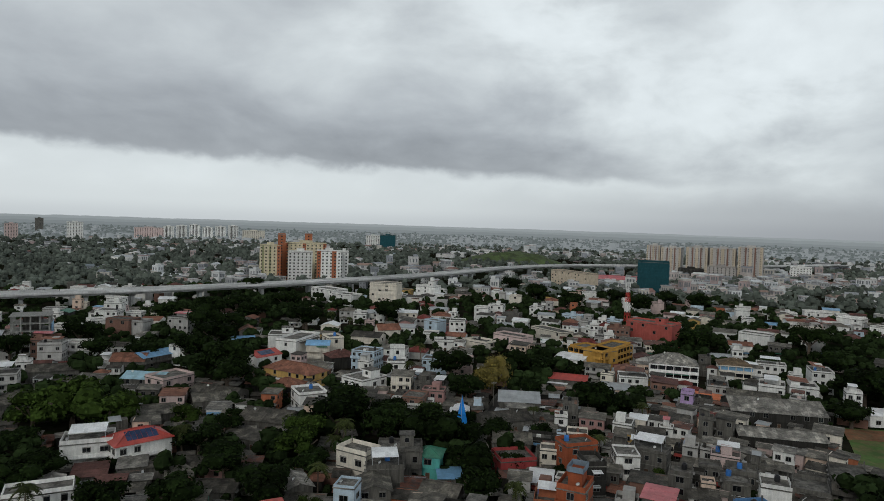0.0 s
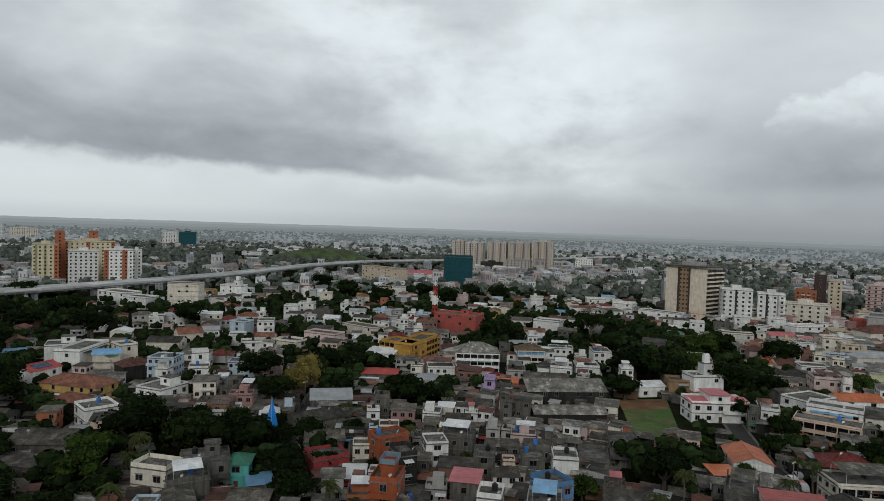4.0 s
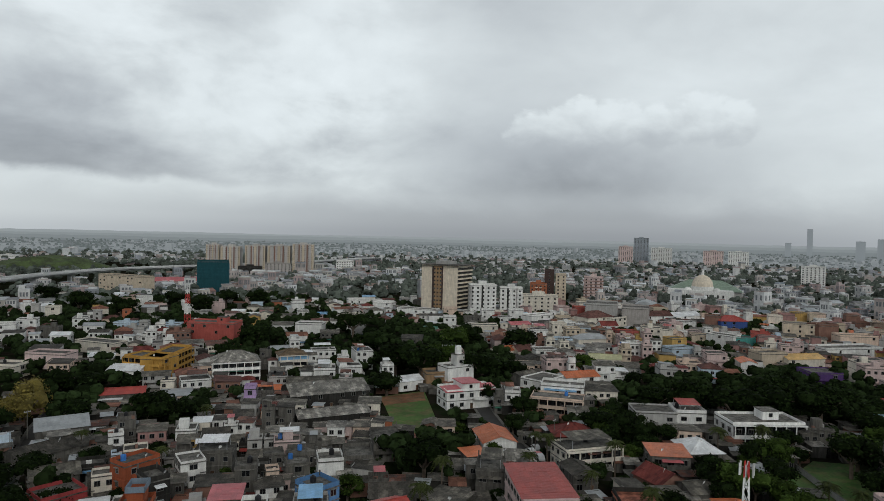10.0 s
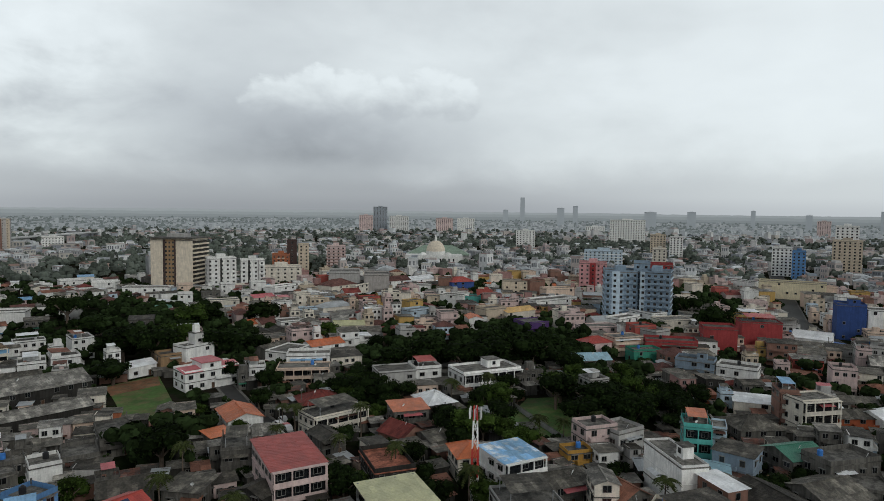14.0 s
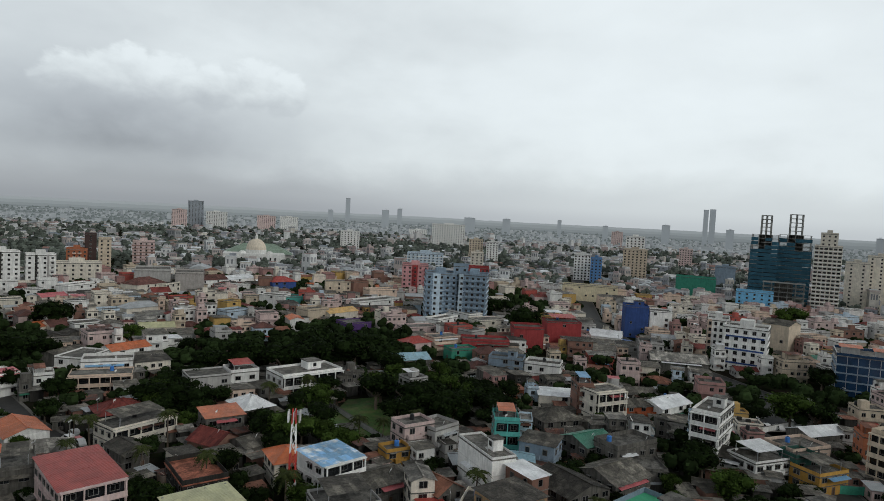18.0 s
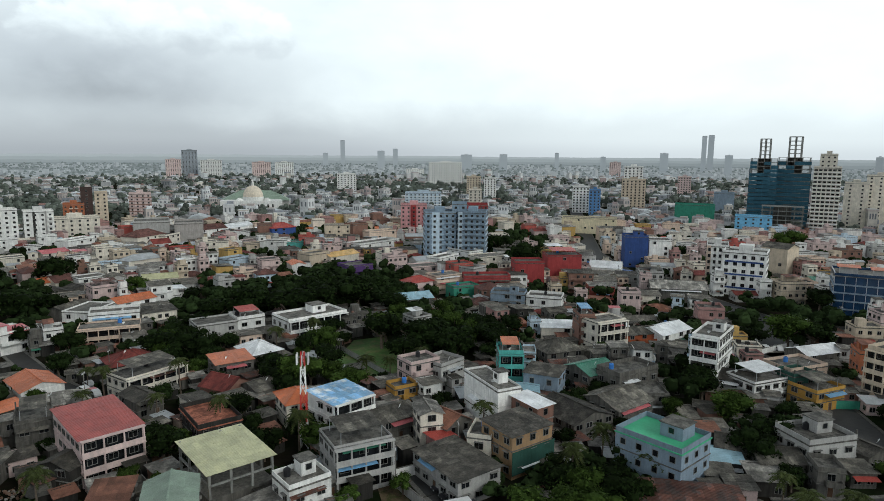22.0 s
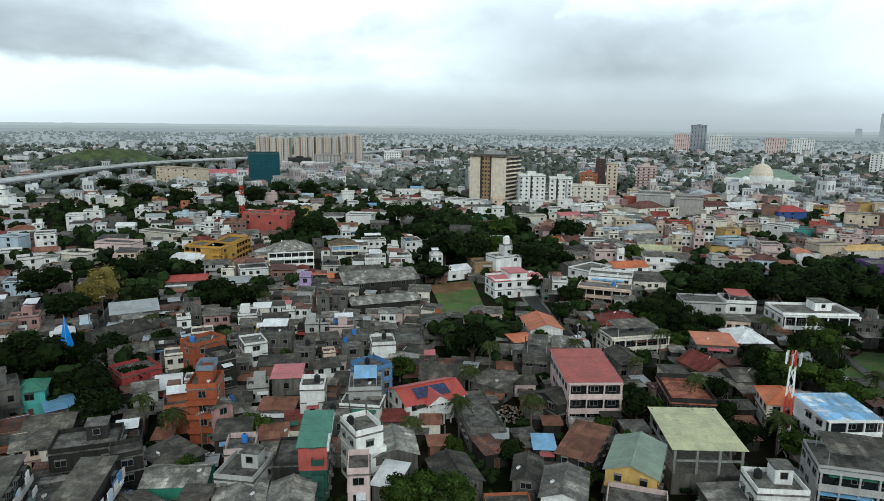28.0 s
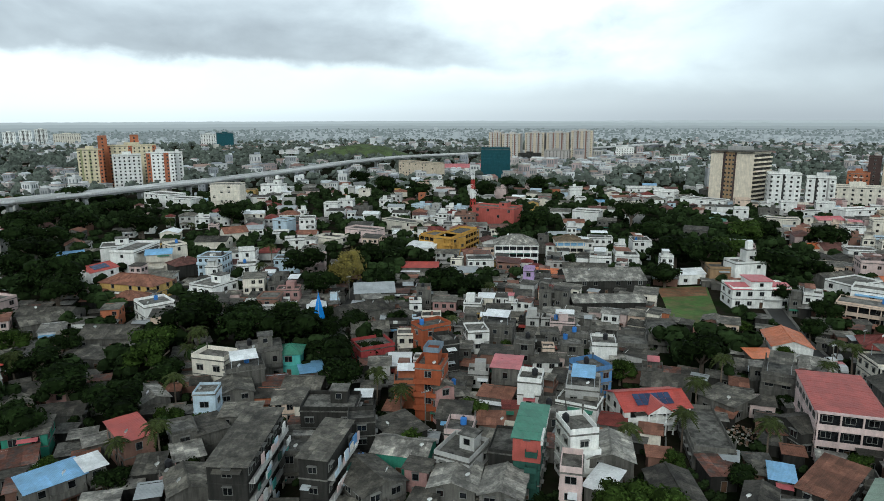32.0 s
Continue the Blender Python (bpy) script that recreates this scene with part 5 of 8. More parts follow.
def tower_block(name, label, x, y, rot, w, d, h, wk, bays, floors=0, side_bays=4, win=(1.4, 1.4), strips=(), balconies=(), balcony_wall="white", only=None, parapet=1.0, plant=True, band=None, each=True, category="apartment building", glass=None, base=0.0):
    """A tall block: shaft, roof, parapet, plant room, windows, floor bands, balconies and coloured vertical strips.
    strips: (from, to, colour) across the front in shares of w; balconies: bays with balconies on the front."""
    e = thing(name, x, y, 0, rot, label if len(label.split()) > 3 else label + " in the town", category, "tall buildings")
    FOOT.append((x, y, 0.5 * math.hypot(w, d)))
    floors = floors or max(1, round(h / 3.05))
    fh, wm = (h - base) / floors, glass or wall_mat(wk)
    part("wall", Geo().box(-w / 2, w / 2, -d / 2, d / 2, base, h).mesh("wall", wm), e)
    part("roof", Geo().box(-w / 2 - .3, w / 2 + .3, -d / 2 - .3, d / 2 + .3, h, h + 0.3).mesh("roof", roof_mat("conc")), e)
    ring = [((-w / 2, -d / 2), (w / 2, -d / 2)), ((w / 2, -d / 2), (w / 2, d / 2)), ((w / 2, d / 2), (-w / 2, d / 2)), ((-w / 2, d / 2), (-w / 2, -d / 2))]
    t, g = 0.25, Geo()
    if parapet:
        g.box(-w / 2, w / 2, -d / 2, -d / 2 + t, h + .3, h + .3 + parapet).box(-w / 2, w / 2, d / 2 - t, d / 2, h + .3, h + .3 + parapet)
        g.box(-w / 2, -w / 2 + t, -d / 2 + t, d / 2 - t, h + .3, h + .3 + parapet).box(w / 2 - t, w / 2, -d / 2 + t, d / 2 - t, h + .3, h + .3 + parapet)
        part("parapet", g.mesh("parapet", wm), e)
    if plant:
        part("plant_room", Geo().box(-w * .16, w * .16, -d * .2, d * .25, h + .3, h + 3.4).mesh("plant_room", wall_mat(wk)), e)
    for a, b, k in strips:
        part("facade_strip", Geo().box(-w / 2 + a * w, -w / 2 + b * w, -d / 2 - 0.35, -d / 2, base, h + 0.6).mesh("facade_strip", wall_mat(k)), e, label=WALL_WORDS.get(k, k) + " facade strip")
    wins = face_windows(w, d, floors, fh, bays, side_bays, win, strips, only)
    if each:
        me = window_mesh(*win)
        for m in wins:
            part("window", me, e, pose(0, 0, base) @ m)
    elif wins:
        q = window_quads(*win)
        q = [(c, mi) for c, mi in q if mi == 1 or c[0][1] == c[2][1]]
        g = Geo()
        for m in wins:
            m = pose(0, 0, base) @ m
            for c, mi in q:
                g.quad(*(tuple(m @ Vector(p)) for p in c), mi)
        tagged(part("windows", g.mesh("windows", M_FRAME, M_GLASS), e), kind="stuff")
    for f in range(floors):
        if band:
            part("floor_band", Geo().box(-w / 2 - .3, w / 2 + .3, -d / 2 - .3, d / 2 + .3, base + f * fh - 0.25, base + f * fh + 0.3).mesh("floor_band", wall_mat(band)), e)
        for i in balconies:
            if f:
                k = "balcony_" + balcony_wall
                if k not in CACHE:
                    CACHE[k] = Geo().box(-1.4, 1.4, -1.3, 0, 0, .15).box(-1.4, 1.4, -1.3, -1.2, .15, 1.0).box(-1.4, -1.3, -1.2, 0, .15, 1.0).box(1.3, 1.4, -1.2, 0, .15, 1.0).mesh("balcony", wall_mat(balcony_wall))
                u = (i + 0.5) / bays
                off = 0.35 if any(a <= u <= b for a, b, q in strips) else 0.0
                part("balcony", CACHE[k], e, pose(-w / 2 + u * w, -d / 2 - off, base + f * fh))
    return e


def open_frame(name, label, x, y, rot, w, d, h, nx, ny, fh=3.2, mk="frame", group="building sites"):
    """A concrete skeleton under construction: slabs and columns, each a part."""
    e = thing(name, x, y, 0, rot, label, "construction site", group)
    FOOT.append((x, y, 0.5 * math.hypot(w, d)))
    n = max(1, round(h / fh))
    fh = h / n
    col = Geo().box(-0.3, 0.3, -0.3, 0.3, 0, fh).mesh("column", wall_mat(mk))
    slab = Geo().box(-w / 2 - 0.4, w / 2 + 0.4, -d / 2 - 0.4, d / 2 + 0.4, -0.3, 0).mesh("floor_slab", wall_mat(mk))
    core = Geo().box(-w * .22, w * .22, -d * .15, d * .25, 0, fh - 0.3).mesh("core_wall", wall_mat("grey"))
    for f in range(n):
        part("floor_slab", slab, e, pose(0, 0, (f + 1) * fh))
        part("core_wall", core, e, pose(0, 0, f * fh))
        for i in range(nx):
            for j in range(ny):
                if i in (0, nx - 1) or j in (0, ny - 1):
                    part("column", col, e, pose(-w / 2 + .4 + (w - .8) * i / (nx - 1), -d / 2 + .4 + (d - .8) * j / (ny - 1), f * fh))
    return e


# ---- tall buildings and landmarks ----
tower_block("apartment_tower", "twelve-storey cream tower with brown window strips and balconies", 317, 406, -66, 32, 23, 37, "bone", 12, strips=((.30, .36, "darkbrown"), (.36, .56, "tanbrown"), (.56, .60, "darkbrown")), only=(4, 5, 6), side_bays=6, plant=False)
tall = bpy.data.objects["apartment_tower"]
part("roof_slab", Geo().box(-17.2, 17.2, -13.7, 13.7, 38.3, 39.0).mesh("roof_slab", wall_mat("grey")), tall, label="projecting grey concrete roof slab")
part("plant_room", Geo().box(-7, 6, -5, 6, 39.0, 41.5).mesh("plant_room", wall_mat("lightgrey")), tall)
for f in range(1, 12):
    for u in (-7.5, 0.5, 8.5):
        part("balcony", Geo().box(16, 17.6, u - 2.6, u + 2.6, f * 3.083 - .1, f * 3.083 + .05).box(17.45, 17.6, u - 2.6, u + 2.6, f * 3.083 + .05, f * 3.083 + 1.0).mesh("balcony", wall_mat("bone")), tall)
    # thin dark sheet paints the shade behind the balconies; the wall is flat
    part("loggia_recess", Geo().box(15.98, 16.03, -11.5, 11.5, f * 3.083 + 1.0, f * 3.083 + 2.7).mesh("loggia_recess", wall_mat("dark")), tall)
tower_block("apartment_block", "white apartment block with dark window strips", 327, 374, -34, 20, 14, 24, "white", 5, strips=((.0, .10, "lightgrey"), (.44, .50, "dark")), side_bays=3)
tower_block("apartment_block", "white apartment block with stepped narrow facade", 346, 362, -40, 17, 13, 22, "white", 4, strips=((.30, .38, "dark"), (.70, .76, "lightgrey")), balconies=(3,), side_bays=3)
tower_block("apartment_block", "low cream apartment block beside the towers", 376, 362, -42, 30, 14, 15, "cream", 6, side_bays=3, each=False)
# the netted block
net = tower_block("netted_building", "tall building site wrapped in dark teal netting", 208, 635, -18, 29, 22, 31, "net_teal", 0, side_bays=0, band="net_teal", plant=False, category="building site")
# orange and cream towers behind the viaduct
tower_block("apartment_tower", "cream and green tower with a brick-orange strip", -169, 640, 14, 20, 18, 35, "palegold", 5, strips=((.82, 1.0, "brick"), (.12, .20, "greenish"), (.45, .53, "greenish")), side_bays=3, each=False)
tower_block("apartment_tower", "long cream tower with brick-orange lift shafts", -140, 668, 12, 41, 16, 37, "palegold", 10, strips=((.0, .06, "brick"), (.42, .5, "brick"), (.92, 1.0, "brick")), side_bays=3, each=False)
tower_block("lift_tower", "brick-orange lift tower topping the apartments", -161, 652, 14, 7.5, 8, 46, "brick", 1, side_bays=1, each=False, plant=False)
tower_block("lift_tower", "brick-orange lift tower topping the apartments", -139, 676, 12, 7.5, 8, 46, "brick", 1, side_bays=1, each=False, plant=False)
tower_block("apartment_tower", "white apartment tower with rows of windows", -138, 634, 12, 23, 16, 30, "white", 6, balconies=(), side_bays=3, each=False)
tower_block("apartment_tower", "white apartment tower with brick-orange strips", -110, 634, 10, 23, 16, 31.5, "white", 6, strips=((.0, .16, "brick"), (.62, .80, "brick")), side_bays=3, each=False)
tower_block("apartment_tower", "narrow white apartment tower beside the viaduct", -97, 644, 9, 9, 14, 31, "white", 2, side_bays=3, each=False)
# the grey-brown estate
for x, y, w, h in ((309, 940, 20, 37), (327, 919, 29, 37), (353, 893, 30, 38), (381, 876, 34, 40), (409, 857, 32, 40)):
    tower_block("apartment_tower", "tall pale taupe apartment tower of a large estate", x, y, -30, w * .92, 22, h + (x % 5) - 1, "taupelight", 6, strips=((.0, .12, "tan"), (.28, .34, "brown"), (.44, .56, "tan"), (.66, .72, "brown"), (.88, 1.0, "tan")), win=(1.0, 1.1), side_bays=3, each=False)
tower_block("apartment_block", "low dark block before the estate", 334, 866, -21, 32, 14, 12, "dark", 7, side_bays=3, each=False)
tower_block("apartment_block", "low dark block before the estate", 366, 846, -23, 34, 14, 17, "taupe", 7, side_bays=3, each=False)
tower_block("office_block", "white office block with regular windows", 510, 918, -29, 27, 16, 16, "white", 7, side_bays=3, each=False)
# middle distance towards the city
tower_block("apartment_block", "brick-orange block with balconies", 432, 416, -46, 15, 14, 19, "brick", 4, balconies=(1, 2), balcony_wall="peach", side_bays=3, each=False)
tower_block("apartment_block", "dark brown slab block", 443, 413, -47, 8.5, 12, 31, "darkbrown", 1, side_bays=2, each=False, plant=False)
tower_block("apartment_block", "tan slab block beside a dark one", 452, 407, -48, 9.5, 12, 27.5, "tan", 2, side_bays=3, each=False, plant=False)
tower_block("apartment_block", "white block with brown floor bands", 496, 405, -51, 18, 14, 24, "pinkish", 4, band="brown", side_bays=3, each=False)
tower_block("hall", "big plain grey hall", 376, 299, -52, 22, 26, 15, "lightgrey", 0, side_bays=0, each=False, plant=False, category="hall")
tower_block("hall", "big plain taupe hall", 384, 276, -54, 18, 22, 14, "taupe", 0, side_bays=0, each=False, plant=False, category="hall")
tower_block("apartment_block", "rose-pink apartment block with red balconies", 484, 146, -73, 20, 16, 22, "rose", 5, balconies=(2, 4), balcony_wall="redwall", side_bays=3, strips=((.38, .60, "redwall"),))
tower_block("apartment_tower", "steel-blue apartment tower with balconies", 371, 96, -70, 18, 16, 27.5, "steelblue", 5, balconies=(0, 3, 4), balcony_wall="steelblue", side_bays=4, strips=((.22, .46, "lightblue"),), band="lightblue")
tower_block("lift_tower", "steel-blue stair tower between two apartment wings", 380, 86, -76, 8.8, 12, 32, "steelblue", 2, side_bays=2, each=False, plant=False)
tower_block("apartment_tower", "steel-blue apartment tower wing with balconies", 373, 76, -84, 16, 16, 28, "steelblue", 5, balconies=(1, 2, 3, 4), balcony_wall="steelblue", side_bays=4, strips=((.0, .16, "lightblue"),), band="lightblue")
tower_block("office_block", "white and red office block", 451, 92, -78, 20, 14, 26, "redwall", 7, side_bays=3, each=False, band="white", plant=False)
tower_block("office_block", "blue and white office block", 700, 200, -75, 40, 20, 18, "lightblue", 9, side_bays=3, each=False, band="white")
# far side of town
for name, label, x, y, rot, w, d, h, wk, bays in (
        ("office_block", "grey-blue glass tower far off", 1386, 985, -55, 36, 26, 64, "greyblue", 5), ("apartment_block", "pink apartments far off", 1348, 1003, -53, 34, 20, 42, "pinkish", 7),
        ("apartment_block", "white apartments far off", 1372, 917, -56, 48, 20, 41, "white", 9), ("apartment_block", "pink and white apartments far off", 1476, 844, -60, 45, 20, 36, "pinkish", 9),
        ("apartment_block", "white apartments far off", 1503, 795, -62, 45, 20, 36, "white", 9), ("office_block", "white office with grey strips", 969, 404, -67, 30, 18, 28, "white", 6),
        ("office_block", "long white office slab", 1213, 303, -76, 63, 20, 44, "white", 14), ("apartment_block", "tan apartment block", 882, 180, -78, 19, 16, 30, "tan", 5),
        ("apartment_block", "white apartment block", 866, 154, -80, 16, 16, 29, "white", 4), ("apartment_block", "plain cream block", 706, 142, -79, 14, 14, 22, "cream", 3),
        ("apartment_tower", "white tower behind tan flats", 789, -28, -92, 21, 16, 48, "white", 5), ("apartment_block", "tan banded flats", 769, -28, -92, 26, 16, 34, "tan", 6),
        ("apartment_block", "pink flats far off", 994, -106, -96, 18, 16, 31, "pinkish", 5), ("hall", "plain blue-grey hall", 750, -121, -99, 20, 18, 22, "bluegrey", 0),
        ("office_block", "blue office cube", 700, 13, -89, 11.5, 12, 25, "blue", 3), ("office_block", "white office block", 719, 28, -88, 18, 14, 27, "white", 5),
        ("apartment_block", "white estate far off", 1724, 517, -73, 50, 18, 18, "white", 10), ("apartment_block", "pale flats far off", 1900, -17, -91, 31, 18, 40, "pinkish", 6),
        ("apartment_tower", "white tower far off", -788, 1392, 30, 31, 20, 40, "white", 6), ("apartment_tower", "pale tower far off", -913, 1374, 34, 24, 20, 33, "pinkish", 5),
        ("apartment_tower", "grey tower on the horizon", -1214, 1954, 32, 22, 20, 40, "grey", 4), ("apartment_block", "pale apartments far off", -762, 1686, 24, 69, 20, 27, "pinkish", 12),
        ("apartment_block", "pale apartments far off", -530, 1824, 16, 60, 20, 25, "cream", 12), ("netted_building", "green netted building far off", -125, 1495, 5, 35, 22, 31, "net_teal", 0),
        ("apartment_block", "white apartments far off", -159, 1492, 6, 31, 20, 29, "white", 6), ("factory", "white low factory hall", 80, 1290, 3, 40, 30, 10, "white", 0)):
    tower_block(name, label, x, y, rot, w, d, h, wk, bays, side_bays=3 if bays else 0, each=False, win=(1.6, 1.6))
for k in range(6):
    tower_block("apartment_tower", "white estate tower in a long row far off", -738 + k * 31, 1749 + k * 12, 20, 27, 18, 31 + k % 3 * 3, "white", 6, strips=((.30, .38, "grey"), (.64, .70, "grey")), side_bays=2, each=False, win=(1.6, 1.6))
# skyline towers, haze painted into their pale colour and glow
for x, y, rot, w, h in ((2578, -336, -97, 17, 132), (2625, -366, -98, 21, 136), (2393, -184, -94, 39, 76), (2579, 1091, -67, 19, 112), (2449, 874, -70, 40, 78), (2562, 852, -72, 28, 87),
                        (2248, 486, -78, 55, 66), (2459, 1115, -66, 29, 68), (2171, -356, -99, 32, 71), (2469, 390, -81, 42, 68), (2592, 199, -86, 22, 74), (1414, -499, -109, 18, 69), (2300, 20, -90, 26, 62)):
    tower_block("skyline_tower", "tall pale tower on the misty city skyline", x, y, rot, w * (1 if h > 100 else .7), w * .6, h - (0 if h > 100 else 9), "mist", 0, glass=M_HAZETOWER, side_bays=0, each=False, plant=h < 100)

# twin towers under construction
for x, y, w, h, cx, cy, ch, cw in ((626, -132, 21, 60, 631, -132, 77, 7.6), (631, -157, 25, 61, 636, -158, 79, 9.6)):
    e = open_frame("tower_under_construction", "unfinished tower in blue netting, bare concrete frame above", x, y, -103, w, 20, h, 5, 2, 3.4, "frame", "twin construction towers")
    rn = random.Random(int(x + y))
    for f in range(int(h / 3.4)):
        for k in range(4):
            if rn.random() < (.96 if f < 14 else .6):
                a, b = -w / 2 - .4 + (w + .8) * k / 4, -w / 2 - .4 + (w + .8) * (k + 1) / 4
                part("safety_net", Geo().box(a, b, -10.75, -10.65, f * 3.4 + rn.uniform(.0, .35), f * 3.4 + rn.uniform(2.7, 3.3)).mesh("safety_net", wall_mat("net_blue")), e, label="blue safety netting")
    for s in (-1, 1):
        part("safety_net", Geo().box(s * (w / 2 + .68) - .06, s * (w / 2 + .68) + .06, -10, 6, 4, h * .86).mesh("safety_net", wall_mat("net_blue")), e, label="blue safety netting")
    for k in range(5):
        z0, z1 = h + (ch - h) * k / 5, h + (ch - h) * (k + 1) / 5
        for sx in (-cw / 2, 0, cw / 2):
            for sy in (-3, 3):
                part("core_column", Geo().box(sx - .75, sx + .75, sy - .75, sy + .75, z0, z1 - .6).mesh("core_column", wall_mat("frame")), e)
        part("core_slab", Geo().box(-cw / 2 - .7, cw / 2 + .7, -4.2, 4.2, z1 - .6, z1).mesh("core_slab", wall_mat("frame")), e)
open_frame("podium_frame", "unfinished lower concrete frame before twin towers", 578, -138, -103, 30, 16, 22, 6, 2, 3.7, "frame", "building sites")
tower_block("apartment_tower", "cream tower with closely stacked balcony bands", 577, -168, -106, 19, 18, 53, "cream", 6, band="white", win=(2.4, 1.5), side_bays=5, each=False, plant=False)
tower_block("penthouse_block", "narrow stepped top of the cream tower", 580, -169, -106, 12, 12, 63, "cream", 3, side_bays=2, each=False, base=53.4, floors=3)
tower_block("apartment_block", "plain cream hotel block with few windows", 609, -200, -108, 17, 18, 40, "cream", 2, side_bays=3, each=False)
tower_block("apartment_block", "plain cream hotel block with few windows", 616, -220, -109, 20, 18, 46, "cream", 3, side_bays=3, each=False)
tower_block("netted_building", "long low building in green netting", 635, -78, -97, 34, 14, 17, "green", 0, side_bays=0, plant=False, category="building site")
tower_block("house_block", "bright sky-blue block with red roof hut", 549, -111, -101, 26, 14, 15, "skyblue", 5, side_bays=2, each=False, plant=False)
# the glass office and its white neighbours at the junction
M_CURTAIN = mat("blue_curtain_glass", (.016, .045, .10), 0.12, 0.3, 0.3, spec=0.7, obj=0, bump=0)
glass = tower_block("glass_office", "dark blue glass office with orange roof canopies", 286, -100, -103, 22, 20, 16, "bluegrey", 0, side_bays=0, band="bluegrey", glass=M_CURTAIN, plant=False, category="office building")
for i in range(7):
    part("mullion", Geo().box(-11 + i * 3.6, -10.8 + i * 3.6, -10.14, -10.0, 0, 16).mesh("mullion", M_METAL), glass)
for px, py in ((-6, -3), (5, -6)):
    part("roof_canopy", Geo().patch((px - 4, py - 3, 19.2), (px + 4, py - 3, 19.2), (px + 4, py + 3, 19.6), (px - 4, py + 3, 19.6), 6, 2).mesh("roof_canopy", roof_mat("orange")), glass, label="orange sheet canopy")
    part("roof_room", Geo().box(px - 3, px + 3, py - 2, py + 2, 16.3, 19.1).mesh("roof_room", wall_mat("lightgrey")), glass)
tower_block("office_block", "six-storey white and orange office block", 327.3, -51.6, -98, 9.5, 14, 20, "white", 4, strips=((.0, .2, "peach"),), side_bays=4, win=(1.2, 1.6))
round_office = tower_block("office_block", "white corner office with dark blue bands", 315.2, -61.9, -106, 18, 14, 19, "white", 5, side_bays=4, win=(1.6, 1.6))
for z in (3.2, 9.2, 15.0):
    part("blue_band", Geo().box(-7.7, 7.7, -7.25, -7.0, z, z + .7).mesh("blue_band", wall_mat("navy")), round_office, label="dark blue band")


def domed_hall(x, y, rot):
    """A pale domed church before a wide low hall."""
    e = thing("domed_church", x, y, 0, rot, "pale cream church with one large dome", "church")
    FOOT.append((x, y, 34))
    part("nave", Geo().box(-34, 30, -12, 12, 0, 10).mesh("nave", wall_mat("white")), e)
    part("drum", Geo().tube(0, 0, 9, 14, 11, 11, 24).mesh("drum", wall_mat("white")), e)

    def dome(r, h, z, n=24, rows=8):
        g = Geo()
        for j in range(rows):
            a, b = 1.5708 * j / rows, 1.5708 * (j + 1) / rows
            g.tube(0, 0, z + h * math.sin(a), z + h * math.sin(b), r * math.cos(a), max(.05, r * math.cos(b)), n, cap=j == rows - 1)
        return g

    part("dome", dome(10.6, 12, 14).mesh("dome", wall_mat("bone")), e, label="pale cream dome")
    part("lantern", Geo().tube(0, 0, 25.8, 29, 1.5, 1.2, 10).tube(0, 0, 29, 33, 1.2, .1, 10).mesh("lantern", wall_mat("white")), e)
    small = dome(4.2, 4.0, 9).mesh("side_dome", wall_mat("white"))
    for sx in (-14, 14):
        part("side_dome", small, e, pose(sx, -6, 0))
    for i in range(9):
        part("window", window_mesh(1.6, 3.2), e, pose(-20 + i * 5, -12, 3))
    h = thing("assembly_hall", x + 36, y + 18, 0, rot, "wide low hall with green-grey hipped roof", "hall")
    FOOT.append((x + 36, y + 18, 44))
    part("wall", Geo().box(-36, 36, -18, 18, 0, 8).mesh("wall", wall_mat("lightgrey")), h)
    roof_parts(h, 74, 40, 8, "hip", "greygreen", "lightgrey", random.Random(3), False)


domed_hall(633, 373, -59)


def mast(x, y, h, w, label):
    """A lattice radio mast in red and white bands with panel aerials."""
    e = thing("radio_mast", x, y, 0, 20, label, "radio mast", "radio masts")
    n = max(4, round(h / 3))
    for k in range(n):
        z0, z1 = h * k / n, h * (k + 1) / n
        a, b = w * (1 - .6 * z0 / h) / 2, w * (1 - .6 * z1 / h) / 2
        g = Geo()
        for sx, sy in ((-1, -1), (1, -1), (1, 1), (-1, 1)):
            g.bar((sx * a, sy * a, z0), (sx * b, sy * b, z1), .10)
        for (p, q) in (((-1, -1), (1, -1)), ((1, -1), (1, 1)), ((1, 1), (-1, 1)), ((-1, 1), (-1, -1))):
            g.bar((p[0] * a, p[1] * a, z0), (q[0] * b, q[1] * b, z1), .05)
            g.bar((q[0] * a, q[1] * a, z0), (p[0] * b, p[1] * b, z1), .05)
        part("mast_section", g.mesh("mast_section", M_STEELR if k // 2 % 2 else M_STEELW), e)
    for i in range(6):
        a = 1.047 * i
        part("aerial", Geo().box(-.16, .16, -.1, .1, h - 2.6, h - .3).mesh("aerial", M_STEELW), e, pose(math.cos(a) * 1.3, math.sin(a) * 1.3, 0, 0, 0, math.degrees(a)))
    part("aerial_ring", Geo().box(-1.4, 1.4, -.06, .06, h - 1.2, h - 1.08).box(-.06, .06, -1.4, 1.4, h - 1.2, h - 1.08).mesh("aerial_ring", M_METAL), e)


mast(119, 60, 21, 1.7, "red and white lattice radio mast with aerials")
mast(114, 393, 30, 3.0, "tall red and white lattice radio mast")
# the unfinished block beside the viaduct
e = open_frame("unfinished_block", "unfinished concrete block with bare floors and columns", -180, 285, 27, 15, 13, 16.5, 5, 4, 3.3)
part("tarpaulin", Geo().box(7.9, 8.02, -6, 6, 1, 13).mesh("tarpaulin", roof_mat("blue")), e, label="blue tarpaulin hung on the side")
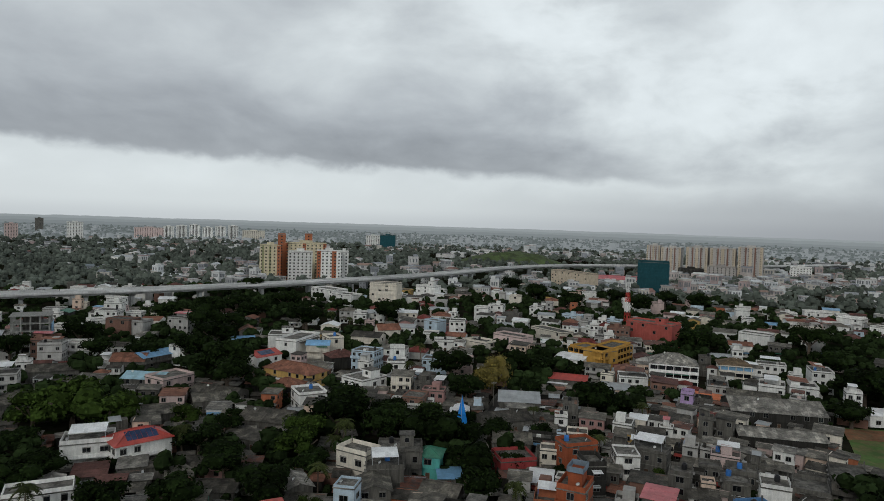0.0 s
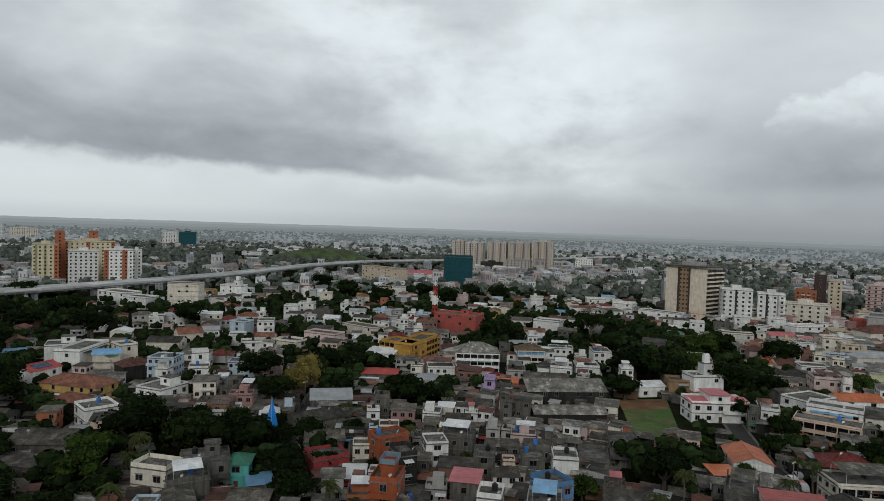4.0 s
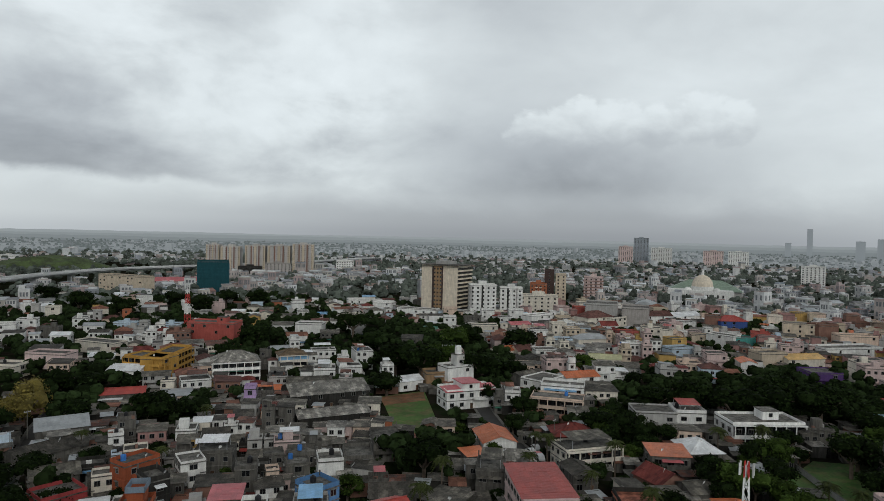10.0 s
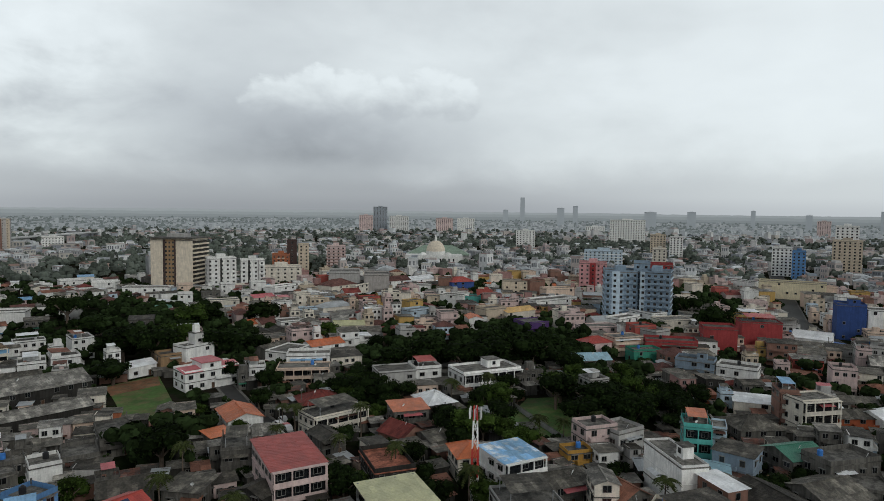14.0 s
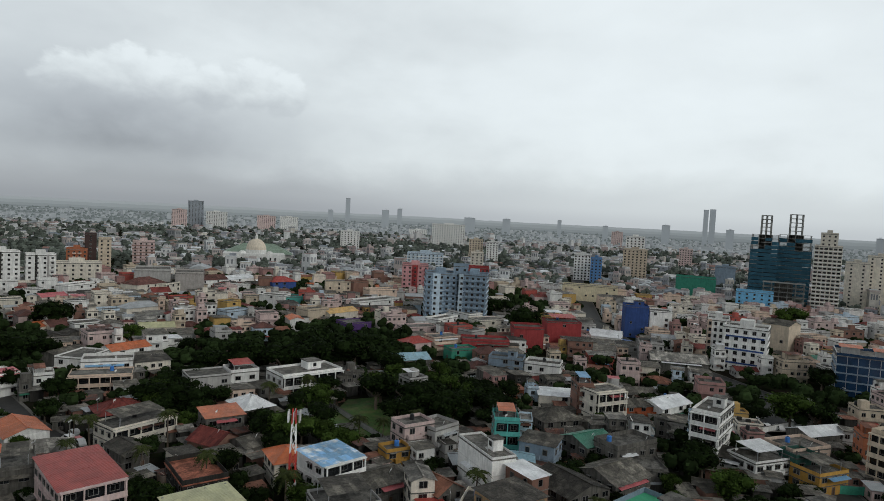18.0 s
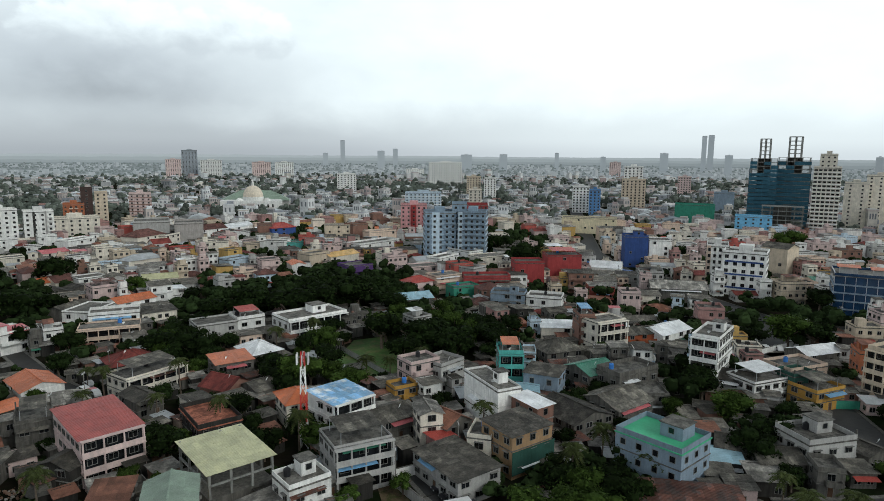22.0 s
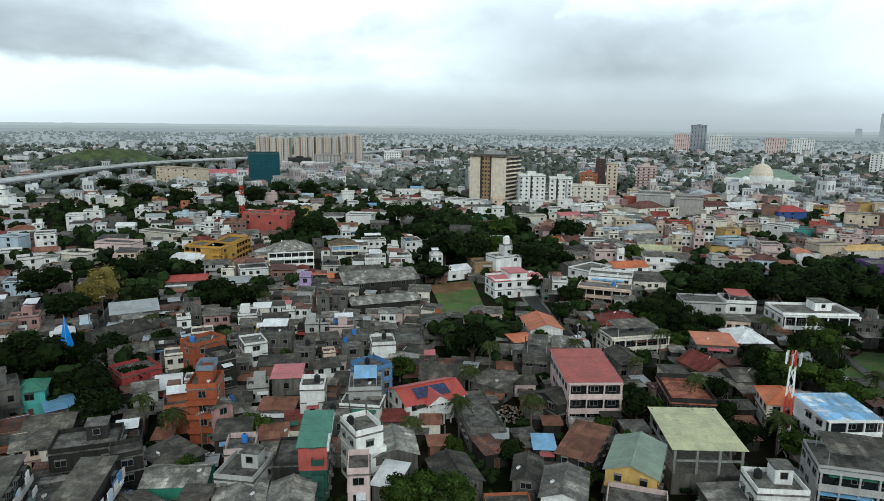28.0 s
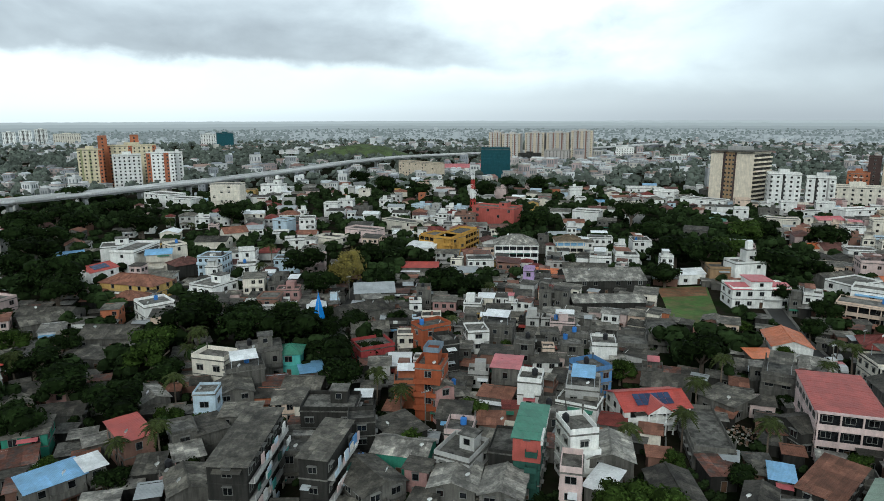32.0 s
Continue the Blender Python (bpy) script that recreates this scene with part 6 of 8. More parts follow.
# white drum store
e = thing("storage_drum", -398, 807, 0, 0, "wide white round storage drum", "storage tank")
part("drum_wall", Geo().tube(0, 0, 0, 9, 12, 12, 28, cap=False).mesh("drum_wall", wall_mat("white")), e)
part("drum_roof", Geo().tube(0, 0, 9, 11, 12.2, .5, 28).mesh("drum_roof", roof_mat("lightgrey")), e)
FOOT.append((-398, 807, 14))
e = thing("flag_banner", 7.2, 186.1, 0, 0, "bright blue cloth banner hung on a tall pole", "banner")
part("pole", Geo().tube(0, 0, 0, 13, .08, .06, 8).mesh("pole", M_METAL), e)
part("cloth", Geo().tri((.1, 0, 12.6), (-1.6, .4, 4.0), (1.8, -.2, 4.6)).tri((.1, .12, 12.6), (1.8, .0, 4.6), (-1.6, .55, 4.0)).quad((-1.6, .4, 4), (-1.2, .6, 1.5), (1.3, .2, 2.0), (1.8, -.2, 4.6)).mesh("cloth", roof_mat("banner")), e, label="bright blue cloth")


# ---- vehicles, poles and walls ----
PAINT = {"white": (.72, .72, .71), "silver": (.42, .43, .44), "red": (.42, .03, .03), "dark": (.03, .03, .035), "blue": (.04, .12, .35)}


def car(x, y, rot, col="white", long=4.3, tall=1.5, kind="car"):
    """A parked vehicle: body, cabin glass, lamps and four wheels."""
    e = thing(kind, x, y, 0.12, rot, f"{col} {kind} standing at the roadside", kind, "vehicles")
    key = (col, long, tall)
    if key not in CACHE:
        w, m = 1.72 if kind != "bus" else 2.4, mat("paint_" + col, PAINT[col], 0.3, 0.08, 1.0, spec=0.6)
        L2, hz_ = long / 2, tall * (.55 if kind == "car" else .5)
        prof = [(-L2, .3), (L2, .3), (L2, hz_ - .08), (L2 * .62, hz_), (L2 * .30, tall), (-L2 * .55, tall), (-L2 * .85, hz_ + .05), (-L2, hz_ - .05)] if kind == "car" else [(-L2, .35), (L2, .35), (L2, hz_), (L2 - .25, tall), (-L2, tall)]
        g, n = Geo(), len(prof)
        g.v = [(px, -w / 2, pz) for px, pz in prof] + [(px, w / 2, pz) for px, pz in prof]
        g.f = [tuple(range(n)), tuple(range(2 * n - 1, n - 1, -1))] + [(i, n + i, n + (i + 1) % n, (i + 1) % n) for i in range(n)]
        g.m = [0] * len(g.f)
        body = g.mesh("body", m)
        lo, hi = hz_ + .06, tall - .1
        side = Geo().box(-L2 * .6, L2 * .3, -w / 2 - .015, w / 2 + .015, lo, hi).mesh("side_glass", M_GLASS)
        ws = Geo().slab((L2 * .30 + .02, -w * .42, tall - .04), (L2 * .61, -w * .42, hz_ + .05), (L2 * .61, w * .42, hz_ + .05), (L2 * .30 + .02, w * .42, tall - .04), .02).mesh("windscreen", M_GLASS)
        wheel = Geo()
        k = 12
        wheel.v = [(.31 * math.cos(.5236 * i), s, .31 + .31 * math.sin(.5236 * i)) for s in (-.1, .1) for i in range(k)]
        wheel.f = [tuple(range(k)), tuple(range(2 * k - 1, k - 1, -1))] + [(i, k + i, k + (i + 1) % k, (i + 1) % k) for i in range(k)]
        wheel.m = [0] * (k + 2)
        lamp = Geo().box(-.03, .03, -.16, .16, -.07, .07).mesh("lamp", M_STEELW)
        CACHE[key] = (body, side, ws, wheel.mesh("wheel", M_TANK), lamp, w)
    body, side, ws, wheel, lamp, w = CACHE[key]
    part("body", body, e)
    part("side_glass", side, e)
    if kind == "car":
        part("windscreen", ws, e)
    for sx in (-.62, .62):
        for sy in (-1, 1):
            part("wheel", wheel, e, pose(sx * long / 2, sy * (w / 2 - .06), 0))
    for sy in (-1, 1):
        part("headlamp", lamp, e, pose(long / 2, sy * w * .36, .62))


def pole(x, y, rot):
    """A concrete utility pole with crossarm and insulators."""
    e = thing("utility_pole", x, y, 0, rot, "slim concrete utility pole with a crossarm", "utility pole", "utility poles")
    if "pole" not in CACHE:
        CACHE["pole"] = Geo().tube(0, 0, 0, 8.5, .15, .09, 8).mesh("shaft", M_CONC)
        CACHE["arm"] = Geo().box(-.9, .9, -.06, .06, 7.9, 8.05).mesh("crossarm", M_METAL)
        CACHE["ins"] = Geo().tube(0, 0, 0, .22, .05, .04, 6).mesh("insulator", M_STEELW)
    part("shaft", CACHE["pole"], e)
    part("crossarm", CACHE["arm"], e)
    for k in (-.8, -.3, .3, .8):
        part("insulator", CACHE["ins"], e, pose(k, 0, 8.05))


def garden_wall(x0, y0, x1, y1, h, wk):
    """A plastered boundary wall with a coping."""
    d = Vector((x1 - x0, y1 - y0, 0))
    e = thing("boundary_wall", x0, y0, 0, math.degrees(math.atan2(d.y, d.x)), f"{WALL_WORDS.get(wk, wk)} boundary wall with flat coping", "wall", "boundary walls")
    part("wall_panel", Geo().box(0, d.length, -.1, .1, 0, h).mesh("wall_panel", wall_mat(wk)), e)
    part("coping", Geo().box(-.05, d.length + .05, -.16, .16, h, h + .08).mesh("coping", M_CONC), e)


car(133.2, 129.5, 70, "white")
car(132.4, 125.8, 250, "red")
car(136.7, 131.1, 60, "white")
car(131.8, 124.6, 60, "silver")
car(223.1, -55.2, 20, "white")
car(230.8, -61.2, 30, "silver")
car(222.0, -51.6, 200, "white")
car(233.7, -81.4, 80, "red")
car(267.9, -88.6, 40, "silver")
car(242.4, -64.9, 70, "white")
car(134.5, 8.4, 60, "dark")
car(109.5, 27.3, 130, "dark")
car(107.1, 25.2, 130, "dark")
car(12.5, 206.4, 80, "white")
car(371.1, 8.4, 60, "white")
car(356.7, -4.0, 60, "silver")
car(327.5, -13.4, 60, "red")
car(315.0, -18.2, 230, "white")
car(310.3, -24.2, 230, "silver")
car(297.0, -39.9, 30, "dark")
car(512.3, 78.9, 85, "white")
car(573.3, 93.7, 85, "silver")
car(471.6, 70.4, 265, "red")
car(543.4, 85.8, 265, "white")
car(24.8, 116.0, 10, "white")
car(76.3, 74.4, 100, "white")
car(345.0, -9.7, 60, "blue", 9.0, 2.9, "bus")
car(358.8, -50.1, 150, "white", 9.0, 2.9, "bus")
car(358.8, 0.5, 60, "red", 9.0, 2.9, "bus")
pole(126.2, 122.4, 20)
pole(143.1, 129.9, 20)
pole(160.8, 136.8, 20)
pole(112.6, 118.7, 20)
pole(203.6, -44.7, 20)
pole(234.4, -66.4, 20)
pole(258.2, -83.8, 20)
pole(325.3, -6.6, 20)
pole(290.7, -20.6, 20)
pole(13.9, 201.6, 20)
pole(19.4, 220.7, 20)
pole(25.0, 119.7, 20)
pole(107.6, 35.9, 20)
pole(121.7, 27.2, 20)
garden_wall(109.3, 38.6, 117.4, 30.2, 2.2, "white")
garden_wall(115.0, 29.3, 105.6, 23.9, 2.2, "grey")
garden_wall(216.2, -48.7, 234.4, -66.4, 1.8, "white")
garden_wall(108.9, 36.9, 98.6, 24.9, 2.0, "lightgrey")
garden_wall(187.3, 9.2, 199.9, 4.8, 2.0, "grey")
garden_wall(68.4, 101.8, 63.8, 94.5, 1.8, "redwall")
garden_wall(187.3, 82.9, 160.9, 52.4, 1.6, "lightgrey")
garden_wall(172.3, -52.9, 175.5, -70.0, 2.2, "green")

car(102.0, 23.2, 125, "white", 5.6, 2.4, "truck")
car(104.2, 20.6, 305, "dark")
for x, y, w, k in ((53.3, 76.8, 10.5, "b"), (47.0, 82.0, 8.5, "b"), (105.9, 82.9, 8.5, "a"), (109.0, 1.2, 10.0, "b"), (111.0, -6.4, 9.0, "a"), (103.0, -1.0, 9.5, "b"), (100.5, 4.0, 8.0, "a"), (114.6, 4.3, 6, "palm"), (119.8, -12.0, 6, "palm")):
    tree(k, x, y, w)

# ---- the houses that stand out ----
house(-49.2, 190.9, -14, 15.0, 12.0, 3.5, "gable", "grey", "asb")
house(-48.7, 173.3, -24, 17.6, 7.0, 3.2, "shed", "grey", "asb")
house(-73.7, 216.5, -18, 17.1, 10.0, 3.5, "gable", "grey", "asb")
house(-48.5, 158.4, -5, 6.4, 6.0, 3.0, "shed", "grey", "asb")
house(-54.9, 154.3, 4, 9.6, 8.0, 3.0, "gable", "pink", "asb")
house(-58.8, 147.0, 23, 5.5, 7.0, 3.0, "gable", "pink", "asb")
house(-47.7, 140.7, 3, 8.7, 7.0, 3.0, "gable", "grey", "asb")
house(-49.7, 128.1, 7, 7.3, 7.0, 5.0, "shed", "green", "asb")
house(-30.2, 120.1, 29, 5.3, 9.5, 6.5, "shed", "brown", "redsheet")
house(-39.8, 108.5, 32, 8.6, 6.0, 5.0, "shed", "grey", "blue")
house(-34.4, 111.2, 31, 3.0, 5.0, 5.3, "shed", "grey", "white")
house(-25.2, 110.6, 0, 4.4, 6.0, 4.0, "shed", "dark", "asb")
house(-22.1, 108.5, 12, 2.8, 5.0, 3.5, "flat", "pink", "conc")
house(-30.9, 141.7, 27, 5.9, 8.0, 4.0, "gable", "grey", "asb")
house(-13.4, 139.3, 9, 7.4, 8.0, 5.0, "gable", "grey", "asb")
house(-17.1, 121.8, 24, 5.8, 7.0, 5.0, "shed", "grey", "asb")
house(-21.2, 120.0, 16, 4.4, 6.0, 6.0, "flat", "grey", "conc")
house(-19.6, 114.0, 15, 4.8, 6.0, 4.0, "shed", "grey", "asb")
house(-18.4, 104.1, 14, 6.1, 8.0, 4.0, "gable", "grey", "asb")
house(6.4, 121.5, -15, 10.6, 7.7, 7.0, "flat", "dark", "conc", "box")
house(11.3, 111.9, -6, 4.8, 5.0, 8.0, "flat", "dark", "conc")
house(-18.3, 153.0, -30, 8.8, 6.0, 7.6, "flat", "cream", "conc")
house(-11.6, 147.5, 9, 8.4, 7.0, 6.5, "flat", "grey", "conc", "canopy_white")
house(-8.6, 156.8, 3, 10.6, 8.0, 7.5, "flat", "grey", "conc", "box")
house(-1.2, 156.8, -10, 5.7, 6.0, 6.0, "hip", "teal", "green")
house(3.5, 151.3, 5, 5.3, 6.0, 3.0, "shed", "grey", "blue")
house(-18.0, 132.6, -10, 4.4, 5.0, 7.6, "flat", "lightblue", "conc")
house(1.8, 140.0, -18, 8.2, 8.0, 4.0, "gable", "grey", "asb")
house(-7.0, 209.6, -14, 6.6, 8.0, 6.0, "flat", "brown", "conc")
house(-8.1, 208.1, -6, 13.8, 8.0, 4.0, "flat", "white", "conc")
house(-42.1, 211.0, 28, 9.2, 10.0, 6.0, "flat", "white", "conc")
house(-53.9, 243.3, -30, 22.4, 10.0, 5.5, "hip", "yellow", "tile")
house(-52.8, 227.0, -14, 10.0, 8.0, 4.0, "hip", "dark", "tile")
house(-72.2, 263.8, 52, 12.1, 10.0, 6.5, "gable", "white", "redsheet", "solar")
house(-72.3, 299.2, 9, 12.4, 12.0, 9.0, "flat", "white", "conc", "box")
house(-62.7, 287.9, 73, 21.6, 10.0, 9.5, "flat", "white", "conc")
house(-52.2, 279.8, 6, 9.6, 8.0, 8.5, "gable", "cream", "blue")
house(-48.0, 291.9, 30, 7.1, 9.0, 9.5, "flat", "cream", "conc")
house(-41.5, 273.9, 31, 11.5, 9.0, 5.0, "hip", "dark", "darktile")
house(-26.1, 228.7, -39, 10.5, 12.0, 7.0, "flat", "white", "conc", "box")
house(-16.7, 258.3, 1, 7.3, 8.0, 6.5, "flat", "white", "conc")
house(-17.2, 268.3, 7, 6.1, 5.0, 10.0, "flat", "white", "conc")
house(-34.5, 315.7, -14, 14.4, 10.0, 6.5, "gable", "cream", "asb")
house(-26.8, 334.3, 20, 11.3, 9.0, 7.0, "gable", "cream", "tile")
house(-40.6, 480.8, -15, 21.1, 12.0, 17.0, "flat", "cream", "conc", "bands")
house(-9.9, 526.2, -29, 17.7, 10.0, 11.0, "flat", "white", "conc", "tower")
house(-86.1, 501.3, -44, 28.4, 14.0, 9.0, "flat", "white", "conc")
house(-68.5, 477.3, -35, 18.6, 12.0, 8.0, "flat", "white", "conc")
house(-2.4, 360.2, -39, 9.5, 8.0, 8.0, "flat", "lightblue", "conc")
house(-4.1, 336.7, -3, 8.0, 9.0, 5.0, "flat", "white", "conc")
house(3.1, 316.0, 2, 10.5, 8.0, 5.0, "flat", "white", "conc")
house(-109.6, 386.1, 21, 9.7, 9.0, 6.0, "flat", "brown", "conc")
house(-108.8, 291.9, 34, 13.9, 9.0, 5.0, "gable", "white", "asb")
house(-93.7, 307.7, 19, 10.6, 9.0, 4.0, "gable", "grey", "blue")
house(-99.6, 335.4, 16, 8.1, 9.0, 4.0, "gable", "grey", "tile")
house(20.6, 317.8, -41, 13.6, 9.0, 5.0, "flat", "cream", "conc")
house(37.8, 328.6, -42, 18.4, 9.0, 6.5, "flat", "pinkish", "conc")
house(62.3, 357.6, -56, 24.3, 9.0, 5.5, "flat", "cream", "conc")
house(57.8, 494.7, -15, 8.6, 8.0, 9.0, "flat", "cream", "conc")
house(115.7, 348.9, -42, 25.5, 12.0, 12.5, "flat", "red", "conc", "box")
house(69.6, 288.9, -53, 18.3, 11.0, 8.5, "flat", "ochre", "conc", "loggia")
house(76.7, 292.7, 51, 30.0, 9.0, 8.5, "flat", "ochre", "conc", "loggia")
house(96.0, 263.7, -16, 18.5, 14.0, 8.6, "hip", "white", "asb", "loggia")
house(60.5, 287.6, -38, 13.1, 10.0, 4.5, "gable", "white", "white")
house(48.5, 251.5, -17, 19.4, 8.0, 3.8, "gable", "grey", "redsheet")
house(122.3, 266.7, -14, 12.0, 9.0, 8.0, "hip", "cream", "thatch", "blueband", "loggia")
house(27.8, 218.4, -5, 13.3, 12.0, 4.0, "gable", "grey", "lightgrey")
house(82.5, 211.7, -27, 3.8, 5.0, 9.0, "flat", "lilac", "conc")
house(110.0, 210.9, -11, 28.1, 16.0, 5.5, "gable", "dark", "asb")
house(99.0, 185.2, -12, 23.0, 9.0, 4.5, "gable", "dark", "asb")
house(112.4, 229.1, -21, 16.7, 9.0, 4.5, "gable", "dark", "asb")
house(138.8, 675.6, -63, 59.9, 14.0, 16.0, "flat", "tan", "conc")
house(201.5, 747.1, -16, 51.4, 22.0, 5.0, "gable", "white", "pinksheet")
house(165.7, 204.7, -5, 12.4, 8.0, 9.0, "flat", "white", "conc", "tower")
house(157.6, 208.8, -21, 8.0, 8.0, 6.5, "flat", "tanbrown", "conc")
house(147.4, 213.3, -5, 10.7, 8.0, 4.0, "gable", "white", "white")
house(151.5, 180.8, -16, 19.0, 10.0, 6.4, "flat", "white", "conc", "pinkwings")
house(170.4, 346.4, -41, 15.5, 10.0, 8.5, "flat", "white", "conc")
house(267.1, 303.4, -35, 17.2, 9.0, 6.5, "flat", "cream", "conc")
house(298.2, 304.5, -15, 14.4, 9.0, 5.0, "gable", "cream", "pinksheet")
house(323.7, 311.9, -1, 20.2, 9.0, 8.5, "flat", "white", "conc")
house(226.8, 241.5, -8, 11.2, 9.0, 4.5, "gable", "cream", "orange")
house(234.4, 236.3, -14, 9.3, 9.0, 4.5, "gable", "cream", "darktile")
house(241.2, 226.9, -26, 11.9, 9.0, 5.5, "flat", "white", "conc")
house(194.1, 192.1, 3, 14.2, 9.0, 4.5, "gable", "grey", "asb")
house(188.3, 178.0, 9, 15.2, 10.0, 6.5, "flat", "white", "conc")
house(85.6, 145.5, -27, 7.3, 10.0, 5.0, "flat", "grey", "conc")
house(99.1, 153.1, -27, 7.9, 14.0, 5.0, "flat", "grey", "conc")
house(76.0, 142.6, -22, 6.1, 7.0, 6.5, "flat", "white", "conc")
house(73.8, 153.7, -21, 7.0, 7.0, 5.0, "flat", "grey", "conc")
house(63.0, 123.6, 9, 6.4, 7.0, 8.5, "flat", "blue", "conc")
house(58.5, 117.6, -28, 6.8, 8.0, 7.5, "flat", "lightgrey", "conc", "canopy_blue")
house(56.0, 113.9, -40, 8.4, 6.0, 5.5, "flat", "white", "conc")
house(46.7, 95.6, -3, 5.1, 7.0, 10.0, "flat", "white", "conc")
house(41.6, 86.4, -27, 3.4, 6.0, 8.5, "flat", "pinkish", "conc")
house(70.4, 112.2, -6, 13.8, 10.0, 5.0, "gable", "white", "redsheet", "solar", "crossgable")
house(81.1, 122.0, -31, 10.3, 9.0, 4.0, "gable", "grey", "asb")
house(88.9, 111.7, -68, 8.2, 8.0, 3.8, "shed", "grey", "asb")
house(75.0, 99.8, -23, 7.1, 18.0, 3.8, "flat", "grey", "conc")
house(52.7, 94.7, -24, 7.4, 9.0, 5.5, "gable", "grey", "asb")
house(47.7, 87.0, -48, 3.9, 7.0, 4.5, "shed", "grey", "white")
house(57.7, 82.8, -16, 6.9, 9.0, 4.5, "gable", "grey", "asb")
house(69.6, 88.2, -12, 4.6, 6.0, 3.2, "shed", "dark", "rust")
house(27.8, 126.1, -26, 5.6, 7.0, 11.5, "flat", "orange", "conc", "bluetop")
house(28.8, 124.2, 12, 3.9, 7.0, 8.0, "gable", "pink", "asb")
house(35.2, 143.8, 7, 4.3, 7.0, 10.0, "flat", "dark", "conc")
house(35.0, 159.2, 19, 8.6, 6.0, 9.0, "flat", "orange", "conc")
house(19.7, 160.7, 13, 9.2, 8.0, 4.5, "flat", "redwall", "conc")
house(20.9, 176.1, -3, 10.0, 9.0, 4.0, "gable", "grey", "asb")
house(20.2, 195.6, 21, 15.2, 10.0, 4.0, "gable", "grey", "asb")
house(47.2, 133.5, -27, 6.1, 7.0, 7.0, "shed", "grey", "pinksheet")
house(48.0, 120.7, -28, 4.9, 6.0, 8.5, "flat", "white", "conc")
house(55.6, 144.5, -24, 4.8, 6.0, 8.0, "flat", "grey", "conc")
house(46.4, 156.1, -5, 5.6, 7.0, 8.0, "flat", "white", "conc")
house(54.9, 164.1, -29, 9.4, 7.0, 6.5, "flat", "grey", "conc", "canopy_white")
house(69.9, 148.6, -18, 5.8, 7.0, 5.0, "flat", "grey", "conc")
house(18.6, 113.6, -71, 9.3, 7.0, 4.5, "shed", "dark", "asb")
house(27.0, 98.7, -42, 6.6, 8.0, 6.5, "flat", "lightgrey", "conc", "box")
house(18.2, 105.8, -28, 9.8, 7.0, 4.5, "gable", "green", "asb")
house(10.7, 96.7, 24, 7.8, 10.0, 5.0, "gable", "grey", "asb")
house(24.4, 93.1, -24, 7.4, 8.0, 5.0, "gable", "grey", "asb")
house(38.6, 96.4, -28, 4.4, 11.5, 11.0, "shed", "darkgreen", "green", "redband")
house(35.1, 99.5, -28, 4.5, 9.0, 6.5, "flat", "dark", "conc")
house(49.5, 112.1, -19, 5.2, 8.0, 5.0, "flat", "grey", "conc")
house(31.3, 89.2, -27, 6.5, 8.0, 5.0, "gable", "grey", "asb")
house(76.3, 81.1, -36, 3.5, 5.0, 5.0, "shed", "dark", "blue")
house(101.6, 96.1, -31, 11.2, 17.2, 9.5, "shed", "pinkish", "redsheet", "loggia")
house(104.0, 114.2, -44, 6.7, 9.0, 7.5, "flat", "grey", "conc", "canopy_asb")
house(95.0, 95.5, -91, 7.3, 10.0, 5.0, "gable", "dark", "asb")
house(126.2, 137.4, -28, 9.5, 13.0, 4.6, "gable", "white", "orange")
house(112.9, 131.0, -16, 5.9, 6.0, 4.0, "shed", "grey", "orange")
house(120.3, 123.9, -43, 11.9, 7.0, 3.5, "hip", "grey", "asb")
house(148.2, 127.5, -35, 12.1, 10.0, 4.5, "hip", "dark", "redtile")
house(138.6, 114.3, -20, 16.5, 9.0, 6.0, "flat", "cream", "conc", "canopy_asb", "loggia")
house(125.1, 105.2, -23, 6.6, 8.0, 5.0, "gable", "grey", "asb")
house(171.9, 154.8, -53, 18.1, 9.0, 6.0, "flat", "peach", "conc", "loggia")
house(206.2, 175.3, -19, 15.2, 9.0, 6.0, "gable", "white", "orange")
house(184.7, 163.8, -52, 15.8, 9.0, 7.0, "flat", "white", "conc")
house(182.6, 123.8, -41, 12.9, 10.0, 7.0, "flat", "lightgrey", "conc")
house(191.9, 117.1, -40, 9.4, 9.0, 7.0, "flat", "white", "conc", "canopy_redsheet")
house(198.8, 97.1, -35, 22.1, 12.0, 7.5, "flat", "white", "conc", "box", "loggia")
house(151.2, 97.7, -42, 9.8, 9.0, 6.5, "shed", "grey", "orange")
house(165.5, 97.4, -33, 9.1, 11.0, 5.0, "hip", "grey", "white")
house(139.4, 91.8, -12, 8.5, 9.0, 4.0, "gable", "brown", "redtile")
house(141.7, 82.6, -25, 8.7, 8.0, 4.0, "gable", "grey", "asb")
house(118.0, 81.8, -39, 9.2, 14.0, 5.5, "flat", "dark", "brickfloor")
house(97.9, 65.1, -35, 11.9, 14.3, 8.5, "shed", "frame", "olive")
house(81.5, 64.5, -57, 7.9, 12.0, 8.5, "gable", "yellow", "greygreen")
house(82.8, 77.4, -61, 6.2, 13.0, 5.0, "shed", "dark", "tile")
house(73.4, 57.3, -51, 8.8, 7.0, 6.5, "flat", "pinkish", "conc")
house(78.4, 62.2, -56, 8.2, 6.0, 5.0, "gable", "grey", "asb")
house(68.0, 67.0, -48, 6.6, 9.0, 6.5, "gable", "white", "asb")
house(67.9, 75.8, -44, 4.4, 8.0, 5.0, "gable", "grey", "asb")
house(88.4, 50.9, -124, 12.8, 5.9, 4.2, "shed", "grey", "asb")
house(95.2, 48.7, -37, 7.8, 6.6, 7.2, "flat", "white", "conc", "box")
house(109.6, 44.6, -48, 11.4, 9.0, 9.0, "flat", "lightgrey", "conc", "canopy_asb", "loggia")
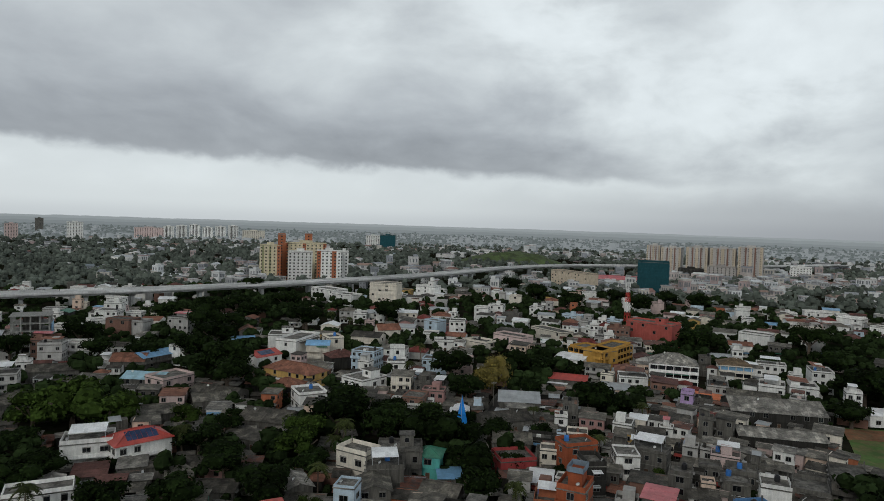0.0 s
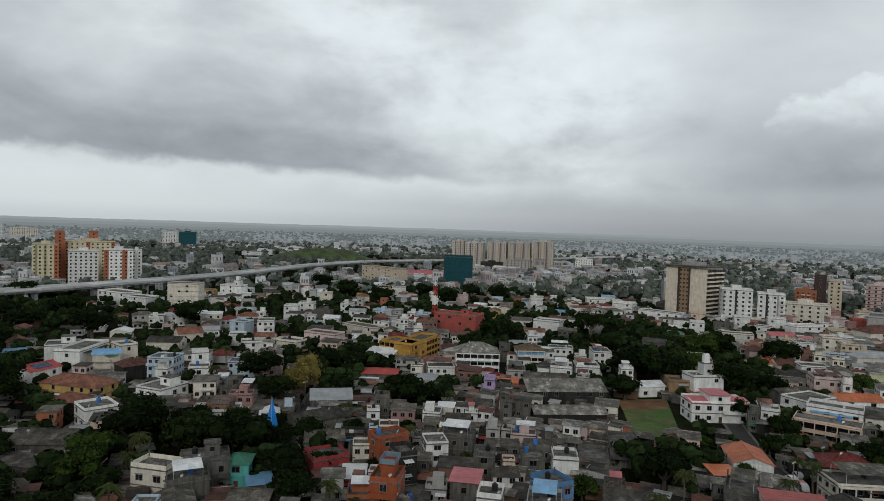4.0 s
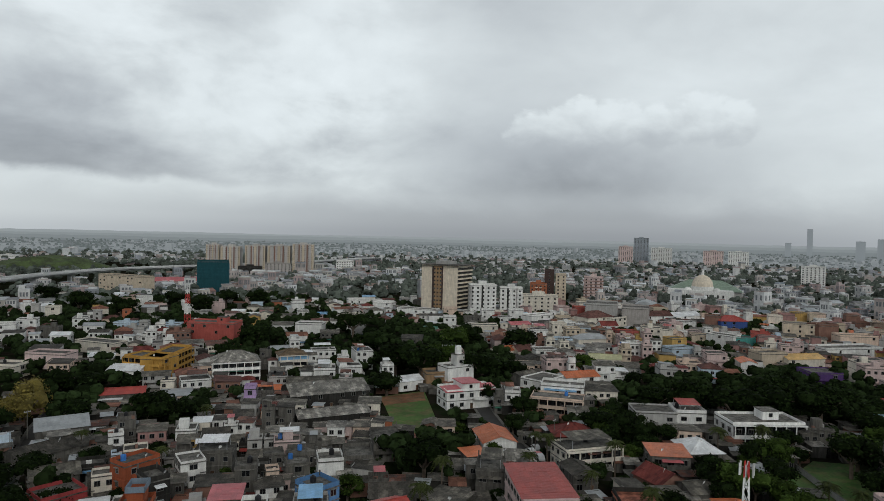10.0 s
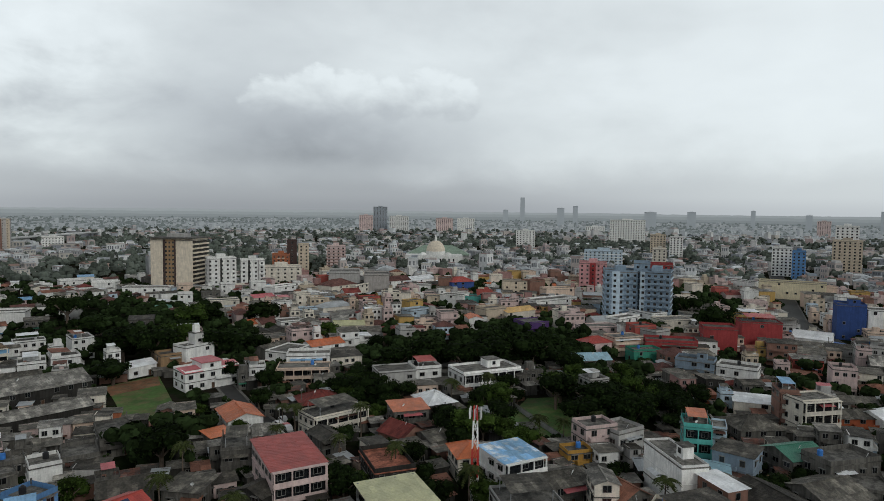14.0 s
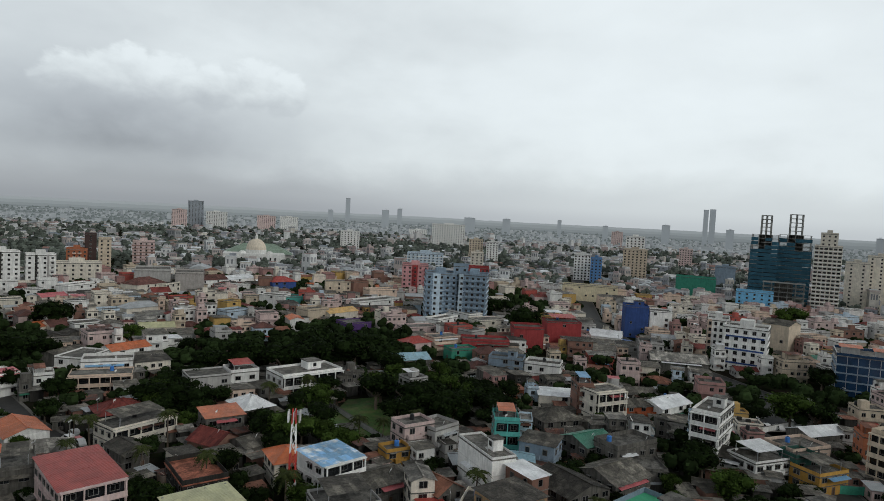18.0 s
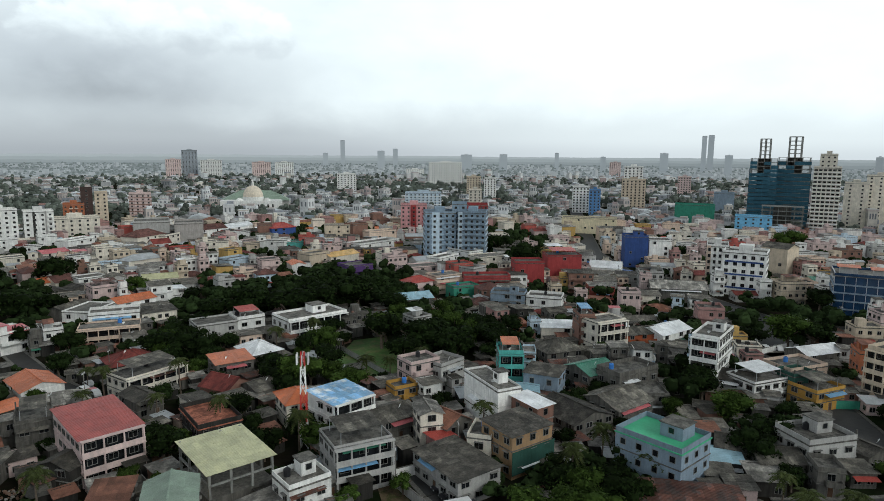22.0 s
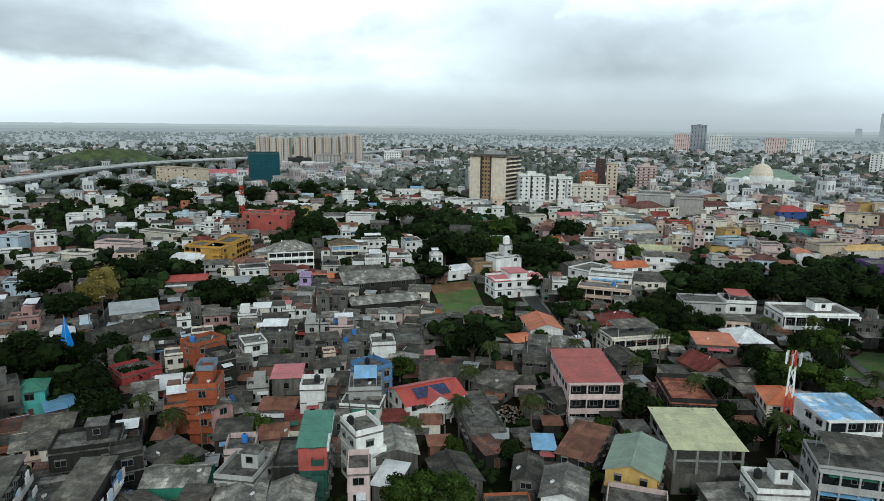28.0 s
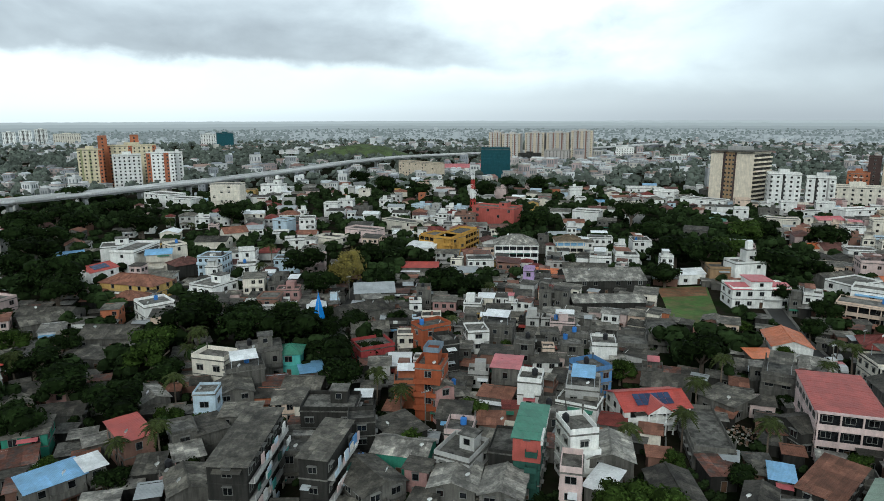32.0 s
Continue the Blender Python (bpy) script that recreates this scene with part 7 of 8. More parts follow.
house(130.6, 45.0, -37, 9.9, 9.0, 5.0, "gable", "grey", "asb")
house(128.1, 55.7, -31, 10.2, 10.0, 9.2, "shed", "white", "bluewhite", "loggia")
house(131.5, 68.1, -46, 7.3, 9.0, 6.0, "hip", "cream", "orange")
house(158.2, 46.3, -41, 8.9, 7.0, 8.5, "flat", "pinkish", "conc")
house(162.0, 41.0, -28, 9.0, 8.0, 7.5, "flat", "lightgrey", "conc")
house(147.7, 47.5, -45, 6.5, 5.0, 5.0, "flat", "ochre", "conc")
house(142.6, 24.1, -140, 15.8, 6.0, 10.5, "flat", "white", "conc", "box", windows=False)
house(167.9, 23.7, -75, 6.4, 8.0, 10.0, "flat", "teal", "conc", "canopy_orange", "loggia")
house(175.8, 19.3, -81, 3.4, 7.0, 8.0, "flat", "lightblue", "conc")
house(162.6, 13.7, -100, 8.9, 8.0, 7.0, "shed", "bluegrey", "asb")
house(154.7, 17.6, -82, 6.2, 8.0, 4.0, "shed", "white", "lightblue")
house(128.0, 35.4, -60, 4.9, 7.0, 8.0, "gable", "cream", "asb")
house(123.2, 22.4, -91, 4.9, 8.0, 6.5, "flat", "cream", "conc")
house(123.4, 15.6, -39, 10.8, 9.0, 8.8, "shed", "tanbrown", "asb", "net")
house(135.8, 13.9, -39, 4.9, 8.0, 9.0, "shed", "brown", "white")
house(112.5, 25.6, -132, 15.1, 9.5, 5.0, "shed", "lightgrey", "asb")
house(123.9, 31.2, -39, 4.5, 5.0, 4.0, "shed", "pink", "redsheet")
house(130.8, 31.8, -34, 7.4, 8.0, 5.0, "gable", "grey", "tile")
house(124.0, -12.2, -124, 13.6, 10.9, 9.5, "flat", "bluegrey", "greenfloor", "box")
house(182.8, -29.2, -112, 7.0, 15.1, 15.0, "flat", "white", "conc", "box", "loggia")
house(153.1, -3.9, -39, 12.5, 12.0, 5.0, "gable", "grey", "asb")
house(142.9, 5.4, -43, 11.8, 13.0, 5.0, "gable", "grey", "asb")
house(145.4, 13.3, -119, 9.4, 9.0, 5.0, "gable", "grey", "asb")
house(168.4, -6.9, -44, 14.0, 8.0, 7.5, "flat", "grey", "conc")
house(171.3, 2.4, -43, 10.4, 10.0, 6.0, "gable", "grey", "green")
house(160.8, -10.0, -74, 11.0, 9.0, 5.0, "flat", "grey", "conc")
house(217.0, 14.6, -80, 11.2, 9.0, 5.0, "shed", "cream", "white")
house(191.0, 12.6, -55, 12.4, 10.0, 5.0, "hip", "grey", "asb")
house(210.6, 5.8, -72, 5.1, 8.0, 11.0, "flat", "brown", "conc", "canopy_blue", "loggia")
house(207.3, -0.5, -48, 11.5, 8.0, 10.5, "flat", "cream", "conc", "loggia")
house(217.4, -13.5, -60, 17.8, 8.0, 5.0, "gable", "orange", "asb")
house(221.6, -20.3, -39, 15.7, 10.0, 5.0, "gable", "white", "white")
house(286.0, 52.0, -72, 21.0, 10.0, 7.2, "flat", "redwall", "conc")
house(309.0, 36.0, -72, 14.0, 12.0, 11.0, "flat", "redwall", "conc")
house(327.0, 21.0, -72, 17.0, 12.0, 12.5, "flat", "redwall", "conc", "canopy_redsheet")
house(378.0, -16.0, -82, 12.5, 12.0, 17.0, "flat", "navy", "conc", "box")
house(382.0, -29.0, -84, 12.0, 12.0, 15.0, "flat", "white", "conc")
house(530.4, 13.3, -91, 42.7, 14.0, 12.0, "flat", "palegold", "conc")
house(358.4, -86.1, -129, 13.3, 12.0, 16.5, "gable", "tan", "asb")
house(249.9, 36.1, -90, 13.3, 8.0, 8.0, "flat", "bluegrey", "conc", "box")
house(251.8, 22.0, -93, 13.5, 9.0, 7.0, "flat", "white", "conc")
house(337.9, -0.8, -96, 15.2, 14.0, 6.0, "gable", "white", "white")
house(293.4, -30.9, -86, 22.9, 14.0, 6.0, "gable", "grey", "asb")
house(177.9, -33.7, -109, 12.2, 9.0, 5.0, "gable", "lightgrey", "asb")
house(175.8, -39.4, -53, 11.7, 9.0, 6.0, "flat", "white", "conc", "canopy_white")
house(186.1, -50.7, -54, 13.4, 9.0, 7.0, "flat", "peach", "conc")
house(209.2, -62.0, -56, 14.6, 8.0, 5.0, "gable", "grey", "white")
house(178.5, -49.0, -57, 7.5, 6.0, 7.0, "flat", "darkgreen", "conc")
house(174.7, -52.9, -52, 10.3, 8.0, 5.0, "flat", "ochre", "conc", "canopy_asb")
house(138.6, -42.6, -61, 11.4, 9.0, 7.0, "flat", "lightgrey", "conc", "box")
house(137.0, -28.4, -99, 8.8, 8.0, 4.0, "gable", "grey", "asb")
house(130.9, -24.6, -89, 6.1, 6.0, 3.5, "shed", "dark", "lightblue")
house(111.1, -16.2, -86, 16.8, 9.0, 4.0, "shed", "dark", "rust")
house(142.3, -51.7, -52, 6.6, 9.0, 4.0, "gable", "grey", "asb")
house(133.1, -34.0, -77, 8.6, 8.0, 4.0, "gable", "grey", "asb")
house(128.5, -41.8, -87, 4.7, 6.0, 5.0, "flat", "grey", "conc")
house(182.2, -71.0, -138, 5.1, 10.0, 14.0, "flat", "tan", "conc", "loggia")
house(-74.3, 159.9, 44, 13.2, 9.0, 6.5, "hip", "white", "redsheet", "solar")
house(-85.5, 157.8, 22, 11.4, 8.0, 6.5, "flat", "white", "conc", "canopy_white")
house(-142.2, 238.7, 23, 16.9, 10.0, 4.0, "gable", "grey", "asb")
house(-128.5, 216.5, 49, 11.1, 9.0, 4.0, "gable", "grey", "asb")
house(-123.4, 258.2, 9, 12.6, 9.0, 4.0, "gable", "grey", "tile")
house(-102.7, 227.4, -2, 14.0, 9.0, 5.0, "gable", "grey", "lightblue")
house(-93.8, 225.2, 59, 12.5, 10.0, 6.0, "flat", "pinkish", "conc")
house(-117.1, 263.7, 60, 14.4, 9.0, 5.0, "gable", "grey", "blue")
house(-107.7, 269.3, 69, 7.2, 6.0, 8.0, "flat", "white", "conc")
house(-101.1, 273.0, 50, 18.0, 10.0, 5.0, "gable", "white", "asb")
house(-73.1, 207.5, 30, 11.5, 9.0, 4.0, "gable", "grey", "asb")
house(-179.6, 337.9, 41, 8.0, 9.0, 6.0, "flat", "white", "conc")
house(-160.2, 326.9, -13, 13.3, 9.0, 9.0, "flat", "brown", "conc")
house(-151.0, 326.5, -14, 8.3, 8.0, 8.0, "flat", "lightgrey", "conc")
house(-148.1, 333.9, 35, 8.6, 7.0, 4.0, "gable", "grey", "orange")
house(-90.0, 140.2, 26, 4.1, 7.0, 4.0, "gable", "green", "asb")
house(-82.3, 137.1, 27, 4.6, 7.0, 4.0, "gable", "brown", "asb")
house(-79.7, 128.8, 27, 12.3, 6.0, 6.0, "flat", "white", "conc")
house(-83.3, 191.8, 24, 9.1, 9.0, 4.0, "gable", "grey", "asb")
house(-132.6, 196.7, 82, 13.0, 9.0, 4.0, "gable", "grey", "asb")
house(350.9, 285.9, -7, 22.8, 14.0, 9.0, "hip", "cream", "darktile")
house(371.9, 280.2, 3, 32.8, 12.0, 8.0, "flat", "cream", "conc")
house(342.9, 267.8, -31, 10.9, 9.0, 6.0, "gable", "white", "redtile")
house(417.5, 285.3, -24, 26.5, 12.0, 6.0, "gable", "white", "darktile")
house(445.1, 279.6, -9, 31.9, 14.0, 5.0, "gable", "white", "white")
house(413.7, 235.6, -57, 9.6, 12.0, 11.0, "flat", "brown", "conc")
house(419.0, 226.3, -35, 18.2, 12.0, 9.0, "hip", "navy", "redsheet")
house(357.8, 196.7, -89, 16.2, 9.0, 8.0, "flat", "white", "conc")
house(363.3, 189.2, -38, 13.0, 9.0, 7.0, "flat", "teal", "conc")
house(327.0, 213.4, -61, 6.1, 8.0, 11.0, "flat", "cream", "conc", "canopy_redsheet")
house(314.2, 200.3, -19, 9.5, 8.0, 9.0, "flat", "yellow", "conc")
house(302.8, 191.0, -19, 13.5, 8.0, 6.0, "flat", "lightblue", "conc")
house(288.6, 236.9, -20, 19.7, 9.0, 6.0, "hip", "cream", "lightgrey")
house(251.9, 197.7, -49, 14.7, 9.0, 5.0, "gable", "cream", "olive")
house(217.1, 222.0, -28, 9.3, 10.0, 4.0, "gable", "grey", "asb")
house(224.8, 217.8, -24, 8.9, 9.0, 4.0, "gable", "grey", "asb")
house(363.8, 80.0, -127, 23.7, 10.0, 7.0, "flat", "white", "conc")
house(352.7, 63.2, -46, 18.3, 12.0, 6.0, "flat", "cream", "conc")
house(407.0, 62.3, -51, 24.5, 12.0, 5.0, "gable", "grey", "asb")
house(269.8, 79.8, -41, 11.6, 8.0, 6.5, "hip", "pinkish", "redsheet")
house(245.1, 74.4, -51, 13.9, 10.0, 5.0, "gable", "grey", "lightblue")
house(280.3, 70.4, -43, 14.0, 9.0, 8.0, "flat", "peach", "conc")
house(305.1, 68.7, -48, 10.6, 9.0, 9.0, "flat", "red", "conc")
house(302.1, 61.6, -27, 9.6, 9.0, 8.0, "flat", "lightgrey", "conc")
house(271.8, 59.8, -50, 12.3, 8.0, 5.0, "flat", "green", "conc")
house(309.6, 90.8, -50, 18.3, 10.0, 6.0, "flat", "pinkish", "conc")
house(335.9, 97.2, -44, 10.5, 9.0, 5.0, "gable", "white", "lightgrey")
house(342.5, 86.4, -20, 19.3, 8.0, 6.0, "flat", "white", "conc")
house(549.9, 45.0, -126, 23.5, 10.0, 9.0, "flat", "white", "conc")
house(332.9, 143.8, -24, 21.0, 10.0, 6.0, "gable", "cream", "yellowsheet")
house(320.0, 153.1, -25, 14.2, 10.0, 8.0, "flat", "tan", "conc")
house(422.0, 182.9, -62, 18.5, 12.0, 12.0, "flat", "tan", "conc")
house(427.2, 171.5, -28, 13.5, 10.0, 12.0, "flat", "brown", "conc")
house(425.5, 153.2, -41, 21.5, 10.0, 8.0, "flat", "peach", "conc")
house(387.0, 143.6, -25, 35.7, 12.0, 6.0, "flat", "white", "conc")
house(433.1, 127.9, -67, 17.1, 9.0, 5.0, "gable", "brown", "lightgrey")
house(305.0, 123.1, -37, 13.7, 12.0, 6.0, "flat", "purple", "conc")
house(272.5, 466.9, -20, 17.6, 10.0, 7.0, "flat", "white", "conc")
house(273.9, 429.2, -52, 15.4, 10.0, 8.0, "flat", "white", "conc")
house(279.3, 390.4, -58, 30.4, 10.0, 7.0, "flat", "white", "conc")
house(220.1, 386.4, -3, 15.8, 10.0, 6.0, "flat", "cream", "conc")
house(-8.3, 101.4, -17, 6.1, 17.6, 11.5, "shed", "dark", "asb", "laundry")
house(4.2, 99.4, -25, 4.6, 12.0, 10.5, "shed", "dark", "asb", "laundry")

tree("a", -80, 240, 24.0)
tree("a", -61, 165, 15.0)
tree("palm", -64, 162, 11.3)
tree("a", -35, 133, 14.6)
tree("b", -25, 130, 8.7)
tree("b", -35, 172, 14.9)
tree("palm", -26, 164, 9.3)
tree("palm", -24, 168, 7.9)
tree("a", -25, 189, 20.4)
tree("a", -13, 177, 18.9)
tree("a", -0, 172, 20.2)
tree("a", -29, 153, 11.7)
tree("olive", 20, 234, 17.7)
tree("a", 10, 223, 14.5)
tree("a", 9, 155, 16.5)
tree("a", 10, 138, 13.3)
tree("a", 19, 160, 8.9)
tree("palm", 17, 133, 7.7)
tree("palm", 21, 124, 7.3)
tree("b", 20, 109, 7.5)
tree("a", 16, 181, 13.6)
tree("a", 50, 211, 18.6)
tree("a", 58, 212, 14.2)
tree("a", 82, 300, 14.2)
tree("a", 129, 323, 23.6)
tree("a", 101, 289, 17.1)
tree("palm", 56, 296, 16.3)
tree("a", 43, 266, 14.9)
tree("b", 131, 247, 12.7)
tree("a", 189, 329, 24.0)
tree("a", 169, 278, 21.8)
tree("a", 155, 233, 24.0)
tree("a", 159, 220, 23.9)
tree("b", 177, 230, 22.4)
tree("a", 134, 207, 16.1)
tree("b", 212, 264, 22.9)
tree("a", 176, 200, 20.3)
tree("a", 158, 175, 10.7)
tree("a", 95, 129, 17.0)
tree("palm", 93, 119, 8.5)
tree("palm", 82, 112, 5.3)
tree("palm", 59, 99, 6.2)
tree("palm", 70, 99, 5.3)
tree("b", 63, 91, 6.4)
tree("b", 49, 81, 10.6)
tree("a", 72, 84, 7.5)
tree("b", 74, 130, 8.3)
tree("a", 140, 144, 9.1)
tree("palm", 134, 129, 8.6)
tree("a", 157, 156, 10.0)
tree("a", -104, 432, 24.0)
tree("a", -130, 413, 24.0)
tree("a", -73, 354, 24.0)
tree("palm", -64, 381, 20.7)
tree("palm", -50, 358, 16.2)
tree("a", -32, 391, 22.6)
tree("a", -148, 508, 24.0)
tree("a", -133, 370, 24.0)
tree("a", -104, 299, 24.0)
tree("palm", -8, 285, 15.4)
tree("palm", -11, 247, 11.2)
tree("a", 5, 255, 19.4)
tree("a", 33, 264, 17.4)
tree("a", 33, 229, 12.7)
tree("palm", 66, 205, 7.9)
tree("a", 96, 482, 24.0)
tree("a", 78, 534, 24.0)
tree("a", 141, 516, 24.0)
tree("a", 176, 506, 24.0)
tree("a", 145, 468, 24.0)
tree("a", 199, 500, 24.0)
tree("a", 66, 593, 24.0)
tree("a", 104, 83, 11.4)
tree("a", 111, 65, 9.8)
tree("b", 117, 56, 9.9)
tree("b", 146, 61, 11.9)
tree("b", 148, 76, 14.2)
tree("b", 179, 83, 12.8)
tree("a", 190, 68, 17.3)
tree("a", 190, 53, 19.0)
tree("a", 175, 56, 13.8)
tree("a", 182, 42, 16.0)
tree("a", 210, 41, 11.8)
tree("a", 193, 30, 14.6)
tree("a", 208, 110, 24.0)
tree("a", 204, 125, 20.7)
tree("a", 197, 133, 15.5)
tree("a", 224, 104, 24.0)
tree("a", 235, 94, 22.0)
tree("a", 233, 78, 16.1)
tree("a", 224, 160, 12.5)
tree("b", 232, 194, 13.8)
tree("a", 160, 128, 15.4)
tree("a", 160, 116, 14.9)
tree("palm", 119, 80, 5.4)
tree("palm", 132, 122, 8.3)
tree("palm", 138, 104, 8.0)
tree("a", 129, 103, 9.1)
tree("palm", 118, 115, 5.0)
tree("a", 93, 62, 5.0)
tree("a", 125, 79, 9.7)
tree("a", 239, 242, 23.0)
tree("b", 83, 39, 10.4)
tree("b", 106, 34, 5.3)
tree("a", 228, 271, 20.1)
tree("a", 192, 199, 15.3)
tree("a", 157, 158, 10.1)
tree("a", 113, 5, 13.5)
tree("a", 112, -3, 12.2)
tree("b", 99, 10, 11.0)
tree("b", 100, 3, 12.2)
tree("a", 124, -7, 9.5)
tree("palm", 126, -1, 7.3)
tree("palm", 117, 4, 6.9)
tree("palm", 121, -10, 5.9)
tree("a", 167, -25, 16.1)
tree("b", 156, -30, 11.9)
tree("a", 141, -36, 12.5)
tree("a", 134, -31, 11.8)
tree("a", 146, -43, 8.5)
tree("b", 227, -59, 17.7)
tree("a", 225, -66, 15.3)
tree("a", 223, -48, 12.5)
tree("a", 282, -84, 16.4)
tree("b", 313, -63, 8.5)
tree("a", 200, 35, 15.3)
tree("a", 187, 54, 20.8)
tree("b", 197, 69, 15.6)
tree("a", 189, 44, 16.5)
tree("a", 388, 63, 24.0)
tree("a", 347, 41, 24.0)
tree("a", 352, 20, 16.3)
tree("a", 239, 113, 23.2)
tree("a", 250, 97, 20.5)
tree("a", 253, 83, 14.7)
tree("b", 461, -117, 22.8)
tree("a", 1121, -365, 24.0)
tree("a", 312, 10, 11.2)
tree("a", 401, -42, 14.7)
tree("a", 152, 5, 9.9)
tree("palm", 118, -32, 7.1)
tree("palm", 111, -34, 9.1)
tree("b", -101, 178, 24.0)
tree("b", -91, 177, 21.3)
tree("b", -112, 178, 18.1)
tree("a", -73, 223, 20.3)
tree("a", -103, 269, 22.3)
tree("a", -120, 328, 24.0)
tree("a", -110, 331, 23.7)
tree("b", -73, 186, 11.0)
tree("a", -53, 130, 15.0)
tree("a", -66, 127, 13.8)
tree("a", -49, 149, 16.7)
tree("b", -34, 161, 14.1)
tree("a", -28, 181, 19.5)
tree("a", -90, 144, 14.5)
tree("a", -89, 134, 13.7)
tree("a", -173, 260, 20.8)
tree("a", -164, 294, 19.0)
tree("a", -153, 365, 24.0)
tree("a", -122, 265, 16.2)
tree("a", -143, 272, 17.2)
tree("a", -110, 380, 22.8)
tree("a", -77, 366, 21.4)
tree("a", -104, 159, 14.2)

tree("a", -38, 140, 13.2)
tree("a", -26, 125, 6.9)
tree("a", 10, 138, 13.2)
tree("a", -58, 179, 9.8)

grove(62.6, 242, 307, 30)
grove(71.1, 247, 304, 20)
grove(74.4, 183, 242, 18)
grove(62.7, 154, 192, 11)
grove(65.1, 188, 221, 10)
grove(57.1, 234, 287, 16)
grove(54.0, 190, 234, 13)
grove(80.7, 186, 222, 9)
grove(51.3, 128, 148, 6)
grove(59.7, 124, 142, 5)
grove(64.8, 125, 143, 6)
grove(33.1, 275, 434, 32)
grove(-10.8, 405, 565, 46)
grove(-17.4, 425, 618, 42)
grove(-4.4, 177, 212, 18)
grove(0.9, 170, 203, 13)
grove(18.2, 544, 620, 79)
grove(9.3, 537, 620, 43)
grove(21.2, 330, 405, 19)
grove(15.3, 208, 250, 12)
grove(3.8, 142, 175, 10)
grove(-18.5, 248, 337, 16)
grove(41.8, 243, 334, 10)
grove(-11.7, 167, 197, 7)
grove(36.9, 156, 187, 9)
grove(-20.1, 173, 202, 9)
grove(-14.2, 136, 162, 7)
grove(10.2, 261, 313, 13)
grove(7.1, 233, 300, 9)
grove(38.8, 312, 400, 17)
grove(88.2, 102, 124, 18)
grove(104.0, 137, 168, 10)
grove(104.9, 222, 295, 19)
grove(81.8, 358, 496, 34)
grove(74.8, 188, 249, 23)
grove(66.8, 249, 343, 28)
grove(98.6, 162, 202, 11)
grove(-18.4, 367, 480, 47)
grove(-30.3, 206, 256, 20)
grove(-10.6, 159, 191, 16)
grove(-19.1, 150, 182, 12)
grove(-26.7, 143, 156, 11)
grove(-32.8, 165, 199, 8)
grove(-21.9, 283, 374, 15)

def rubble(x, y, r):
    """A heap of broken brick and plaster."""
    rnd = random.Random(5)
    rows = []
    for _ in range(170):
        q, a = r * math.sqrt(rnd.random()), rnd.uniform(0, 6.283)
        k = rnd.uniform(.15, .5)
        rows.append((x + q * math.cos(a), y + q * math.sin(a), (1 - q / r) * .7 * rnd.random(), k, k * rnd.uniform(.5, 1.2), k * rnd.uniform(.3, .8), a * 3))
    scatter("rubble_heap", UNIT.v, UNIT.f, rows, palette("rubble", [(.34, .31, .27), (.26, .16, .11), (.45, .43, .40), (.18, .15, .12), (.30, .20, .14)]), "heap of broken brick and plaster between houses", "rubble")
    FOOT.append((x, y, r * .8))


rubble(86.0, 101.2, 4.6)


def street_turn(x, y, a):
    """How the houses of a quarter stand: along its lanes, which turn slowly with the bearing."""
    return float(np.interp(a, (-40, -10, 30, 60, 95), (22, -6, -26, -42, -78))) + 22 * noise.noise((x / 120, y / 120, 2))


def clear_height(x, y, r, w):
    """How high a small house may stand before it hides the known houses and lawns behind it from the tower block across the way."""
    top = 99.0
    for a, b, q, h in LANDMARKS + [((p0 + p1) / 2, (t0 + t1) / 2, 20, 0) for p0, p1, t0, t1 in OPEN]:
        R = math.hypot(a, b)
        if r < R - q * .6 and R - r < 45 and abs(x * b - y * a) / R < (q + w / 2) * .9:
            R -= q * .6
            top = min(top, EYE - (EYE - .5 * h) * r / R)
    return top


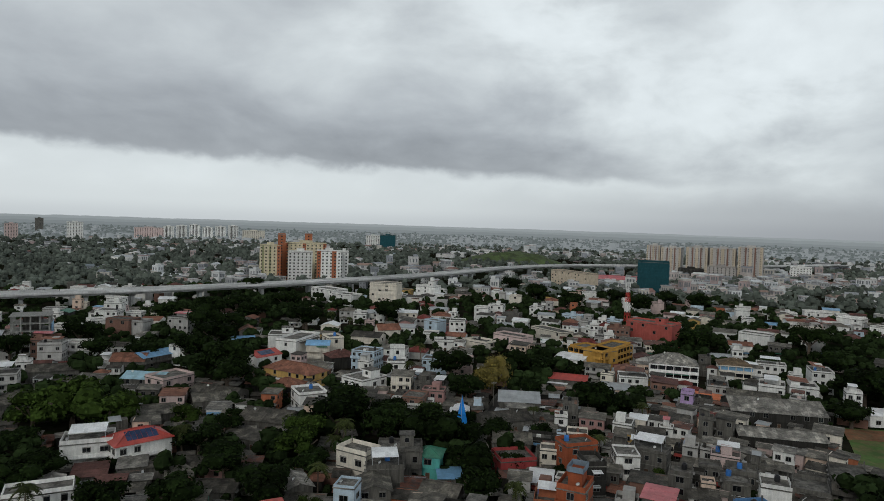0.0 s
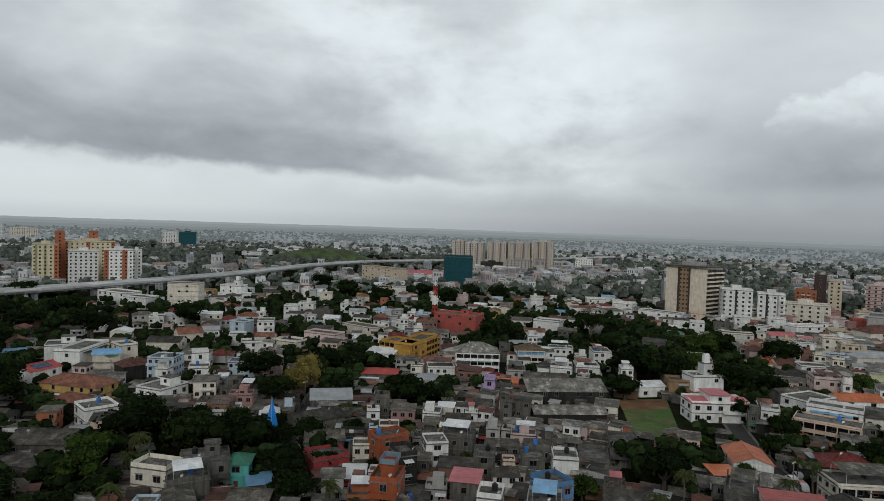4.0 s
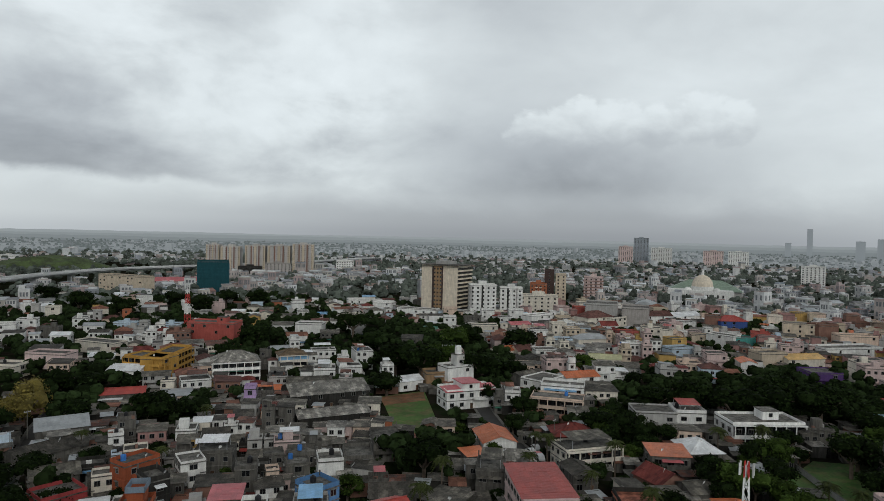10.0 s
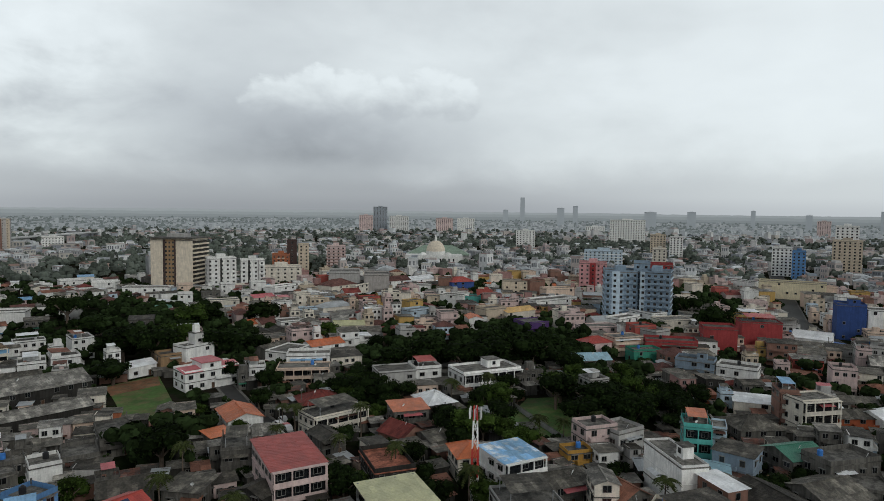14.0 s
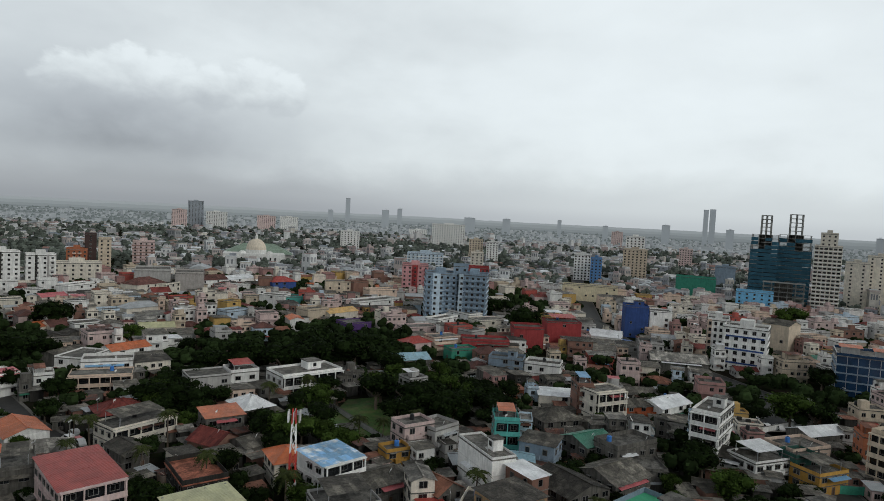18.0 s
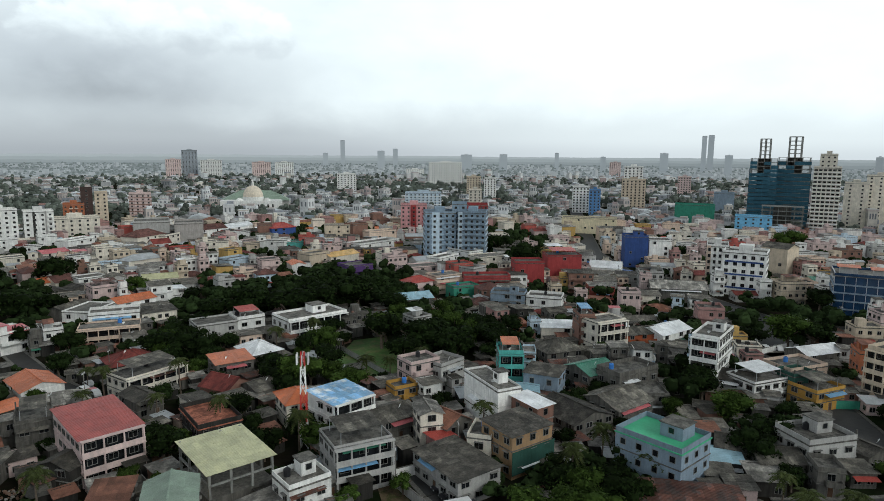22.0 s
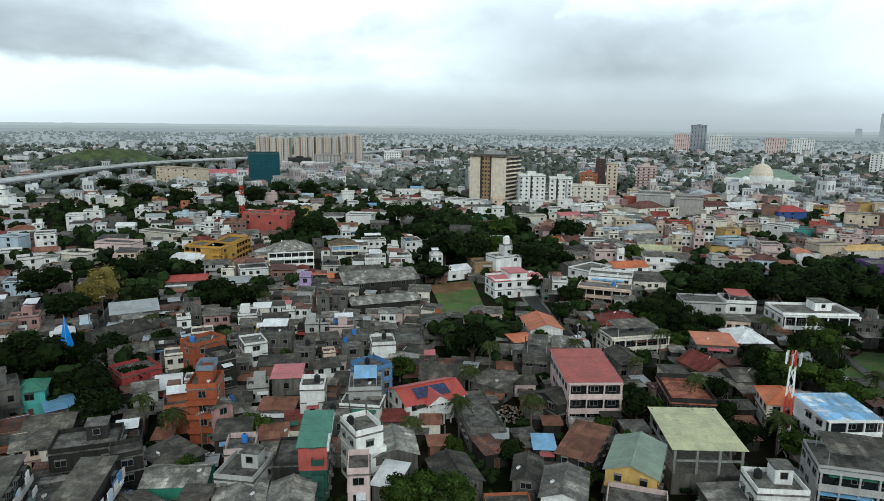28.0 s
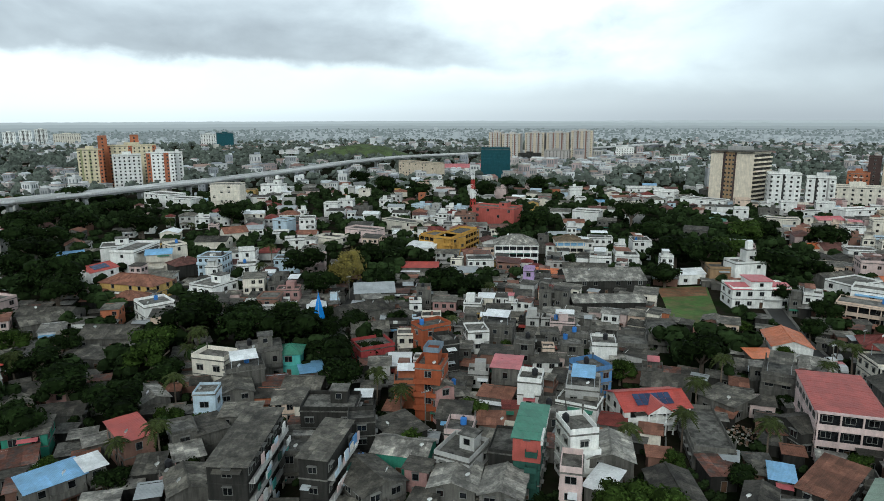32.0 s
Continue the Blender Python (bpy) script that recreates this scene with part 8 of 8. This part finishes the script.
def fill_near():
    """The rest of the town between the placed houses: lower houses and trees on a loose grid that turns with the streets."""
    rnd = random.Random(21)
    spots = []
    for step, near, far in ((6.0, 90, 245), (9.6, 245, 575)):
        n = int(600 / step)
        for gx in range(-n, n):
            for gy in range(-n // 2, n):
                x, y = gx * step + rnd.uniform(-1.5, 1.5), gy * step + rnd.uniform(-1.5, 1.5)
                r, a = math.hypot(x, y), math.degrees(math.atan2(x, y))
                if near < r <= far and AZ0 < a < AZ1:
                    spots.append((r, x, y, a))
    spots.sort()
    nh = nt_ = 0
    for r, x, y, a in spots:
        green = 0.30 + 0.55 * noise.noise((x / 60, y / 60, 5))
        if -8 < a < 34 and 95 < r < 235:
            green -= 0.34
        elif r < 300:
            green += 0.16
        if r > 300:
            green += 0.20 - 0.20 * (a > 40) + 0.12 * (a < 32 and r > 370)
        if any((x - p) ** 2 + (y - q) ** 2 < (c + 3.2) ** 2 for p, q, c in TREES if abs(x - p) < 30 and abs(y - q) < 30):
            continue
        if any(p < x < q and s < y < t for p, q, s, t in OPEN):
            continue
        k = rnd.random()
        if k < green:
            if free(x, y, 1.0):
                nt_ += 1
                if nt_ < 130:
                    tree("palm" if rnd.random() < 0.25 else ("b" if rnd.random() < 0.3 else "a"), x, y, rnd.uniform(5, 8))
                else:
                    joined_tree(x, y, rnd.uniform(7, 12))
            continue
        small = r < 240
        for w, d in ((rnd.uniform(5.0, 7.5) if small else rnd.uniform(8, 12), rnd.uniform(5, 7.5) if small else rnd.uniform(7, 10)), (4.8, 4.6), (3.8, 3.8), (3.2, 3.0)):
            if free(x, y, 0.5 * math.hypot(w, d) * 0.80):
                break
        else:
            continue
        rot = street_turn(x, y, a) + rnd.choice((0, 0, 0, 90)) + rnd.gauss(0, 4)
        roof = rnd.choice(("gable", "gable", "shed", "flat", "flat", "hip"))
        if small:
            roof = rnd.choice(("gable" if r > 170 else "shed", "shed", "shed", "flat", "flat", "flat", "flat"))
        rk = "conc" if roof == "flat" else rnd.choices(("asb", "tile", "redtile", "lightgrey", "white", "rust", "blue", "darktile", "green", "orange"), (62 if small else 34, 6 if small else 9, 3, 7 if small else 10, 4 if small else 8, 13 if small else 3, 1, 4, 1, 0.6))[0]
        if roof == "hip":
            rk = rnd.choice(("tile", "darktile", "asb", "redtile"))
        city = not small and a > 44
        if city and roof != "flat":
            rk = rnd.choices((rk, "tile", "redtile", "lightgrey"), (62, 18, 8, 12))[0]
        wk = rnd.choices(("peach", "pink", "pinkish", "tan", "cream", "brown", "white", "lightgrey", "yellow", "lightblue", "red"), (12, 6, 13, 8, 12, 4, 26, 11, 3, 3, 2))[0] if city else rnd.choices(("grey", "white", "cream", "dark", "lightgrey", "pinkish", "lightblue", "peach", "yellow", "pink", "brown", "brick"), (42 if small else 8, 14 if small else 52, 9 if small else 10, 12 if small else 2, 14, 7, 3, 5 if small else 3, 1.5, 4 if small else 2, 6 if small else 1, 3 if small else 1))[0]
        h = rnd.choice((3.0, 3.2, 3.4, 5.8)) if roof != "flat" else rnd.choice((3.2, 5.8, 6.2, 6.2, 8.4))
        if r < 150:
            h = min(h, rnd.choice((3.2, 3.4, 5.6)))
        if city and rnd.random() < 0.5:
            roof, rk, h = "flat", "conc", rnd.choice((6.2, 6.4, 9.2, 9.4))
        elif r > 300 and rnd.random() < 0.35:
            h = 6.3 if roof != "flat" else rnd.choice((6.4, 9.2))
        cap = clear_height(x, y, r, w)
        if cap < 2.3:
            continue
        if cap < h + 3 and roof == "flat":
            roof, rk = "shed", "asb"
        h = min(h, cap)
        nh += 1
        if nh <= 45:
            house(x, y, rot, w, d, h, roof, wk, rk)
        else:
            joined_house(x, y, rot, w, d, h, roof, wk, rk, windows=r < 480, near=r < 400)
    # lean-tos, outhouses and bushes in what gaps remain
    for gx in range(-66, 66):
        for gy in range(-30, 66):
            x, y = gx * 4.1 + rnd.uniform(-1, 1), gy * 4.1 + rnd.uniform(-1, 1)
            r, a = math.hypot(x, y), math.degrees(math.atan2(x, y))
            if not (88 < r < 262 and AZ0 < a < AZ1) or any(p < x < q and s < y < t for p, q, s, t in OPEN):
                continue
            if any((x - p) ** 2 + (y - q) ** 2 < (c * .7) ** 2 for p, q, c in TREES if abs(x - p) < 20 and abs(y - q) < 20):
                continue
            k = rnd.random()
            if k < 0.62 and free(x, y, 1.2):
                rot = street_turn(x, y, a) + rnd.gauss(0, 8)
                joined_house(x, y, rot, rnd.uniform(3, 4.6), rnd.uniform(2.8, 4.2), rnd.choice((2.4, 2.7, 3.0, 3.4)), "shed", rnd.choice(("grey", "dark", "dark", "brown")), rnd.choice(("asb", "asb", "asb", "asb", "asb", "asb", "rust", "lightgrey", "conc", "tile")), windows=rnd.random() < .3)
            elif k < 0.90 and free(x, y, 0.6):
                joined_tree(x, y, rnd.uniform(2.4, 4.6))
    build_pool()
    for k in range(4):
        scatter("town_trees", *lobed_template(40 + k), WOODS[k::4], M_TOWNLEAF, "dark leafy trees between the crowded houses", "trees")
    print("fill", nh, nt_, len(WOODS))


fill_near()

fill_far()
